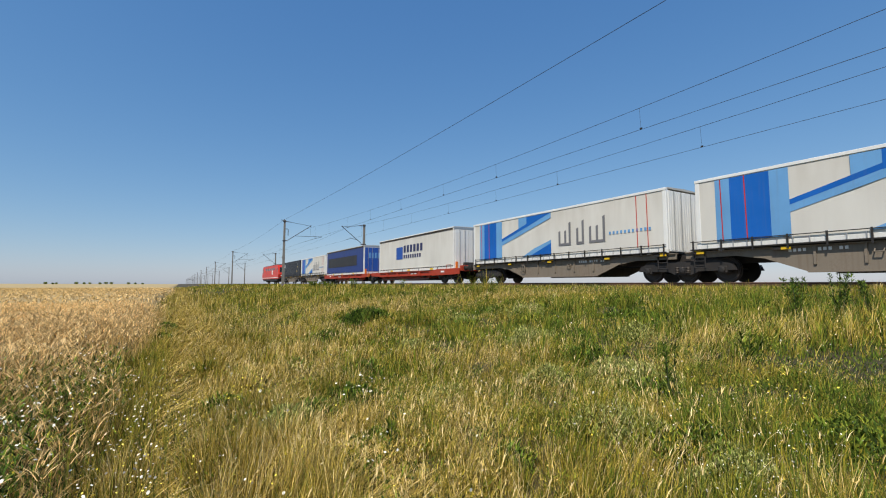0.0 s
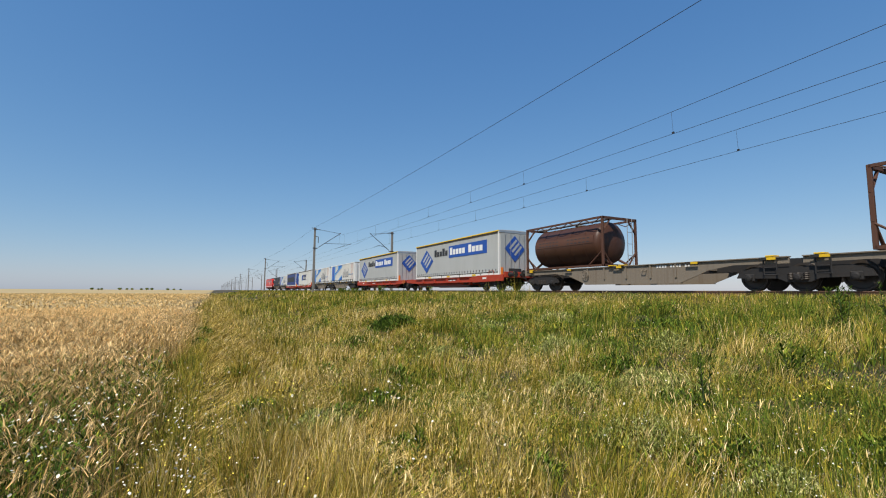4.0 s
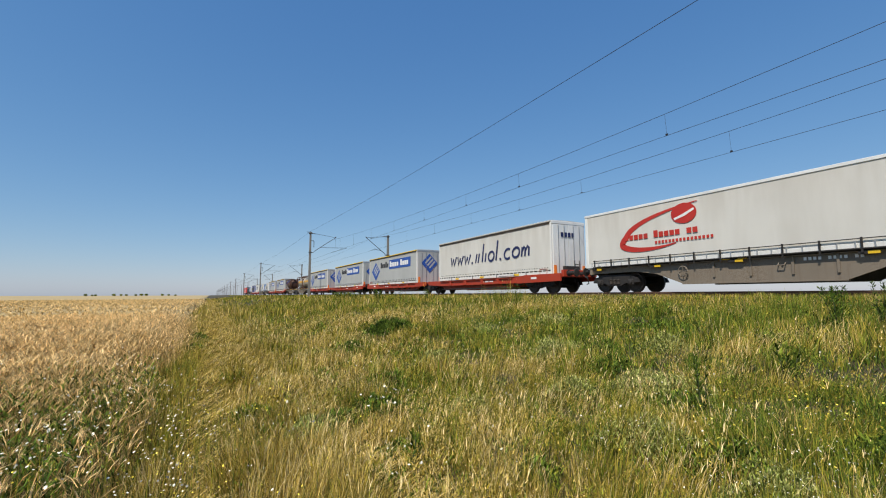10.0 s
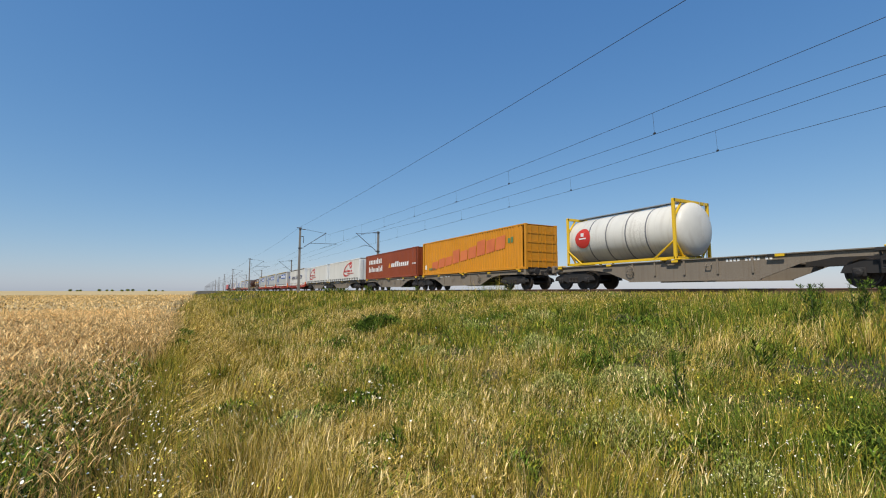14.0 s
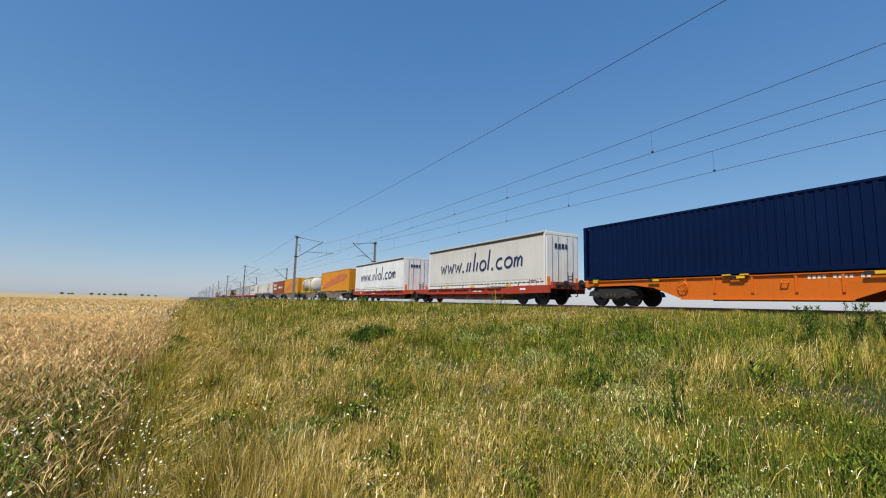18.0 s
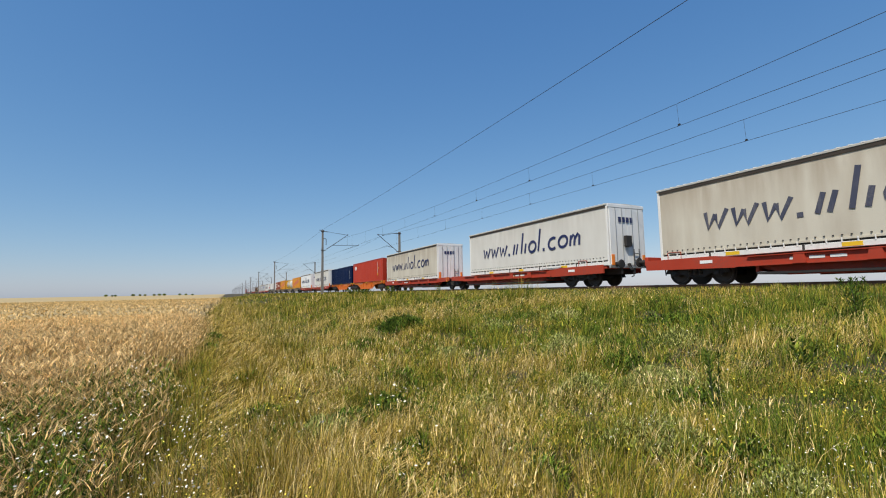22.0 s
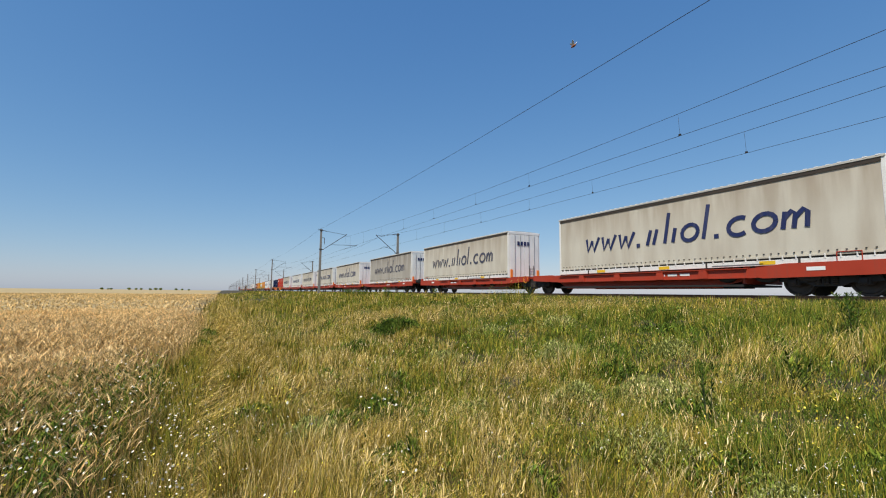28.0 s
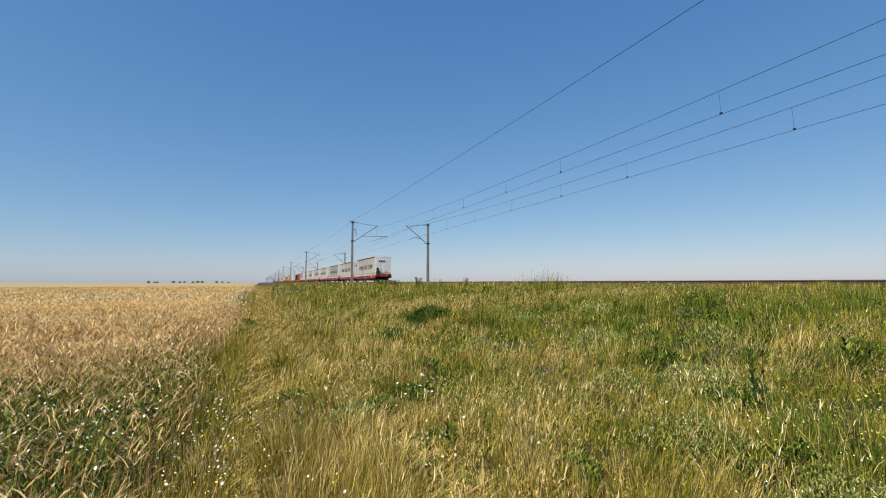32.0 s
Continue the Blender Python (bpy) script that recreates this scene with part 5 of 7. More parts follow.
def locomotive():
    t = thing("locomotive", "red electric locomotive with sloped cab, raised pantograph, hauling the train", "locomotive")
    for k, (y0, y1) in enumerate(((-9.6, 9.6),)):
        prof = [(-9.6, 1.0), (-9.75, 1.9), (-9.2, 3.3), (-8.6, 3.75), (8.6, 3.75), (9.2, 3.3), (9.75, 1.9), (9.6, 1.0)]
        part("body", Shape().prism(prof, "x", -1.45, 1.45), M["loco_red"], t)
    for s in (-1, 1):
        part("windscreen", Shape().add([(-1.2, s * 9.66, 2.25), (1.2, s * 9.66, 2.25), (1.1, s * 9.24, 3.25), (-1.1, s * 9.24, 3.25)], [(0, 1, 2, 3)]), M["glass_dark"], t)
        for x in (-1.455, 1.455):
            part("side_window", Shape().box(x - 0.004, x + 0.004, s * 8.3 - 0.4, s * 8.3 + 0.4, 2.4, 3.1), M["glass_dark"], t)
        for x in (-0.9, 0.9):
            part("headlight", Shape().lathe([(0, 0.12), (0.04 * s, 0.12), (0.05 * s, 0.0)], "y", (x, s * 9.7, 1.6), 10), M["ink_white"], t)
        bogie(t, s * 5.0)
        buffers(t, s * 9.7, s, M["black_steel"])
    part("roof_gear", Shape().box(-1.1, 1.1, -7.5, 7.5, 3.74, 3.92, 0.05).box(-0.5, 0.5, -2, 2, 3.9, 4.15, 0.05), M["galv"], t)
    part("pantograph", Shape().path([(0, -6.8, 3.95), (0, -5.2, 5.4), (0, -6.7, 6.95)], 0.03).tube((-0.8, -6.7, 7.05), (0.8, -6.7, 7.05), 0.03).path([(-0.5, -6.8, 3.95), (0.5, -6.8, 3.95)], 0.03), M["galv"], t)
    part("roof", Shape().prism([(-8.7, 3.70), (-8.45, 3.86), (8.45, 3.86), (8.7, 3.70)], "x", -1.30, 1.30), M["galv"], t, "grey locomotive roof")
    for x in (-1.456, 1.456):
        for k in range(5):
            part("side_grille", Shape().box(x - 0.006, x + 0.006, -5.6 + k * 2.3, -4.2 + k * 2.3, 2.75, 3.25), M["glass_dark"], t, "dark side grille")
        part("side_line", Shape().box(x - 0.005, x + 0.005, -9.3, 9.3, 1.18, 1.30), M["ink_white"], t, "pale line along the sill")
    part("side_skirt", Shape().box(-1.4, 1.4, -8.5, 8.5, 0.55, 1.02, 0.05), M["black_steel"], t)
    part("emblem", plate(-1.452, [(-2.5, 1.9), (-3.6, 1.9), (-3.6, 2.8), (-2.5, 2.8)]), M["ink_white"], t, "pale square emblem")
    return t


# -- the make-up of the train, from the locomotive back; numbers are middles along the track as the clip starts --
rolling(locomotive(), 101.0)
POCKET = pocket_wagon()
GREY = container_wagon(M["grey_wagon"], "grey-brown articulated container flat wagon with fish-bellied sills")
GREY_POSTS = container_wagon(M["grey_wagon"], "grey-brown articulated flat wagon with a row of low stakes", posts=True)
ORANGE = container_wagon(M["orange_wagon"], "bright orange articulated container flat wagon")
TAIL = pocket_wagon(last=True)


def place(src, ys):
    for i, y in enumerate(ys):
        rolling(src if i == 0 else copy_thing(src, pose(TRACK, y, RAIL)), y)


place(POCKET, [42.8, -22.8, -88.7, -124.0, -251.5, -316.9, -352.8, -387.8])
rolling(TAIL, -423.3)
place(GREY_POSTS, [73.7, 10.2, -157.0])
place(GREY, [-56.0, -187.9, -218.7])
rolling(ORANGE, -284.9)

rolling(container("box_black", "anthracite box container with pale letter blocks, behind the locomotive", 13.6, 1.20, 3.86, "code"), 81.0)
STRIPE = curtain_box("stripes", "white curtain swap body with blue slanted stripes and grey blocks", 11)
place(STRIPE, [66.4, 17.5, 2.62])
rolling(trailer("plain_blue", "tarp_navy", "dark blue curtain trailer with a grey side panel", 21), 51.8)
rolling(trailer("box_logo", "tarp_white", "plain white trailer with dark blue square emblem", 22, roof="white_steel"), 33.75)
LOGO = trailer("logo", "tarp_grey", "pale grey curtain trailer with yellow roof rail and blue printed panel", 31, roof="roof_yellow")
place(LOGO, [-13.5, -32.1, -79.35, -98.35, -114.8])
rolling(tank("tank_brown", "rust_frame", "dirty dark brown tank container in a rusty frame", "rust_frame"), -44.9)
STEEL_TANK = tank("tank_steel", "rust_frame", "stained steel tank container with yellow band in a rusty frame", "band_orange")
place(STEEL_TANK, [-61.0, -67.15])
rolling(trailer("script", "tarp_white", "cream-white curtain trailer with dark navy script", 41), -133.1)
rolling(curtain_box("swoosh", "white curtain swap body with a red swoosh towards its front", 51), -149.4)
rolling(curtain_box("swoosh_rear", "white curtain swap body with a red swoosh towards its rear", 53), -164.6)
rolling(container("cont_brown", "brown-red corrugated container with white letter blocks", 13.72, 1.20, 3.86, "two_names"), -180.6)
NAMED = container("cont_orange", "mustard-orange corrugated container with large faded red blocks", 13.72, 1.20, 3.95, "big_name")
place(NAMED, [-195.4, -225.8])
rolling(tank("tank_white", "yellow", "white tank container in a yellow frame with red emblem", open_top=True), -208.6)
rolling(trailer("script", "box_white", "clean white box trailer with blue script", 43), -242.1)
rolling(trailer("script", "tarp_white", "white curtain trailer with navy script", 45), -260.9)
rolling(container("cont_navy", "plain navy blue corrugated container", 13.72, 1.20, 3.85, "plain"), -277.4)
rolling(container("cont_red", "red corrugated container with three white blocks", 13.72, 1.20, 3.98, "code"), -292.2)
for y, cloth, words, k in ((-307.5, "tarp_beige", "soiled beige curtain trailer with navy script", 61), (-327.1, "tarp_white", "off-white curtain trailer with clean navy script", 63),
                           (-343.7, "tarp_beige", "grimy beige curtain trailer with faded navy script", 64), (-361.8, "tarp_beige", "beige curtain trailer with faded script and dark spots", 65),
                           (-378.4, "tarp_beige", "cream curtain trailer browned at its top, with navy script", 67), (-397.2, "tarp_dark", "very grimy brown-grey curtain trailer with dull script", 68),
                           (-414.0, "tarp_beige", "soiled beige curtain trailer with navy script", 70), (-432.7, "tarp_beige", "soiled beige curtain trailer at the train's end", 71)):
    rolling(trailer("script", cloth, words, k), y)


# ---- plants ----
gen = np.random.default_rng(7)


def value_noise(x, y, scale, seed):
    """Smooth random field from 0 to 1 over the plan."""
    r = np.random.default_rng(seed).random((64, 64))
    u, w = np.asarray(x) / scale + 1000, np.asarray(y) / scale + 1000
    i, j = np.floor(u).astype(int), np.floor(w).astype(int)
    a, b = u - i, w - j
    a, b = a * a * (3 - 2 * a), b * b * (3 - 2 * b)
    g = lambda p, q: r[p % 64, q % 64]
    return (g(i, j) * (1 - a) + g(i + 1, j) * a) * (1 - b) + (g(i, j + 1) * (1 - a) + g(i + 1, j + 1) * a) * b


def plant_material(name, stops, rough=0.7, trans=0.05):
    """Leaf or straw: a tone from green to dry, with shade at blade bases, is stored on the blades; each blade differs a
    little.
    """
    m, nt, b = nodes_of(name)
    at = nt.nodes.new("ShaderNodeAttribute")
    at.attribute_name = "tone"
    geo = nt.nodes.new("ShaderNodeNewGeometry")
    f = mul(nt, at.outputs["Fac"], mul(nt, mul(nt, geo.outputs["Random Per Island"], 0.22), 0.11, "SUBTRACT"), "ADD")
    r = nt.nodes.new("ShaderNodeValToRGB")
    r.color_ramp.elements[0].position, r.color_ramp.elements[0].color = stops[0][0], (*stops[0][1], 1)
    r.color_ramp.elements[1].position, r.color_ramp.elements[1].color = stops[-1][0], (*stops[-1][1], 1)
    for p, c in stops[1:-1]:
        e = r.color_ramp.elements.new(p)
        e.color = (*c, 1)
    link(nt, f, r.inputs["Fac"])
    hsv = nt.nodes.new("ShaderNodeHueSaturation")
    link(nt, r.outputs["Color"], hsv.inputs["Color"])
    link(nt, mul(nt, mul(nt, geo.outputs["Random Per Island"], 1.6), 0.22, "ADD"), hsv.inputs["Value"])
    link(nt, hsv.outputs["Color"], b.inputs["Base Color"])
    b.inputs["Roughness"].default_value = rough
    b.inputs["Specular IOR Level"].default_value = 0.15
    tr = nt.nodes.new("ShaderNodeBsdfTranslucent")
    mx = nt.nodes.new("ShaderNodeMixShader")
    mx.inputs[0].default_value = trans
    link(nt, hsv.outputs["Color"], tr.inputs["Color"])
    out = nt.nodes["Material Output"]
    link(nt, b.outputs["BSDF"], mx.inputs[1])
    link(nt, tr.outputs["BSDF"], mx.inputs[2])
    link(nt, mx.outputs["Shader"], out.inputs["Surface"])
    return m


GRASS = plant_material("grass_blades", [(0.0, (0.058, 0.100, 0.013)), (0.12, (0.100, 0.157, 0.017)), (0.27, (0.195, 0.215, 0.023)), (0.5, (0.335, 0.245, 0.030)), (0.75, (0.555, 0.40, 0.115)), (1.0, (0.84, 0.66, 0.35))])
WHEAT = plant_material("ripe_wheat", [(0.0, (0.113, 0.120, 0.023)), (0.4, (0.370, 0.240, 0.079)), (0.75, (0.658, 0.440, 0.172)), (1.0, (0.864, 0.620, 0.297))], 0.65, 0.12)
HERB = plant_material("grey_green_herb", [(0.0, (0.0530, 0.0850, 0.0225)), (0.4, (0.1908, 0.2200, 0.0450)), (0.7, (0.3180, 0.3300, 0.0900)), (1.0, (0.5300, 0.4900, 0.2070))])
FLOWER = plant_material("flower_heads", [(0.0, (0.10, 0.16, 0.03)), (0.3, (0.62, 0.45, 0.03)), (0.5, (0.75, 0.62, 0.08)), (0.75, (0.60, 0.56, 0.40)), (1.0, (0.74, 0.71, 0.60))], 0.8, 0.2)


def raw_mesh(name, verts, tris, tone, mat, label, category):
    """A big mesh straight from arrays. tone: one value a vertex."""
    me = bpy.data.meshes.new(name)
    nv, nf = len(verts), len(tris)
    me.vertices.add(nv)
    me.vertices.foreach_set("co", verts.astype(np.float32).ravel())
    me.loops.add(nf * 3)
    me.loops.foreach_set("vertex_index", tris.astype(np.int32).ravel())
    me.polygons.add(nf)
    me.polygons.foreach_set("loop_start", np.arange(0, nf * 3, 3, dtype=np.int32))
    me.update(calc_edges=True)
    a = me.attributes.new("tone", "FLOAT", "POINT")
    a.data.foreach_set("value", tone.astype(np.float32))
    me.materials.append(mat)
    return tagged(new(name, me), label, category, kind="stuff")


def sector(n, r0, r1, a0=-33, a1=86, power=1.0):
    """Places spread over a stretch of the plan round the path's start; angles are from +y towards +x."""
    u = gen.random(n)
    r = np.sqrt(r0 * r0 + (r1 * r1 - r0 * r0) * u) if power == 1.0 else r0 + (r1 - r0) * u ** power
    a = np.radians(a0 + (a1 - a0) * gen.random(n))
    return r * np.sin(a), r * np.cos(a)


def blades(x, y, z, h, w, lean, turn, tone, droop=1.0):
    """Bent tapering blades: five corners each."""
    n = len(x)
    dx, dy = np.cos(turn), np.sin(turn)
    face = gen.random(n) * 2 * np.pi
    wx, wy = np.cos(face) * w / 2, np.sin(face) * w / 2
    mid, tip = 0.55, 1.0
    off_m, off_t = h * lean * 0.40, h * lean * droop
    zt = h * np.sqrt(np.clip(1 - (lean * 0.75) ** 2, 0.08, 1))
    V = np.empty((n, 5, 3))
    V[:, 0] = np.stack([x - wx, y - wy, z], 1)
    V[:, 1] = np.stack([x + wx, y + wy, z], 1)
    V[:, 2] = np.stack([x + dx * off_m - wx * 0.8, y + dy * off_m - wy * 0.8, z + zt * 0.6], 1)
    V[:, 3] = np.stack([x + dx * off_m + wx * 0.8, y + dy * off_m + wy * 0.8, z + zt * 0.6], 1)
    V[:, 4] = np.stack([x + dx * off_t, y + dy * off_t, z + zt], 1)
    T = np.array([[0, 1, 2], [1, 3, 2], [2, 3, 4]])[None] + (np.arange(n) * 5)[:, None, None]
    # tips drier than the middle; base tone lowered to stand in for shade
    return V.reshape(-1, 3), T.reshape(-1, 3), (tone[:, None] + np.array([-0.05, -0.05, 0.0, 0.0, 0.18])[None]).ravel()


def spikes(x, y, z, h, w, lean, turn, tone):
    """Single narrow triangles, for stems too thin or too far off to show a bend."""
    n = len(x)
    face = gen.random(n) * 2 * np.pi
    wx, wy = np.cos(face) * w / 2, np.sin(face) * w / 2
    zt = h * np.sqrt(np.clip(1 - lean ** 2, 0.0, 1))
    V = np.empty((n, 3, 3))
    V[:, 0] = np.stack([x - wx, y - wy, z], 1)
    V[:, 1] = np.stack([x + wx, y + wy, z], 1)
    V[:, 2] = np.stack([x + np.cos(turn) * h * lean, y + np.sin(turn) * h * lean, z + zt], 1)
    return V.reshape(-1, 3), np.arange(3 * n).reshape(-1, 3), np.repeat(tone, 3)


def gather(parts):
    vs, ts, ks, o = [], [], [], 0
    for v, t, k in parts:
        vs.append(v), ts.append(t + o), ks.append(k)
        o += len(v)
    return np.concatenate(vs), np.concatenate(ts), np.concatenate(ks)


WHEAT_EDGE = -0.62

# drier (+) and lusher (-) stretches of the bank: middle, half widths, amount
STRETCHES = [(2.2, 9.3, 0.5, 0.9, 0.40), (5.7, 19.0, 1.3, 2.8, 1.0), (7.6, 17.9, 1.5, 2.6, 1.0), (2.75, 4.5, 0.85, 0.7, 0.28), (1.8, 3.4, 0.55, 0.45, 0.10), (12.0, 13.5, 2.0, 2.5, 0.70),
             (7.6, 4.2, 0.7, 0.5, 0.30), (8.5, 3.4, 0.6, 0.5, 0.25), (6.2, 3.6, 0.3, 0.4, 0.30), (4.3, 6.2, 0.8, 0.9, 0.45), (3.9, 3.9, 0.4, 0.5, 0.25), (12.4, 5.5, 2.0, 2.5, -0.25),
             (3.0, 10.6, 0.8, 1.3, -0.40), (4.0, 17.0, 1.0, 2.6, -0.35), (5.8, 7.6, 1.0, 0.9, -0.08), (7.3, 7.4, 1.2, 1.2, -0.25), (9.4, 6.1, 1.4, 1.2, -0.48), (5.3, 2.0, 0.9, 0.7, -0.42),
             (3.6, 1.7, 1.0, 0.5, -0.30), (10.0, 9.5, 2.0, 2.6, -0.35), (11.7, 17.2, 1.3, 2.0, -0.50), (1.9, 5.7, 0.45, 0.5, -0.35), (2.9, 6.8, 0.5, 0.7, -0.35), (12.6, 9.0, 1.4, 3.0, -0.20),
             (-0.40, 16.0, 0.22, 3.5, -0.50), (9.0, 25.0, 4.0, 6.0, -0.22), (3.0, 30.0, 1.4, 9.0, -0.30)]


def path_amount(x, y):
    """1 in the two trodden ruts of the path, which run together farther on."""
    left = np.exp(-((x + 0.08 - 0.26 * smooth(6, 14, y)) / (0.24 + 0.10 * smooth(8, 16, y))) ** 2)
    right = np.exp(-((x - 1.30 + 0.55 * smooth(4.5, 13, y)) / 0.24) ** 2) * (1 - 0.4 * smooth(8, 14, y))
    return np.clip(left + right, 0, 1)


def ridge_amount(x, y):
    """1 on the olive grass between and beside the ruts."""
    return np.exp(-((x - 0.60) / 0.62) ** 2) * (1 - 0.3 * smooth(12, 24, y))


def dryness(x, y):
    """0 lush, 1 straw: dry ruts, an olive ridge between them, the bank mixed in patches."""
    patch = smooth(0.36, 0.64, value_noise(x, y, 1.5, 3) * 0.34 + value_noise(x, y, 0.7, 5) * 0.40 + value_noise(x, y, 0.3, 6) * 0.26)
    d = 0.10 + 0.24 * (1 - smooth(2.0, 6.0, x)) + 0.46 * patch + 0.55 * path_amount(x, y) + 0.10 * smooth(7, 14, np.hypot(x, y))
    d = d - 0.30 * smooth(4.5, 8.5, x) * (1 - smooth(9, 15, y))
    for cx, cy, sx, sy, k in STRETCHES:
        d = d + 0.78 * k * np.exp(-((x - cx) / sx) ** 2 - ((y - cy) / sy) ** 2)
    r = ridge_amount(x, y)
    return np.clip(d * (1 - r) + r * (0.74 + 0.22 * patch), 0, 1)


def comb(x, y):
    """The way the wind and feet have laid the grass, as an angle over the plan."""
    return -0.9 + 4.2 * (value_noise(x, y, 1.3, 91) - 0.5) + 2.0 * (value_noise(x, y, 0.45, 92) - 0.5)


def height_field(x, y):
    """How tall the sward stands: tussocks and hollows, low in the ruts, higher beside the ballast."""
    lumps = smooth(0.30, 0.72, 0.45 * value_noise(x, y, 0.9, 61) + 0.35 * value_noise(x, y, 0.42, 62) + 0.20 * value_noise(x, y, 0.2, 63))
    hump = np.exp(-((x - 11.7) / 0.9) ** 2 - ((y - 17.2) / 1.6) ** 2)
    return (0.16 + 1.25 * lumps) * (1 - 0.75 * path_amount(x, y)) * (1 + 2.4 * hump) * (1 + 0.25 * smooth(11.0, 13.0, x) - 0.75 * smooth(13.2, 15.2, x))


def inside(x, y):
    edge = WHEAT_EDGE - 0.45 + 0.6 * (value_noise(x, y, 0.9, 12) - 0.5)
    return (x > edge) & (x < TRACK - 2.9 + 0.6 * value_noise(x, y, 1.0, 17))


def grass():
    """Tussocks of straw, olive and green grass, leaning with the wind, over low undergrowth darkened for shade."""
    out = []
    for n, per, r0, r1, w0, a0, a1, rad in ((1700, 76, 1.7, 7.0, 0.0054, -33, 86, (0.06, 0.20)), (4300, 40, 7.0, 17.0, 0.0125, -20, 86, (0.10, 0.28)), (6500, 18, 17.0, 30.0, 0.027, -8, 66, (0.15, 0.45)),
                                           (8000, 14, 30.0, 60.0, 0.055, -4, 34, (0.3, 0.8)), (5000, 9, 60.0, 220.0, 0.15, -3, 17, (0.5, 1.2)), (3000, 16, 1.0, 9.0, 0.035, 84, 329, (0.05, 0.15)),
                                           (3000, 12, 9.0, 30.0, 0.09, 84, 342, (0.1, 0.3)), (200, 34, 0.3, 1.75, 0.006, -40, 90, (0.06, 0.14))):
        x, y = sector(n, r0, r1, a0, a1)
        d = np.clip(dryness(x, y) + 0.12 * gen.standard_normal(n), 0, 1)
        straw = gen.random(n) < 0.07 + 0.52 * smooth(0.30, 0.95, d)
        low = path_amount(x, y)
        h_t = np.where(straw, gen.uniform(0.24, 0.46, n), gen.uniform(0.18, 0.40, n)) * height_field(x, y) * (0.6 if r1 < 2 else 1.5 if r0 >= 30 and a0 < 80 else 1)
        tone_t = np.where(straw, gen.uniform(0.50, 0.78, n), np.clip(0.08 + 0.52 * d + 0.10 * gen.standard_normal(n), 0, 0.62))
        lay = comb(x, y)
        bend = np.where(straw, 0.42, 0.62) * gen.uniform(0.6, 1.3, n)
        rad_t = gen.uniform(*rad, n)
        rep = lambda q: np.repeat(q, per)
        k = n * per
        u = np.sqrt(gen.random(k))
        out_a = gen.random(k) * 6.283
        bx, by = rep(x) + u * rep(rad_t) * np.cos(out_a), rep(y) + u * rep(rad_t) * np.sin(out_a)
        h = rep(h_t) * (1.12 - 0.62 * u * u) * gen.uniform(0.6, 1.15, k)
        lean = np.clip(0.06 + rep(bend) * (0.25 + 0.85 * u) * gen.random(k) ** 0.7 + 0.4 * rep(low) * gen.random(k), 0, 1.1)
        turn = np.where(gen.random(k) < 0.30, rep(lay) + 0.9 * gen.standard_normal(k), out_a)
        tone = np.clip(rep(tone_t) + 0.11 * gen.standard_normal(k), 0, 1)
        keep = inside(bx, by)
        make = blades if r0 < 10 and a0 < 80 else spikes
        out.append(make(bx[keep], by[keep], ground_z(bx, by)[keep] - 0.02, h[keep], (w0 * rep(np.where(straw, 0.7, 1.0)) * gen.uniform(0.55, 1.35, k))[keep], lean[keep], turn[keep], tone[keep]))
    # single stems and blades spread between the tussocks, thinner where the ground is trodden
    for n, r0, r1, w in ((36000, 1.7, 7.0, 0.0050), (46000, 7.0, 17.0, 0.0115), (50000, 17.0, 34.0, 0.028)):
        x, y = sector(n, r0, r1, -33, 86)
        keep = inside(x, y) & (gen.random(n) < 0.35 + 0.65 * height_field(x, y))
        x, y = x[keep], y[keep]
        k = len(x)
        d = dryness(x, y)
        dry = gen.random(k) < 0.14 + 0.55 * smooth(0.30, 0.95, d)
        h = np.where(dry, gen.uniform(0.16, 0.44, k), gen.uniform(0.10, 0.30, k)) * (0.35 + 0.65 * height_field(x, y))
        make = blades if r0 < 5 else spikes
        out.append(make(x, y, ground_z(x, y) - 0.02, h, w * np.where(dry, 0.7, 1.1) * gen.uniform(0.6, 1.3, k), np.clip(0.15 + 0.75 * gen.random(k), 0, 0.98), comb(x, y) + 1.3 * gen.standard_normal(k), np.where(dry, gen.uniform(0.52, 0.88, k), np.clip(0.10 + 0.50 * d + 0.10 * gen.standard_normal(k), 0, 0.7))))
    # low undergrowth, its tone darkened to deepen the shade between tussocks, and dead litter
    for n, r0, r1, w in ((30000, 1.7, 7.0, 0.008), (34000, 7.0, 18.0, 0.016), (36000, 18.0, 34.0, 0.035), (24000, 0.3, 10.0, 0.05), (5000, 0.2, 1.8, 0.012)):
        x, y = sector(n, r0, r1, *((84, 329) if n == 24000 else (-33, 86)))
        keep = (x > WHEAT_EDGE - 0.6) & (x < 15.3)
        x, y = x[keep], y[keep]
        k = len(x)
        dead = gen.random(k) < 0.18
        out.append(spikes(x, y, ground_z(x, y) - 0.02, 0.05 + 0.13 * gen.random(k), w * gen.uniform(0.6, 1.3, k), 0.2 + 0.78 * gen.random(k), gen.random(k) * 6.283, np.where(dead, 0.45 + 0.2 * gen.random(k), np.clip(0.16 * dryness(x, y) + 0.08 * gen.standard_normal(k), 0, 1))))
    # straw trodden flat in the ruts
    x, y = gen.uniform(-0.7, 2.0, 60000), 2.0 + 28 * gen.random(60000) ** 1.5
    keep = (gen.random(60000) < path_amount(x, y)) & (x > WHEAT_EDGE)
    x, y = x[keep], y[keep]
    k = len(x)
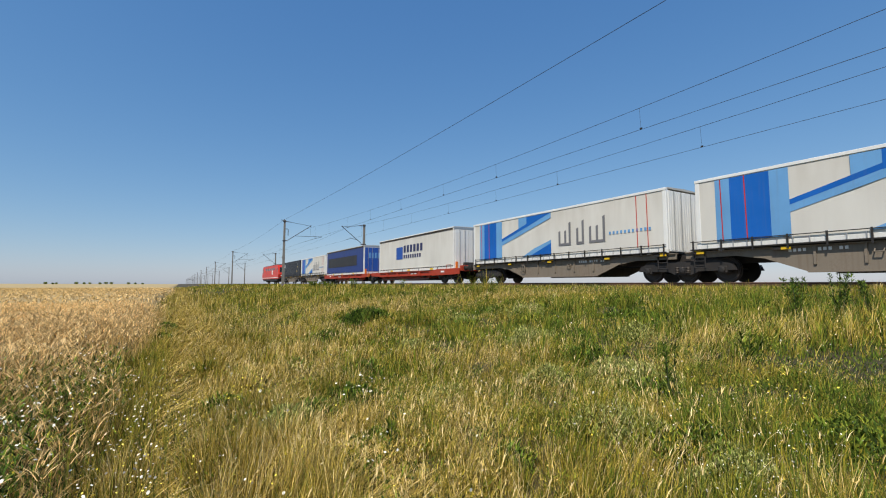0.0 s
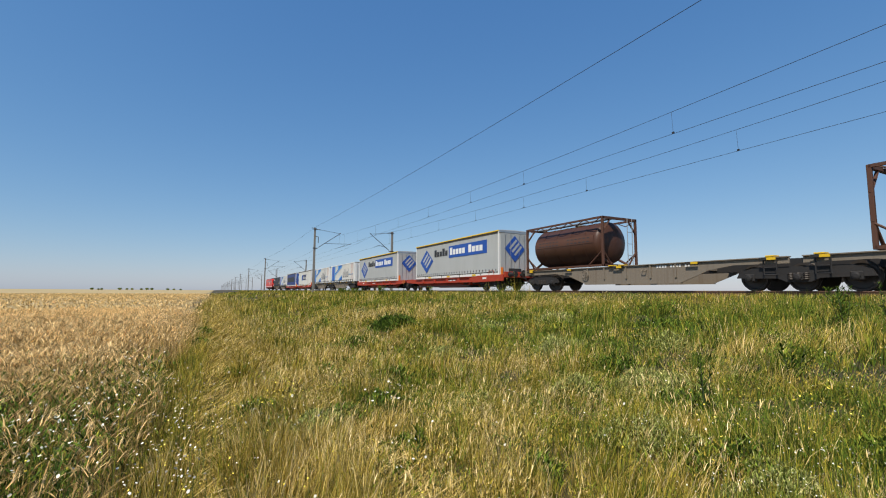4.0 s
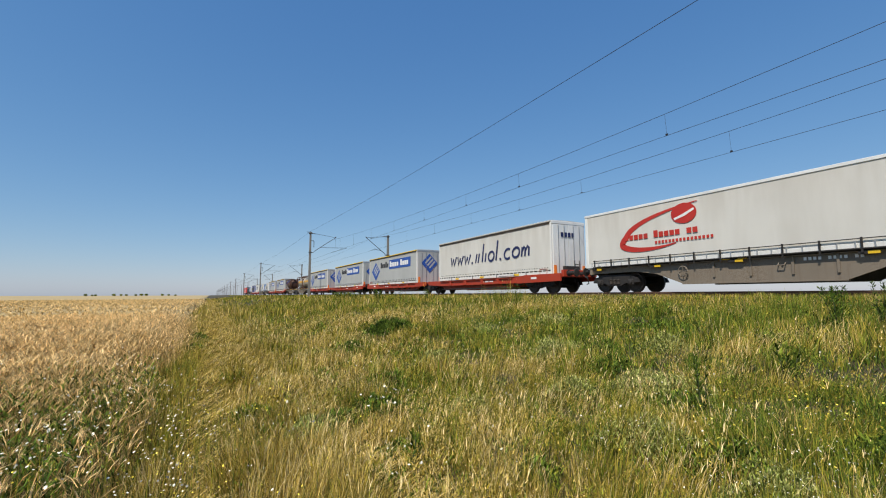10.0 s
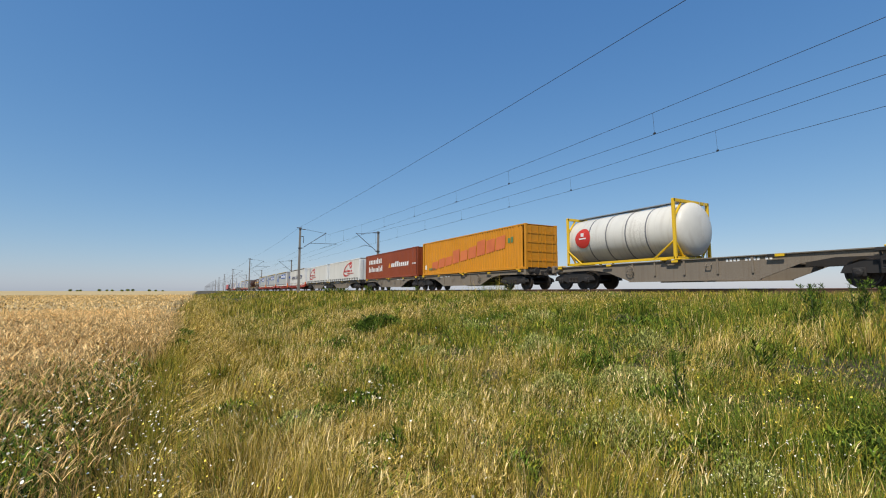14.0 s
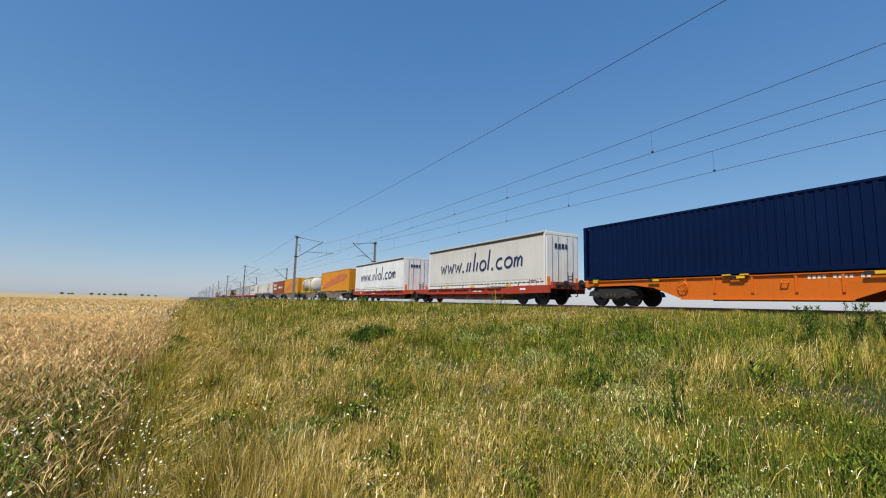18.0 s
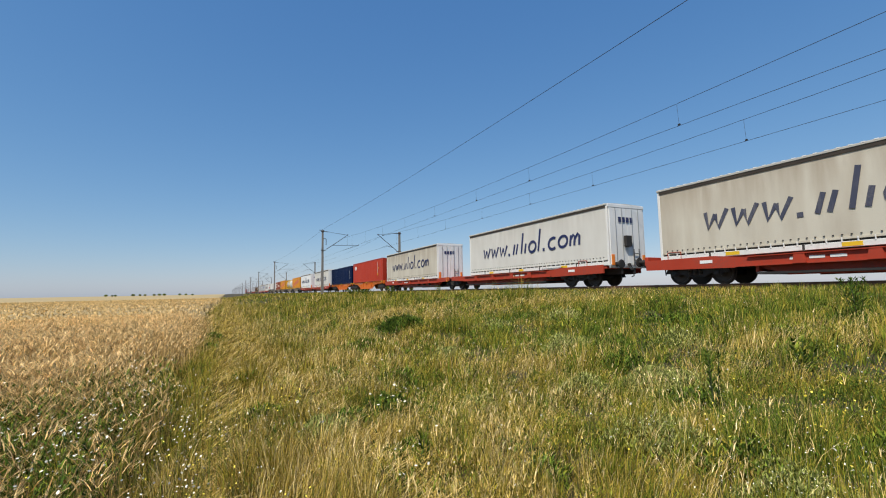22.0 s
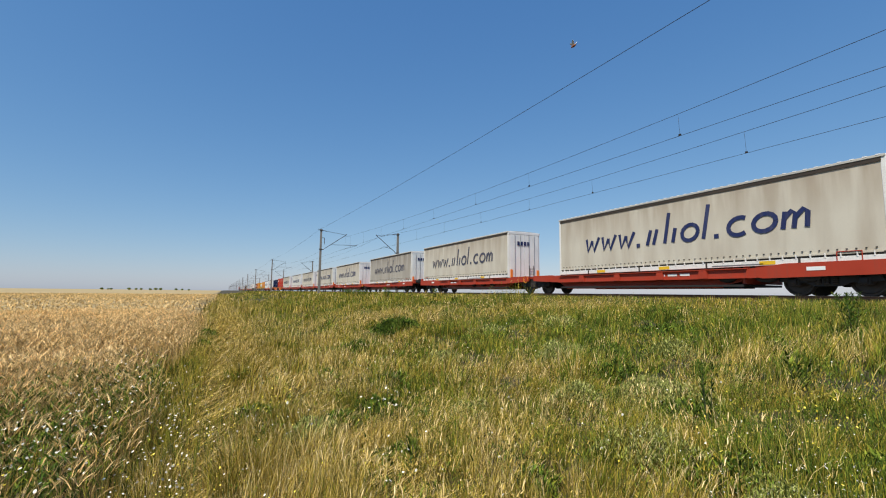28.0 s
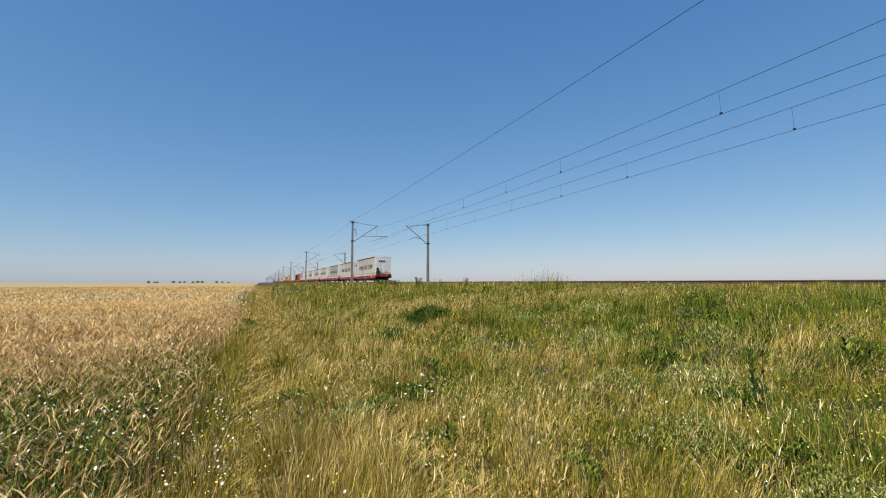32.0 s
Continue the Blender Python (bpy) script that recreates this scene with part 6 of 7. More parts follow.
    out.append(spikes(x, y, ground_z(x, y) + 0.07 * gen.random(k) ** 1.5, 0.14 + 0.24 * gen.random(k), 0.0046 + 0.0009 * y, 0.82 + 0.18 * gen.random(k), -0.5 + 0.9 * gen.standard_normal(k), np.clip(0.60 + 0.16 * gen.standard_normal(k), 0, 1)))
    # olive grass in the strip between the crop and the rut
    y = 1.9 + 14 * gen.random(12000) ** 1.2
    x = gen.normal(-0.48, 0.20, 12000)
    out.append(spikes(x, y, ground_z(x, y), 0.10 + 0.24 * gen.random(12000), 0.0046 + 0.0008 * y, 0.15 + 0.7 * gen.random(12000), gen.random(12000) * 6.283, np.clip(0.42 + 0.18 * gen.standard_normal(12000), 0, 1)))
    # fine olive stems on the ridge of the path
    y = 1.9 + 13 * gen.random(15000) ** 1.3
    x = gen.normal(0.62, 0.36, 15000)
    keep = path_amount(x, y) < 0.5
    x, y = x[keep], y[keep]
    k = len(x)
    out.append(spikes(x, y, ground_z(x, y), (0.14 + 0.26 * gen.random(k)) * (0.5 + 0.5 * height_field(x, y)), 0.0040 + 0.0007 * y, 0.1 + 0.55 * gen.random(k), comb(x, y) + 0.7 * gen.standard_normal(k), np.clip(0.52 + 0.13 * gen.standard_normal(k), 0, 1)))
    # the path goes on, trodden, beside the crop
    y = 20.0 + 130 * gen.random(16000) ** 1.5
    x = gen.normal(0.30, 0.50, 16000)
    out.append(spikes(x, y, ground_z(x, y), 0.12 + 0.16 * gen.random(16000), 0.010 + 0.0014 * y, 0.5 + 0.48 * gen.random(16000), gen.random(16000) * 6.283, np.clip(0.60 + 0.13 * gen.standard_normal(16000), 0, 1)))
    # straw that lies combed over the green in swathes
    for cx, cy, sx, sy, way, n in ((7.6, 4.2, 0.8, 0.5, -0.6, 1500), (8.6, 3.4, 0.7, 0.5, -0.5, 900), (6.1, 3.5, 0.4, 0.35, -0.9, 500), (2.7, 4.6, 0.7, 0.5, -0.2, 1300), (3.9, 3.9, 0.4, 0.4, -1.0, 500), (4.4, 6.3, 0.6, 0.6, -0.3, 700),
                                   (5.7, 19.0, 1.1, 2.0, 0.4, 1500), (7.7, 17.9, 1.2, 2.0, -0.3, 1500), (12.0, 13.5, 1.2, 1.5, -0.8, 900), (2.2, 9.2, 0.5, 0.9, 0.2, 900)):
        n = n // 2
        x, y = gen.normal(cx, sx, n), gen.normal(cy, sy, n)
        w = 0.0013 * np.hypot(x, y).clip(3, 40)
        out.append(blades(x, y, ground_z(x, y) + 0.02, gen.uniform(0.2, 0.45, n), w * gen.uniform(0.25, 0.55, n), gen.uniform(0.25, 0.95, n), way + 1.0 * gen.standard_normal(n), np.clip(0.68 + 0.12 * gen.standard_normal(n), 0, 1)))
    # rank growth that climbs the foot of the ballast
    for n, y0, y1, w in ((26000, -2.0, 40.0, 0.016), (22000, 40.0, 130.0, 0.06), (18000, 130.0, 420.0, 0.20)):
        x, y = gen.uniform(13.6, 16.05, n), gen.uniform(y0, y1, n)
        z = np.maximum(ground_z(x, y), 0.85 + 0.48 * (x - 15.05)) - 0.02
        h = np.minimum(gen.uniform(0.12, 0.34, n) * (0.5 + 0.8 * value_noise(x, y, 1.4, 66)), RAIL - 0.06 - z + 0.24 * (gen.random(n) < 0.015))
        out.append(spikes(x, y, z, h, w * gen.uniform(0.5, 1.2, n), 0.05 + 0.5 * gen.random(n), gen.random(n) * 6.283, np.where(gen.random(n) < 0.16, gen.uniform(0.5, 0.8, n), np.clip(0.08 + 0.35 * value_noise(x, y, 2.2, 67) + 0.1 * gen.standard_normal(n), 0, 1))))
    raw_mesh("grass", *gather(out), GRASS, "tall mixed grass, green and straw-dry, on the bank", "grass")


def seed_heads():
    """Pale feathery heads on long thin stems."""
    out = []
    for n, r0, r1, s in ((4200, 2.0, 8.0, 0.75), (4200, 8.0, 22.0, 1.3)):
        x, y = sector(n, r0, r1)
        keep = (x > 0.2) & (x < 14.5) & (dryness(x, y) + 0.2 * gen.random(n) > 0.40)
        x, y = x[keep], y[keep]
        z = ground_z(x, y)
        h = (0.28 + 0.26 * gen.random(len(x))) * (0.45 + 0.6 * height_field(x, y))
        turn = comb(x, y) + 0.5 * gen.standard_normal(len(x))
        lean = 0.2 + 0.45 * gen.random(len(x))
        out.append(blades(x, y, z, h, 0.0030 * s + 0 * x, lean, turn, np.full(len(x), 0.80)))
        zt = z + h * np.sqrt(1 - (lean * 0.75) ** 2)
        tx, ty = x + np.cos(turn) * h * lean, y + np.sin(turn) * h * lean
        for k in range(3):
            out.append(blades(tx, ty, zt - 0.06, 0.05 + 0.04 * gen.random(len(x)), 0.0066 * s + 0 * x, 0.5 + 0 * x, turn + 0.7 * gen.standard_normal(len(x)), np.clip(0.85 + 0.12 * gen.standard_normal(len(x)), 0, 1)))
    # pale seed flecks as small highlights, dark green specks as contrast in the sward
    for n, r0, r1, lo, hi in ((8000, 2.0, 7.5, 0.62, 0.92), (10000, 7.5, 22.0, 0.62, 0.90), (9000, 2.0, 7.5, 0.0, 0.05), (11000, 7.5, 22.0, 0.0, 0.05)):
        x, y = sector(n, r0, r1, -15, 86)
        keep = (x > -0.4) & (x < 14.5)
        x, y = x[keep], y[keep]
        k, q = len(x), np.hypot(x, y).clip(2.5, 30)
        z = ground_z(x, y) + 0.30 * height_field(x, y) * gen.uniform(0.45, 1.0, k)
        out.append(spikes(x, y, z, 0.0040 * q * gen.uniform(0.7, 1.6, k), 0.0012 * q * gen.uniform(0.6, 1.3, k), gen.uniform(0.2, 0.95, k), comb(x, y) + gen.standard_normal(k), gen.uniform(lo, hi, k)))
    raw_mesh("grass_seed_heads", *gather(out), GRASS, "straw-pale grass seed heads above the green", "grass")


def wheat():
    out = []
    for n, r0, r1, s, near in ((12500, 1.8, 7.5, 0.70, True), (42000, 7.5, 26.0, 1.5, True), (95000, 26.0, 130.0, 2.6, False), (9000, 1.2, 12.0, 1.8, True), (9000, 12.0, 60.0, 3.6, False)):
        x, y = sector(n, r0, r1, *((-178, -36) if n < 10000 else (-36, 6)))
        edge = WHEAT_EDGE + 0.7 * (value_noise(x, y, 0.9, 12) - 0.45)
        keep = (x < edge) & (gen.random(len(x)) < 0.35 + 0.65 * smooth(0.0, 1.3, edge - x)) & (gen.random(len(x)) > 0.72 * np.exp(-((x + 1.7) / 1.2) ** 2 - ((y - 4.4) / 1.9) ** 2))
        x, y = x[keep], y[keep]
        m = len(x)
        z = ground_z(x, y)
        h = (0.58 if near else 0.48) + 0.20 * gen.random(m) - 0.20 * np.exp(-((x + 0.5) / 0.55) ** 2)
        turn = np.where(gen.random(m) < 0.05, 0.2 + 0.7 * gen.standard_normal(m), gen.random(m) * 6.283)
        lean = 0.04 + 0.24 * gen.random(m)
        tone = np.clip((0.76 if s < 1 else 0.84 if near else 0.68) + 0.16 * gen.standard_normal(m), 0, 1)
        if near:
            out.append(spikes(x, y, z, h, 0.0065 * s + 0 * x, lean, turn, tone - 0.22))
            out.append(spikes(x, y, z, h * 0.75, 0.012 * s + 0 * x, 0.3 + 0.5 * gen.random(m), gen.random(m) * 6.283, tone - 0.32))
        zt = z + h * np.sqrt(1 - lean ** 2)
        tx, ty = x + np.cos(turn) * h * lean, y + np.sin(turn) * h * lean
        ear = 0.085 * (1 if near else 1.5) * (0.8 + 0.4 * gen.random(m))
        droop = 0.55 + 0.65 * gen.random(m)
        for k in range(3 if near and s < 1 else 2 if near else 1):
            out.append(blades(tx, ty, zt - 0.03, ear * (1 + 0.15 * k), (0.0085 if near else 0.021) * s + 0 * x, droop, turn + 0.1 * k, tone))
        if near:
            for k in range(3):
                out.append(spikes(tx + 0.03 * np.cos(turn), ty + 0.03 * np.sin(turn), zt, 0.08 + 0.05 * gen.random(m), 0.0032 * s + 0 * x, 0.6 + 0.38 * gen.random(m), turn + 0.5 * gen.standard_normal(m), tone + 0.1))
    raw_mesh("wheat_stalks", *gather(out), WHEAT, "ripe golden wheat with bearded ears", "wheat")
    # the closed crop seen from farther off: a rough level top with a cut side
    xs = np.concatenate([[-4000, -1600, -700, -300, -150, -80, -50], np.arange(-34, -1.49, 0.7), [WHEAT_EDGE - 0.7]])
    ys = np.concatenate([np.arange(18.0, 40, 0.8), [45, 52, 60, 75, 100, 150, 250, 500, 1000, 2000, 4400]])
    X, Y = np.meshgrid(xs, ys)
    Z = 0.50 + 0.05 * value_noise(X, Y, 1.6, 41) * (Y < 60) + 0.025 * (Y >= 60)
    Z[0] = 0.0
    Z[:, -1] = 0.02
    k = len(xs)
    f = [(j * k + i, j * k + i + 1, (j + 1) * k + i + 1, (j + 1) * k + i) for j in range(len(ys) - 1) for i in range(k - 1)]
    me = bpy.data.meshes.new("wheat_field")
    me.from_pydata(np.stack([X.ravel(), Y.ravel(), Z.ravel()], 1).tolist(), [], f)
    me.shade_smooth()
    m, nt, b = nodes_of("wheat_canopy")
    big, mid, fine = noise_node(nt, 0.05, 5), noise_node(nt, 3.0, 6), noise_node(nt, 26, 5)
    c = mixc(nt, ramp(nt, big.outputs["Fac"], 0.35, 0.65).outputs["Color"], (0.41, 0.305, 0.138), (0.49, 0.365, 0.172))
    c = mixc(nt, mul(nt, ramp(nt, mid.outputs["Fac"], 0.45, 0.7).outputs["Color"], 0.25), c, (0.44, 0.32, 0.14))
    c = mixc(nt, mul(nt, ramp(nt, fine.outputs["Fac"], 0.4, 0.65).outputs["Color"], 0.2), c, (0.36, 0.26, 0.11))
    link(nt, c, b.inputs["Base Color"])
    b.inputs["Roughness"].default_value = 0.9
    bump(nt, b, fine.outputs["Fac"], 0.3, 0.05)
    me.materials.append(m)
    tagged(new("wheat_field", me), "ripe golden wheat field reaching to the horizon", "wheat field", kind="stuff")


def mound(X, Y, R, H, n, tone, spread, size):
    """A low dome of fine leaflets, thick on its outside, with ragged edges."""
    a = gen.random(n) * 6.283
    u = np.sqrt(gen.random(n))
    ragged = 1 + 0.28 * np.sin(3 * a + X * 7) + 0.18 * np.sin(5 * a + Y * 5)
    x, y = X + R * u * ragged * np.cos(a), Y + R * u * ragged * np.sin(a)
    lump = 0.65 + 0.35 * value_noise(x, y, 0.13, 77)
    z = ground_z(x, y) + H * np.sqrt(np.clip(1 - 0.9 * u * u, 0, 1)) * lump * (0.55 + 0.45 * gen.random(n))
    return blades(x, y, z, size * gen.uniform(0.6, 1.5, n), size * gen.uniform(0.18, 0.4, n), gen.uniform(0.3, 1.1, n), gen.random(n) * 6.283, np.clip(tone + spread * gen.standard_normal(n), 0, 1))


def weeds():
    """Broad-leaved clumps: dark green along the crop's edge, dark leafy herbs, stand-ins for shaded pits and small
    flecks over the bank.
    """
    parts = []
    cx, cy = [], []
    for n, x0, x1, y0, y1 in ((430, -3.6, -0.75, 2.4, 6.3), (50, -2.6, -0.7, 5.0, 8.0), (60, 0.3, 2.8, 2.5, 9.0), (110, 2.0, 9.0, 1.0, 12.0), (110, 3.0, 13.0, 4.0, 24.0)):
        cx.append(gen.uniform(x0, x1, n)), cy.append(gen.uniform(y0, y1, n))
    cx, cy = np.concatenate(cx), np.concatenate(cy)
    for X, Y in zip(cx, cy):
        n = int(gen.integers(50, 120))
        s = gen.uniform(0.07, 0.20)
        x, y = X + s * gen.standard_normal(n), Y + s * gen.standard_normal(n)
        q = max(1.0, math.hypot(X, Y) / 6.0)
        z = ground_z(x, y) + gen.random(n) * (gen.uniform(0.1, 0.34) + (0.42 if X < -0.6 else 0))
        parts.append(blades(x, y, z, q * gen.uniform(0.025, 0.07, n), q * gen.uniform(0.006, 0.014, n), gen.uniform(0.5, 1.1, n), gen.random(n) * 6.283, np.clip(np.full(n, gen.uniform(0.0, 0.14) if X < -0.6 else gen.uniform(0.03, 0.36)) + 0.05 * gen.standard_normal(n), 0, 1)))
    # dark leafy herbs in the hollows; the two flattest mounds stand in for shaded pits
    for X, Y, R, H, n, tone in ((2.0, 5.6, 0.30, 0.34, 1500, 0.02), (1.45, 5.4, 0.34, 0.14, 1000, 0.0), (1.68, 4.1, 0.24, 0.12, 700, 0.02), (2.6, 6.9, 0.35, 0.32, 1000, 0.05), (6.4, 6.0, 0.40, 0.40, 900, 0.05), (4.75, 3.35, 0.35, 0.30, 1000, 0.06),
                                (0.55, 6.2, 0.25, 0.22, 700, 0.14), (3.2, 10.8, 0.6, 0.42, 1000, 0.06), (8.9, 6.6, 0.5, 0.35, 700, 0.08), (-0.30, 17.5, 0.28, 0.30, 800, 0.08), (-0.33, 14.0, 0.22, 0.25, 700, 0.08),
                                (3.7, 2.2, 0.35, 0.28, 900, 0.10), (4.7, 1.5, 0.4, 0.3, 900, 0.12), (5.6, 5.0, 0.3, 0.35, 700, 0.06), (2.35, 3.0, 0.22, 0.26, 600, 0.12)):
        parts.append(mound(X, Y, R, H, n, tone, 0.05, 0.045 + 0.003 * math.hypot(X, Y)))
    parts.append(mound(5.06, 13.5, 0.62, 0.66, 5200, 0.0, 0.04, 0.085))
    # small flecks of leaf in low mounds all over the bank
    for n, per, r0, r1, sz in ((700, 90, 2.0, 8.0, 0.95), (800, 60, 8.0, 20.0, 1.5)):
        X, Y = sector(n, r0, r1, -10, 86)
        ok = (X > 1.4) & (X < 14.5)
        X0, Y0 = X[ok], Y[ok]
        X, Y = X0.repeat(per), Y0.repeat(per)
        k = len(X)
        q = gen.standard_normal((k, 2)) * gen.uniform(0.05, 0.16, ok.sum()).repeat(per)[:, None]
        top = gen.uniform(0.12, 0.42, ok.sum()).repeat(per)
        x, y = X + q[:, 0], Y + q[:, 1]
        z = ground_z(x, y) + top * np.exp(-(q ** 2).sum(1) / 0.05) * gen.random(k) ** 0.5
        parts.append(spikes(x, y, z, sz * gen.uniform(0.02, 0.055, k), sz * gen.uniform(0.007, 0.016, k), gen.uniform(0.2, 1.0, k), gen.random(k) * 6.283, np.clip(np.clip(dryness(X0, Y0) * 0.7 + np.where(gen.random(ok.sum()) < 0.7, 0.0, 0.3) + 0.10 * gen.standard_normal(ok.sum()), 0, 0.95).repeat(per) + 0.06 * gen.standard_normal(k), 0, 1)))
    raw_mesh("weed_foliage", *gather(parts), GRASS, "broad-leaved green weeds among the grass", "weeds")
    # pale grey-green cushions, fine-leaved
    parts = [mound(X, Y, R, H, int(n * 1.6), 0.56, 0.20, 0.018 + 0.0026 * math.hypot(X, Y)) for X, Y, R, H, n in (
        (1.0, 4.9, 0.26, 0.30, 2200), (5.95, 6.8, 0.55, 0.42, 2200), (5.2, 4.05, 0.55, 0.36, 3400), (3.6, 2.85, 0.38, 0.34, 3400), (2.95, 5.0, 0.30, 0.32, 1300), (4.35, 4.6, 0.35, 0.3, 1300), (7.2, 5.3, 0.4, 0.35, 900),
        (3.5, 1.75, 0.35, 0.30, 1800), (8.2, 9.5, 0.6, 0.4, 900), (4.2, 8.4, 0.4, 0.35, 800), (6.6, 10.5, 0.5, 0.4, 700))]
    raw_mesh("pale_herb_cushions", *gather(parts), HERB, "pale grey-green fine-leaved herb cushions on the bank", "herbs")


def flowers():
    """White daisies with yellow eyes, tiny white yarrow and a few yellow heads."""
    V, T, K, o = [], [], [], 0
    spots = []
    for n, fx, fy, sx, sy, r, kind in ((330, -1.35, 3.8, 0.55, 0.9, 0.0085, "w"), (220, -0.7, 5.6, 0.30, 1.3, 0.0085, "w"), (90, -0.25, 4.2, 0.2, 0.8, 0.010, "w"), (26, 1.6, 3.0, 0.9, 0.6, 0.011, "w"), (30, 3.2, 6.0, 1.5, 2.4, 0.011, "w"),
                                       (260, 3.4, 1.5, 0.45, 0.26, 0.0045, "w"), (120, 3.6, 2.6, 0.5, 0.4, 0.0045, "w"), (60, 6.0, 2.6, 1.5, 0.8, 0.008, "w"), (420, -0.1, 4.2, 0.6, 1.3, 0.0060, "y"), (60, 4.6, 2.3, 0.8, 0.5, 0.009, "y"), (90, 6.5, 8, 3, 3, 0.011, "w"),
                                       (30, 2.02, 5.5, 0.10, 0.12, 0.015, "w"), (150, -2.2, 7.5, 1.2, 1.6, 0.012, "w"), (70, 0.5, 5.2, 0.35, 0.9, 0.0065, "w"), (40, 0.75, 5.8, 0.18, 0.25, 0.011, "y"), (14, 5.6, 2.3, 0.25, 0.2, 0.014, "y")):
        spots += [(fx + sx * a, fy + sy * b, r, kind) for a, b in gen.standard_normal((n, 2))]
    m = 7
    ang = np.arange(m) * 2 * np.pi / m
    stems = []
    for x, y, r, kind in spots:
        if y < 1.2 or x * x + y * y < 3.2:
            continue
        h = gen.uniform(0.22, 0.46) + (gen.uniform(0.2, 0.36) if x < -0.6 else 0)
        z = float(ground_z(x, y)) + h
        r = r * gen.uniform(0.55, 1.15)
        nx, ny = gen.normal(-0.15, 0.35), gen.normal(-0.25, 0.35)
        ring = np.stack([x + r * np.cos(ang), y + r * np.sin(ang), z - r * (nx * np.cos(ang) + ny * np.sin(ang))], 1)
        eye = np.array([[x, y, z + 0.15 * r]])
        V.append(np.concatenate([ring, eye]))
        T.append(np.array([[i, (i + 1) % m, m] for i in range(m)]) + o)
        K.append(np.full(m + 1, 1.0 if kind == "w" else 0.42))
        o += m + 1
        if kind == "w" and r > 0.011:
            V.append(np.concatenate([ring * 0.35 + eye * 0.65 + [0, 0, 0.004], eye + [0, 0, 0.007]]))
            T.append(np.array([[i, (i + 1) % m, m] for i in range(m)]) + o)
            K.append(np.full(m + 1, 0.36))
            o += m + 1
        stems.append((x, y, z - h, h))
    st = np.array(stems)
    parts = [(np.concatenate(V), np.concatenate(T), np.concatenate(K)), blades(st[:, 0], st[:, 1], st[:, 2], st[:, 3], np.full(len(st), 0.004), np.full(len(st), 0.02), np.zeros(len(st)), np.zeros(len(st)))]
    raw_mesh("wild_flowers", *gather(parts), FLOWER, "small white daisies and yellow flowers", "wild flowers")


def thistle(x, y, h, label, spread=0.16, leaves=260, tone=0.05, leaf=1.0):
    """A tall leafy weed: stem and many jagged leaves round it."""
    z = float(ground_z(x, y))
    t = thing("thistle_plant", label, "thistle", "tall weeds")
    t.location = (x, y, z)
    r = random.Random(int(x * 100))
    n_stem = max(3, int(spread * 26))
    tops = []
    for k in range(n_stem):
        ox, oy = r.uniform(-spread, spread), r.uniform(-spread, spread)
        tops.append((ox, oy))
        part("stem", Shape().tube((ox * 0.3, oy * 0.3, 0), (ox, oy, h * 0.6), 0.008, 6, 0.006).tube((ox, oy, h * 0.6), (ox * 1.4, oy * 1.4, h * r.uniform(0.7, 1.0)), 0.006, 6, 0.002), STEM, t)
    n = leaves
    u = gen.random(n) ** 0.8
    which = gen.integers(0, n_stem, n)
    a = gen.random(n) * 6.283
    sx, sy = np.array([q[0] for q in tops])[which], np.array([q[1] for q in tops])[which]
    rr = gen.uniform(0.0, 1.0, n) * (0.05 * leaf + 0.55 * max(0, spread - 0.1)) * (1.3 - u)
    lx, ly = sx * u * 1.4 + rr * np.cos(a), sy * u * 1.4 + rr * np.sin(a)
    v, f, k = blades(lx, ly, h * u * 0.95, leaf * gen.uniform(0.05, 0.15, n) * (1.25 - 0.7 * u), leaf * gen.uniform(0.012, 0.028, n), gen.uniform(0.45, 1.1, n), a, np.clip(tone + 0.06 * gen.standard_normal(n), 0, 1))
    me = bpy.data.meshes.new("foliage")
    me.from_pydata(v.tolist(), [], f.tolist())
    at = me.attributes.new("tone", "FLOAT", "POINT")
    at.data.foreach_set("value", k.astype(np.float32))
    me.materials.append(GRASS)
    part("foliage", me, None, t)
    return t


STEM = paint("weed_stem", (0.07, 0.09, 0.03), 0.7, 0.3)


def far_trees():
    """Low tree clumps on the horizon beyond the wheat, and scrub beside the line."""
    r = random.Random(12)
    spots = [(-0.196 + 0.0085 * i + r.uniform(-0.003, 0.003), r.uniform(2.6, 4.6)) for i in range(17) if i not in (3, 4, 8, 12, 13)]
    for tx, h in spots:
        yy = 1000 + r.uniform(-60, 60)
        t = thing("far_tree", "small dark tree on the far horizon", "tree", "horizon trees")
        t.location = (tx * yy, yy, 0)
        part("trunk", Shape().tube((0, 0, 0), (0.2, 0, h * 0.5), 0.22, 6, 0.12), STEM, t)
        n = 500
        p = gen.standard_normal((n, 3))
        p /= np.linalg.norm(p, axis=1)[:, None]
        p *= gen.random(n)[:, None] ** 0.4
        lobes = 1 + 0.35 * np.sin(p[:, 0] * 4 + tx * 900) * np.cos(p[:, 1] * 5)
        x, y, z = p[:, 0] * h * 0.62 * lobes, p[:, 1] * h * 0.6, h * 0.62 + p[:, 2] * h * 0.40 * lobes
        v, f, k = blades(x, y, z, np.full(n, 0.7), np.full(n, 0.55), gen.uniform(0.3, 1, n), gen.random(n) * 6.283, gen.uniform(0, 0.2, n))
        me = bpy.data.meshes.new("crown")
        me.from_pydata(v.tolist(), [], f.tolist())
        at = me.attributes.new("tone", "FLOAT", "POINT")
        at.data.foreach_set("value", k.astype(np.float32))
        me.materials.append(GRASS)
        part("crown", me, None, t)


grass()
seed_heads()
wheat()
weeds()
flowers()
thistle(4.62, 2.98, 0.78, "tall dark green thistle among the grass", 0.045, 420, 0.0, 0.6)
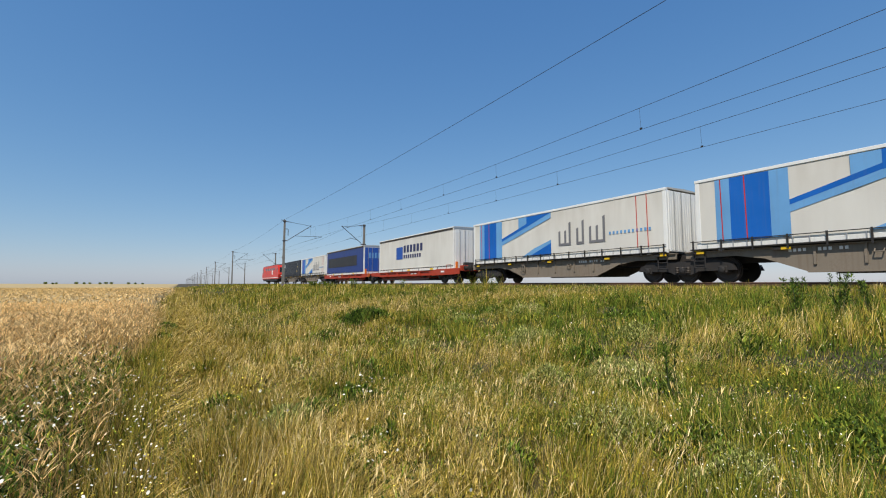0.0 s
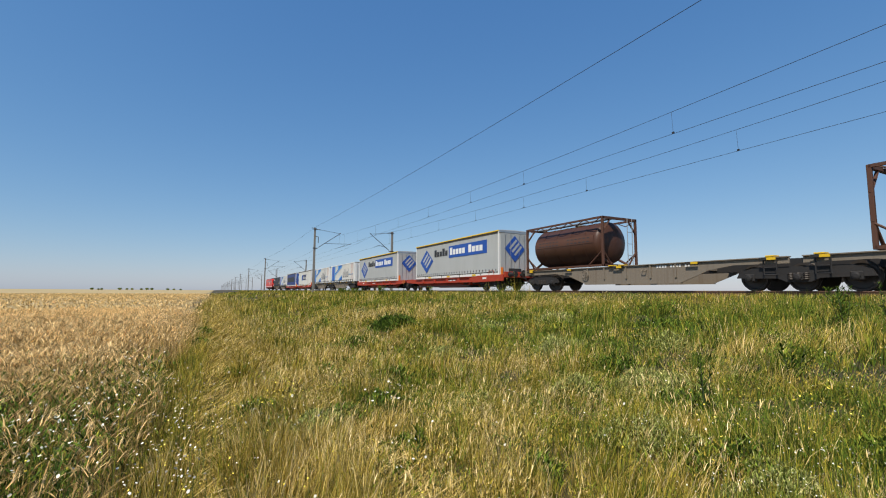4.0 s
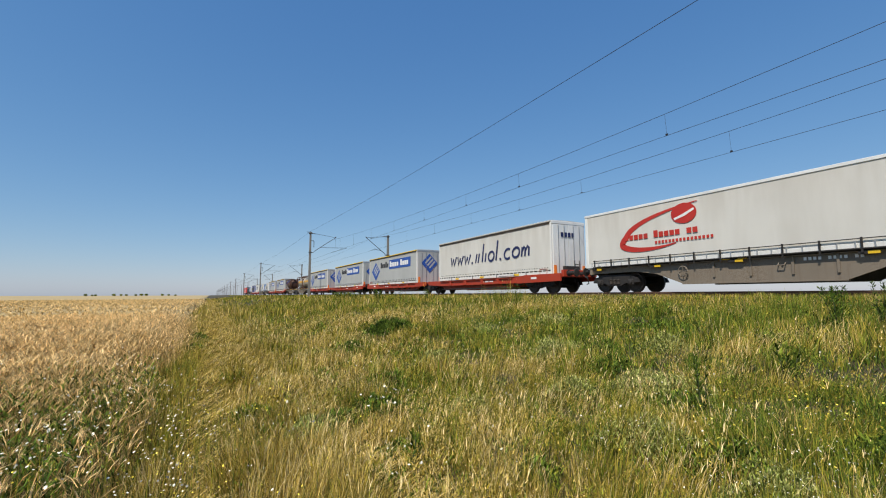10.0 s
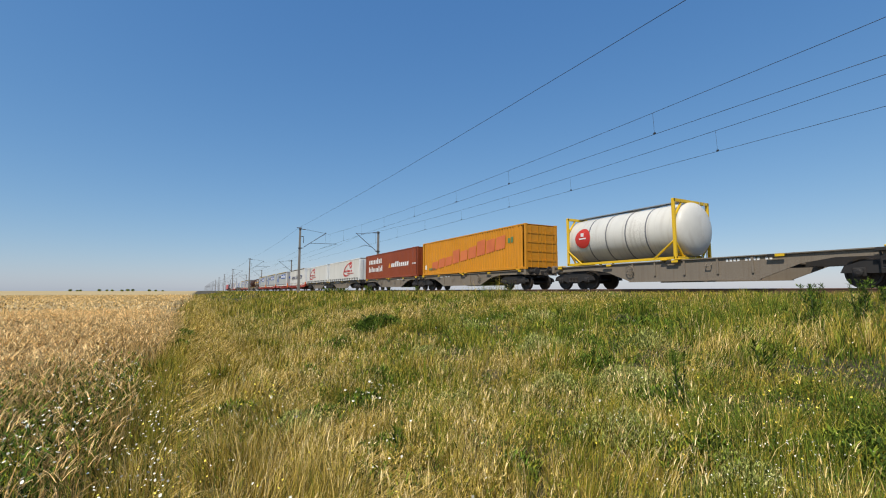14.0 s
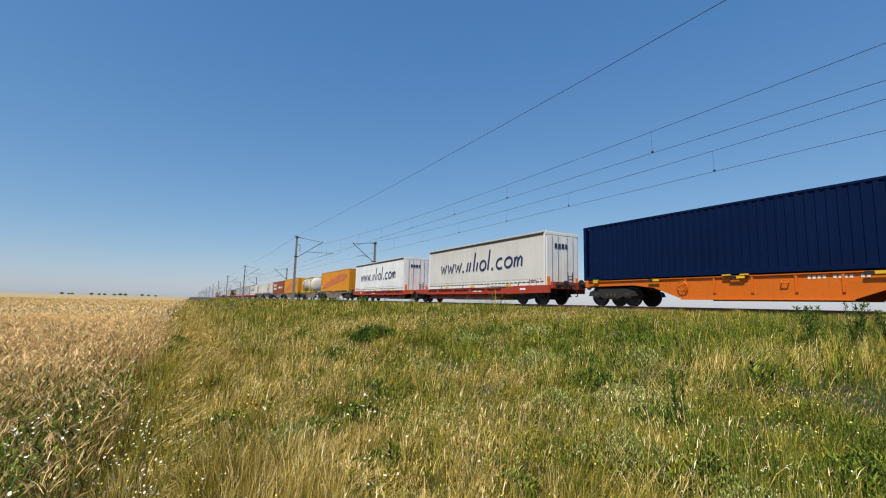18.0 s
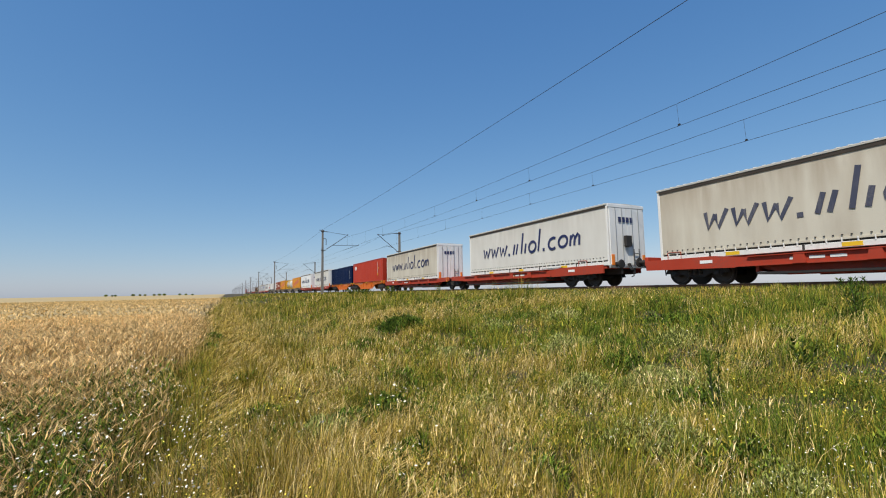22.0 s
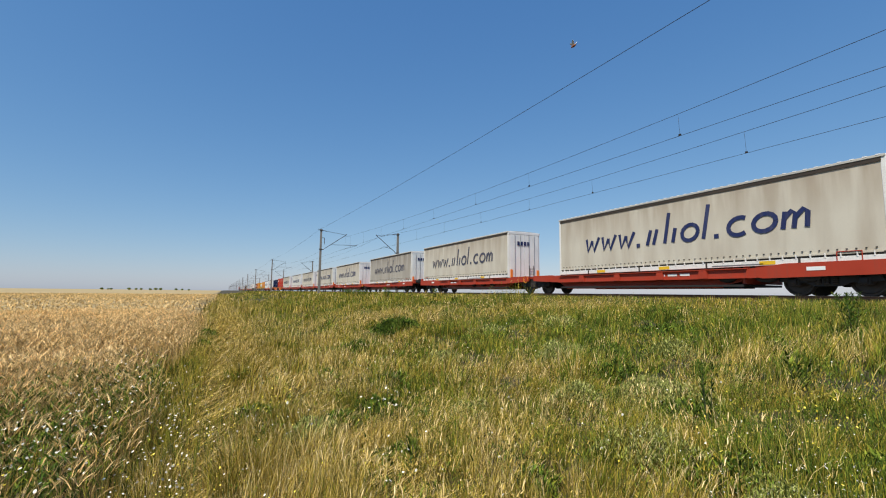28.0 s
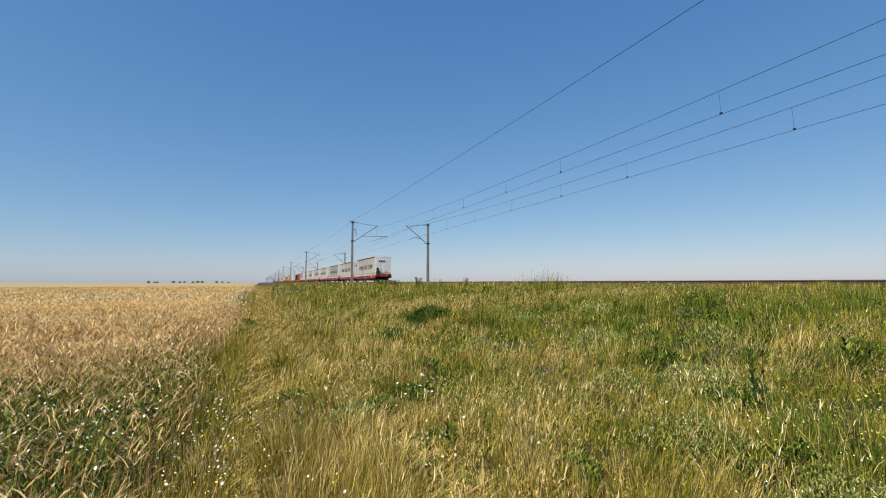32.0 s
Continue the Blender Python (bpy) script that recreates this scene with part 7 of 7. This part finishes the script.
thistle(10.4, 3.95, 0.85, "dense dark thistle clump below the track", 0.22, 700, 0.0, 0.8)
thistle(10.8, 3.45, 0.95, "dense dark thistle beside a larger clump", 0.20, 600, 0.0, 0.8)
thistle(11.3, 3.1, 0.75, "dark thistle at the edge of a clump", 0.18, 420, 0.0, 0.8)
thistle(6.6, 3.1, 0.5, "single slender green thistle", 0.10, 160, 0.15)
thistle(5.06, 13.5, 0.66, "low dark green leafy shrub on the slope", 0.40, 3000, 0.0, 0.5)
thistle(1.55, 3.55, 0.42, "slender dry dark weed stalk", 0.05, 70, 0.2)
thistle(13.0, 49.0, 0.95, "bushy tall weeds beside the ballast", 0.6, 1500, 0.06, 1.4)
thistle(13.0, 44.0, 0.85, "bushy tall weeds beside the ballast", 0.5, 1200, 0.08, 1.4)
thistle(13.4, 38.0, 1.15, "tall slender weeds standing above the rails", 0.35, 700, 0.08, 1.3)
thistle(13.6, 28.5, 0.95, "tall slender weeds standing above the rails", 0.20, 320, 0.10, 1.1)
thistle(13.5, 33.0, 0.85, "slender weeds beside the ballast", 0.15, 160, 0.10, 1.0)
far_trees()


def moth():
    """A small pale moth: brown furry body, four wings held half up, two feelers."""
    t = thing("moth", "small brown and white moth flying over the field", "moth")
    body = paint("brown_fur", (0.30, 0.10, 0.04), 0.9, 0.3)
    wing = paint("pale_wing", (0.72, 0.68, 0.60), 0.8, 0.4, (0.35, 0.22, 0.12))
    part("body", Shape().lathe([(-0.0065, 0.0), (-0.005, 0.0016), (-0.001, 0.0021), (0.002, 0.0026), (0.0045, 0.0020), (0.0052, 0.0014), (0.0066, 0.0013), (0.0072, 0.0)], "y", (0, 0, 0), 10), body, t, smooth=True)
    for s in (-1, 1):
        for name, pts in (("forewing", [(0.001, 0.003), (0.0075, 0.0062), (0.0105, 0.0045), (0.0092, 0.0012), (0.004, -0.0010), (0.001, -0.0005)]), ("hindwing", [(0.001, 0.0), (0.0055, -0.0015), (0.0075, -0.0040), (0.0055, -0.0062), (0.002, -0.0045)])):
            n = len(pts)
            vs = [(s * a * 0.62, b, 0.0014 + a * 0.75 + o) for o in (0.0, 0.0002) for a, b in pts]
            part(name, Shape().add(vs, [tuple(range(n)), tuple(range(2 * n - 1, n - 1, -1))] + [(i, (i + 1) % n, n + (i + 1) % n, n + i) for i in range(n)]), wing, t)
        part("feeler", Shape().tube((s * 0.0006, 0.0068, 0.0006), (s * 0.003, 0.0105, 0.002), 0.0002, 5), body, t)
    return t


MOTH = moth()


# ---- movement ----
def motions():
    walk(MOTH, [(t, pose(x, y, z, 0, 0, rz)) for t, x, y, z, rz in (
        (0.0, -3.2, 7.0, 0.80, -150), (26.8, -3.2, 7.0, 0.80, -150), (27.3, -1.9, 5.3, 1.55, -140), (27.7, 0.02, 2.80, 2.07, -150), (27.8, 0.50, 1.94, 2.17, -165), (27.9, 0.655, 1.25, 2.23, -175),
        (28.0, 0.67, 0.645, 2.135, -180), (28.1, 0.53, 0.19, 1.92, -200), (28.2, 0.36, -0.30, 1.80, -200), (28.6, -0.8, -2.0, 1.45, -205), (29.3, -1.9, -3.6, 0.80, -210), (32.0, -1.9, -3.6, 0.80, -210))])
    for t, y in MOVING:
        walk(t, [(s, pose(TRACK, y + SPEED * s - lag, RAIL)) for s, lag in ((0.0, 0.0), (16.0, 0.0), (22.0, 0.05), (24.0, 0.20), (25.0, 0.42), (28.0, 0.22), (32.0, 0.40))])


motions()
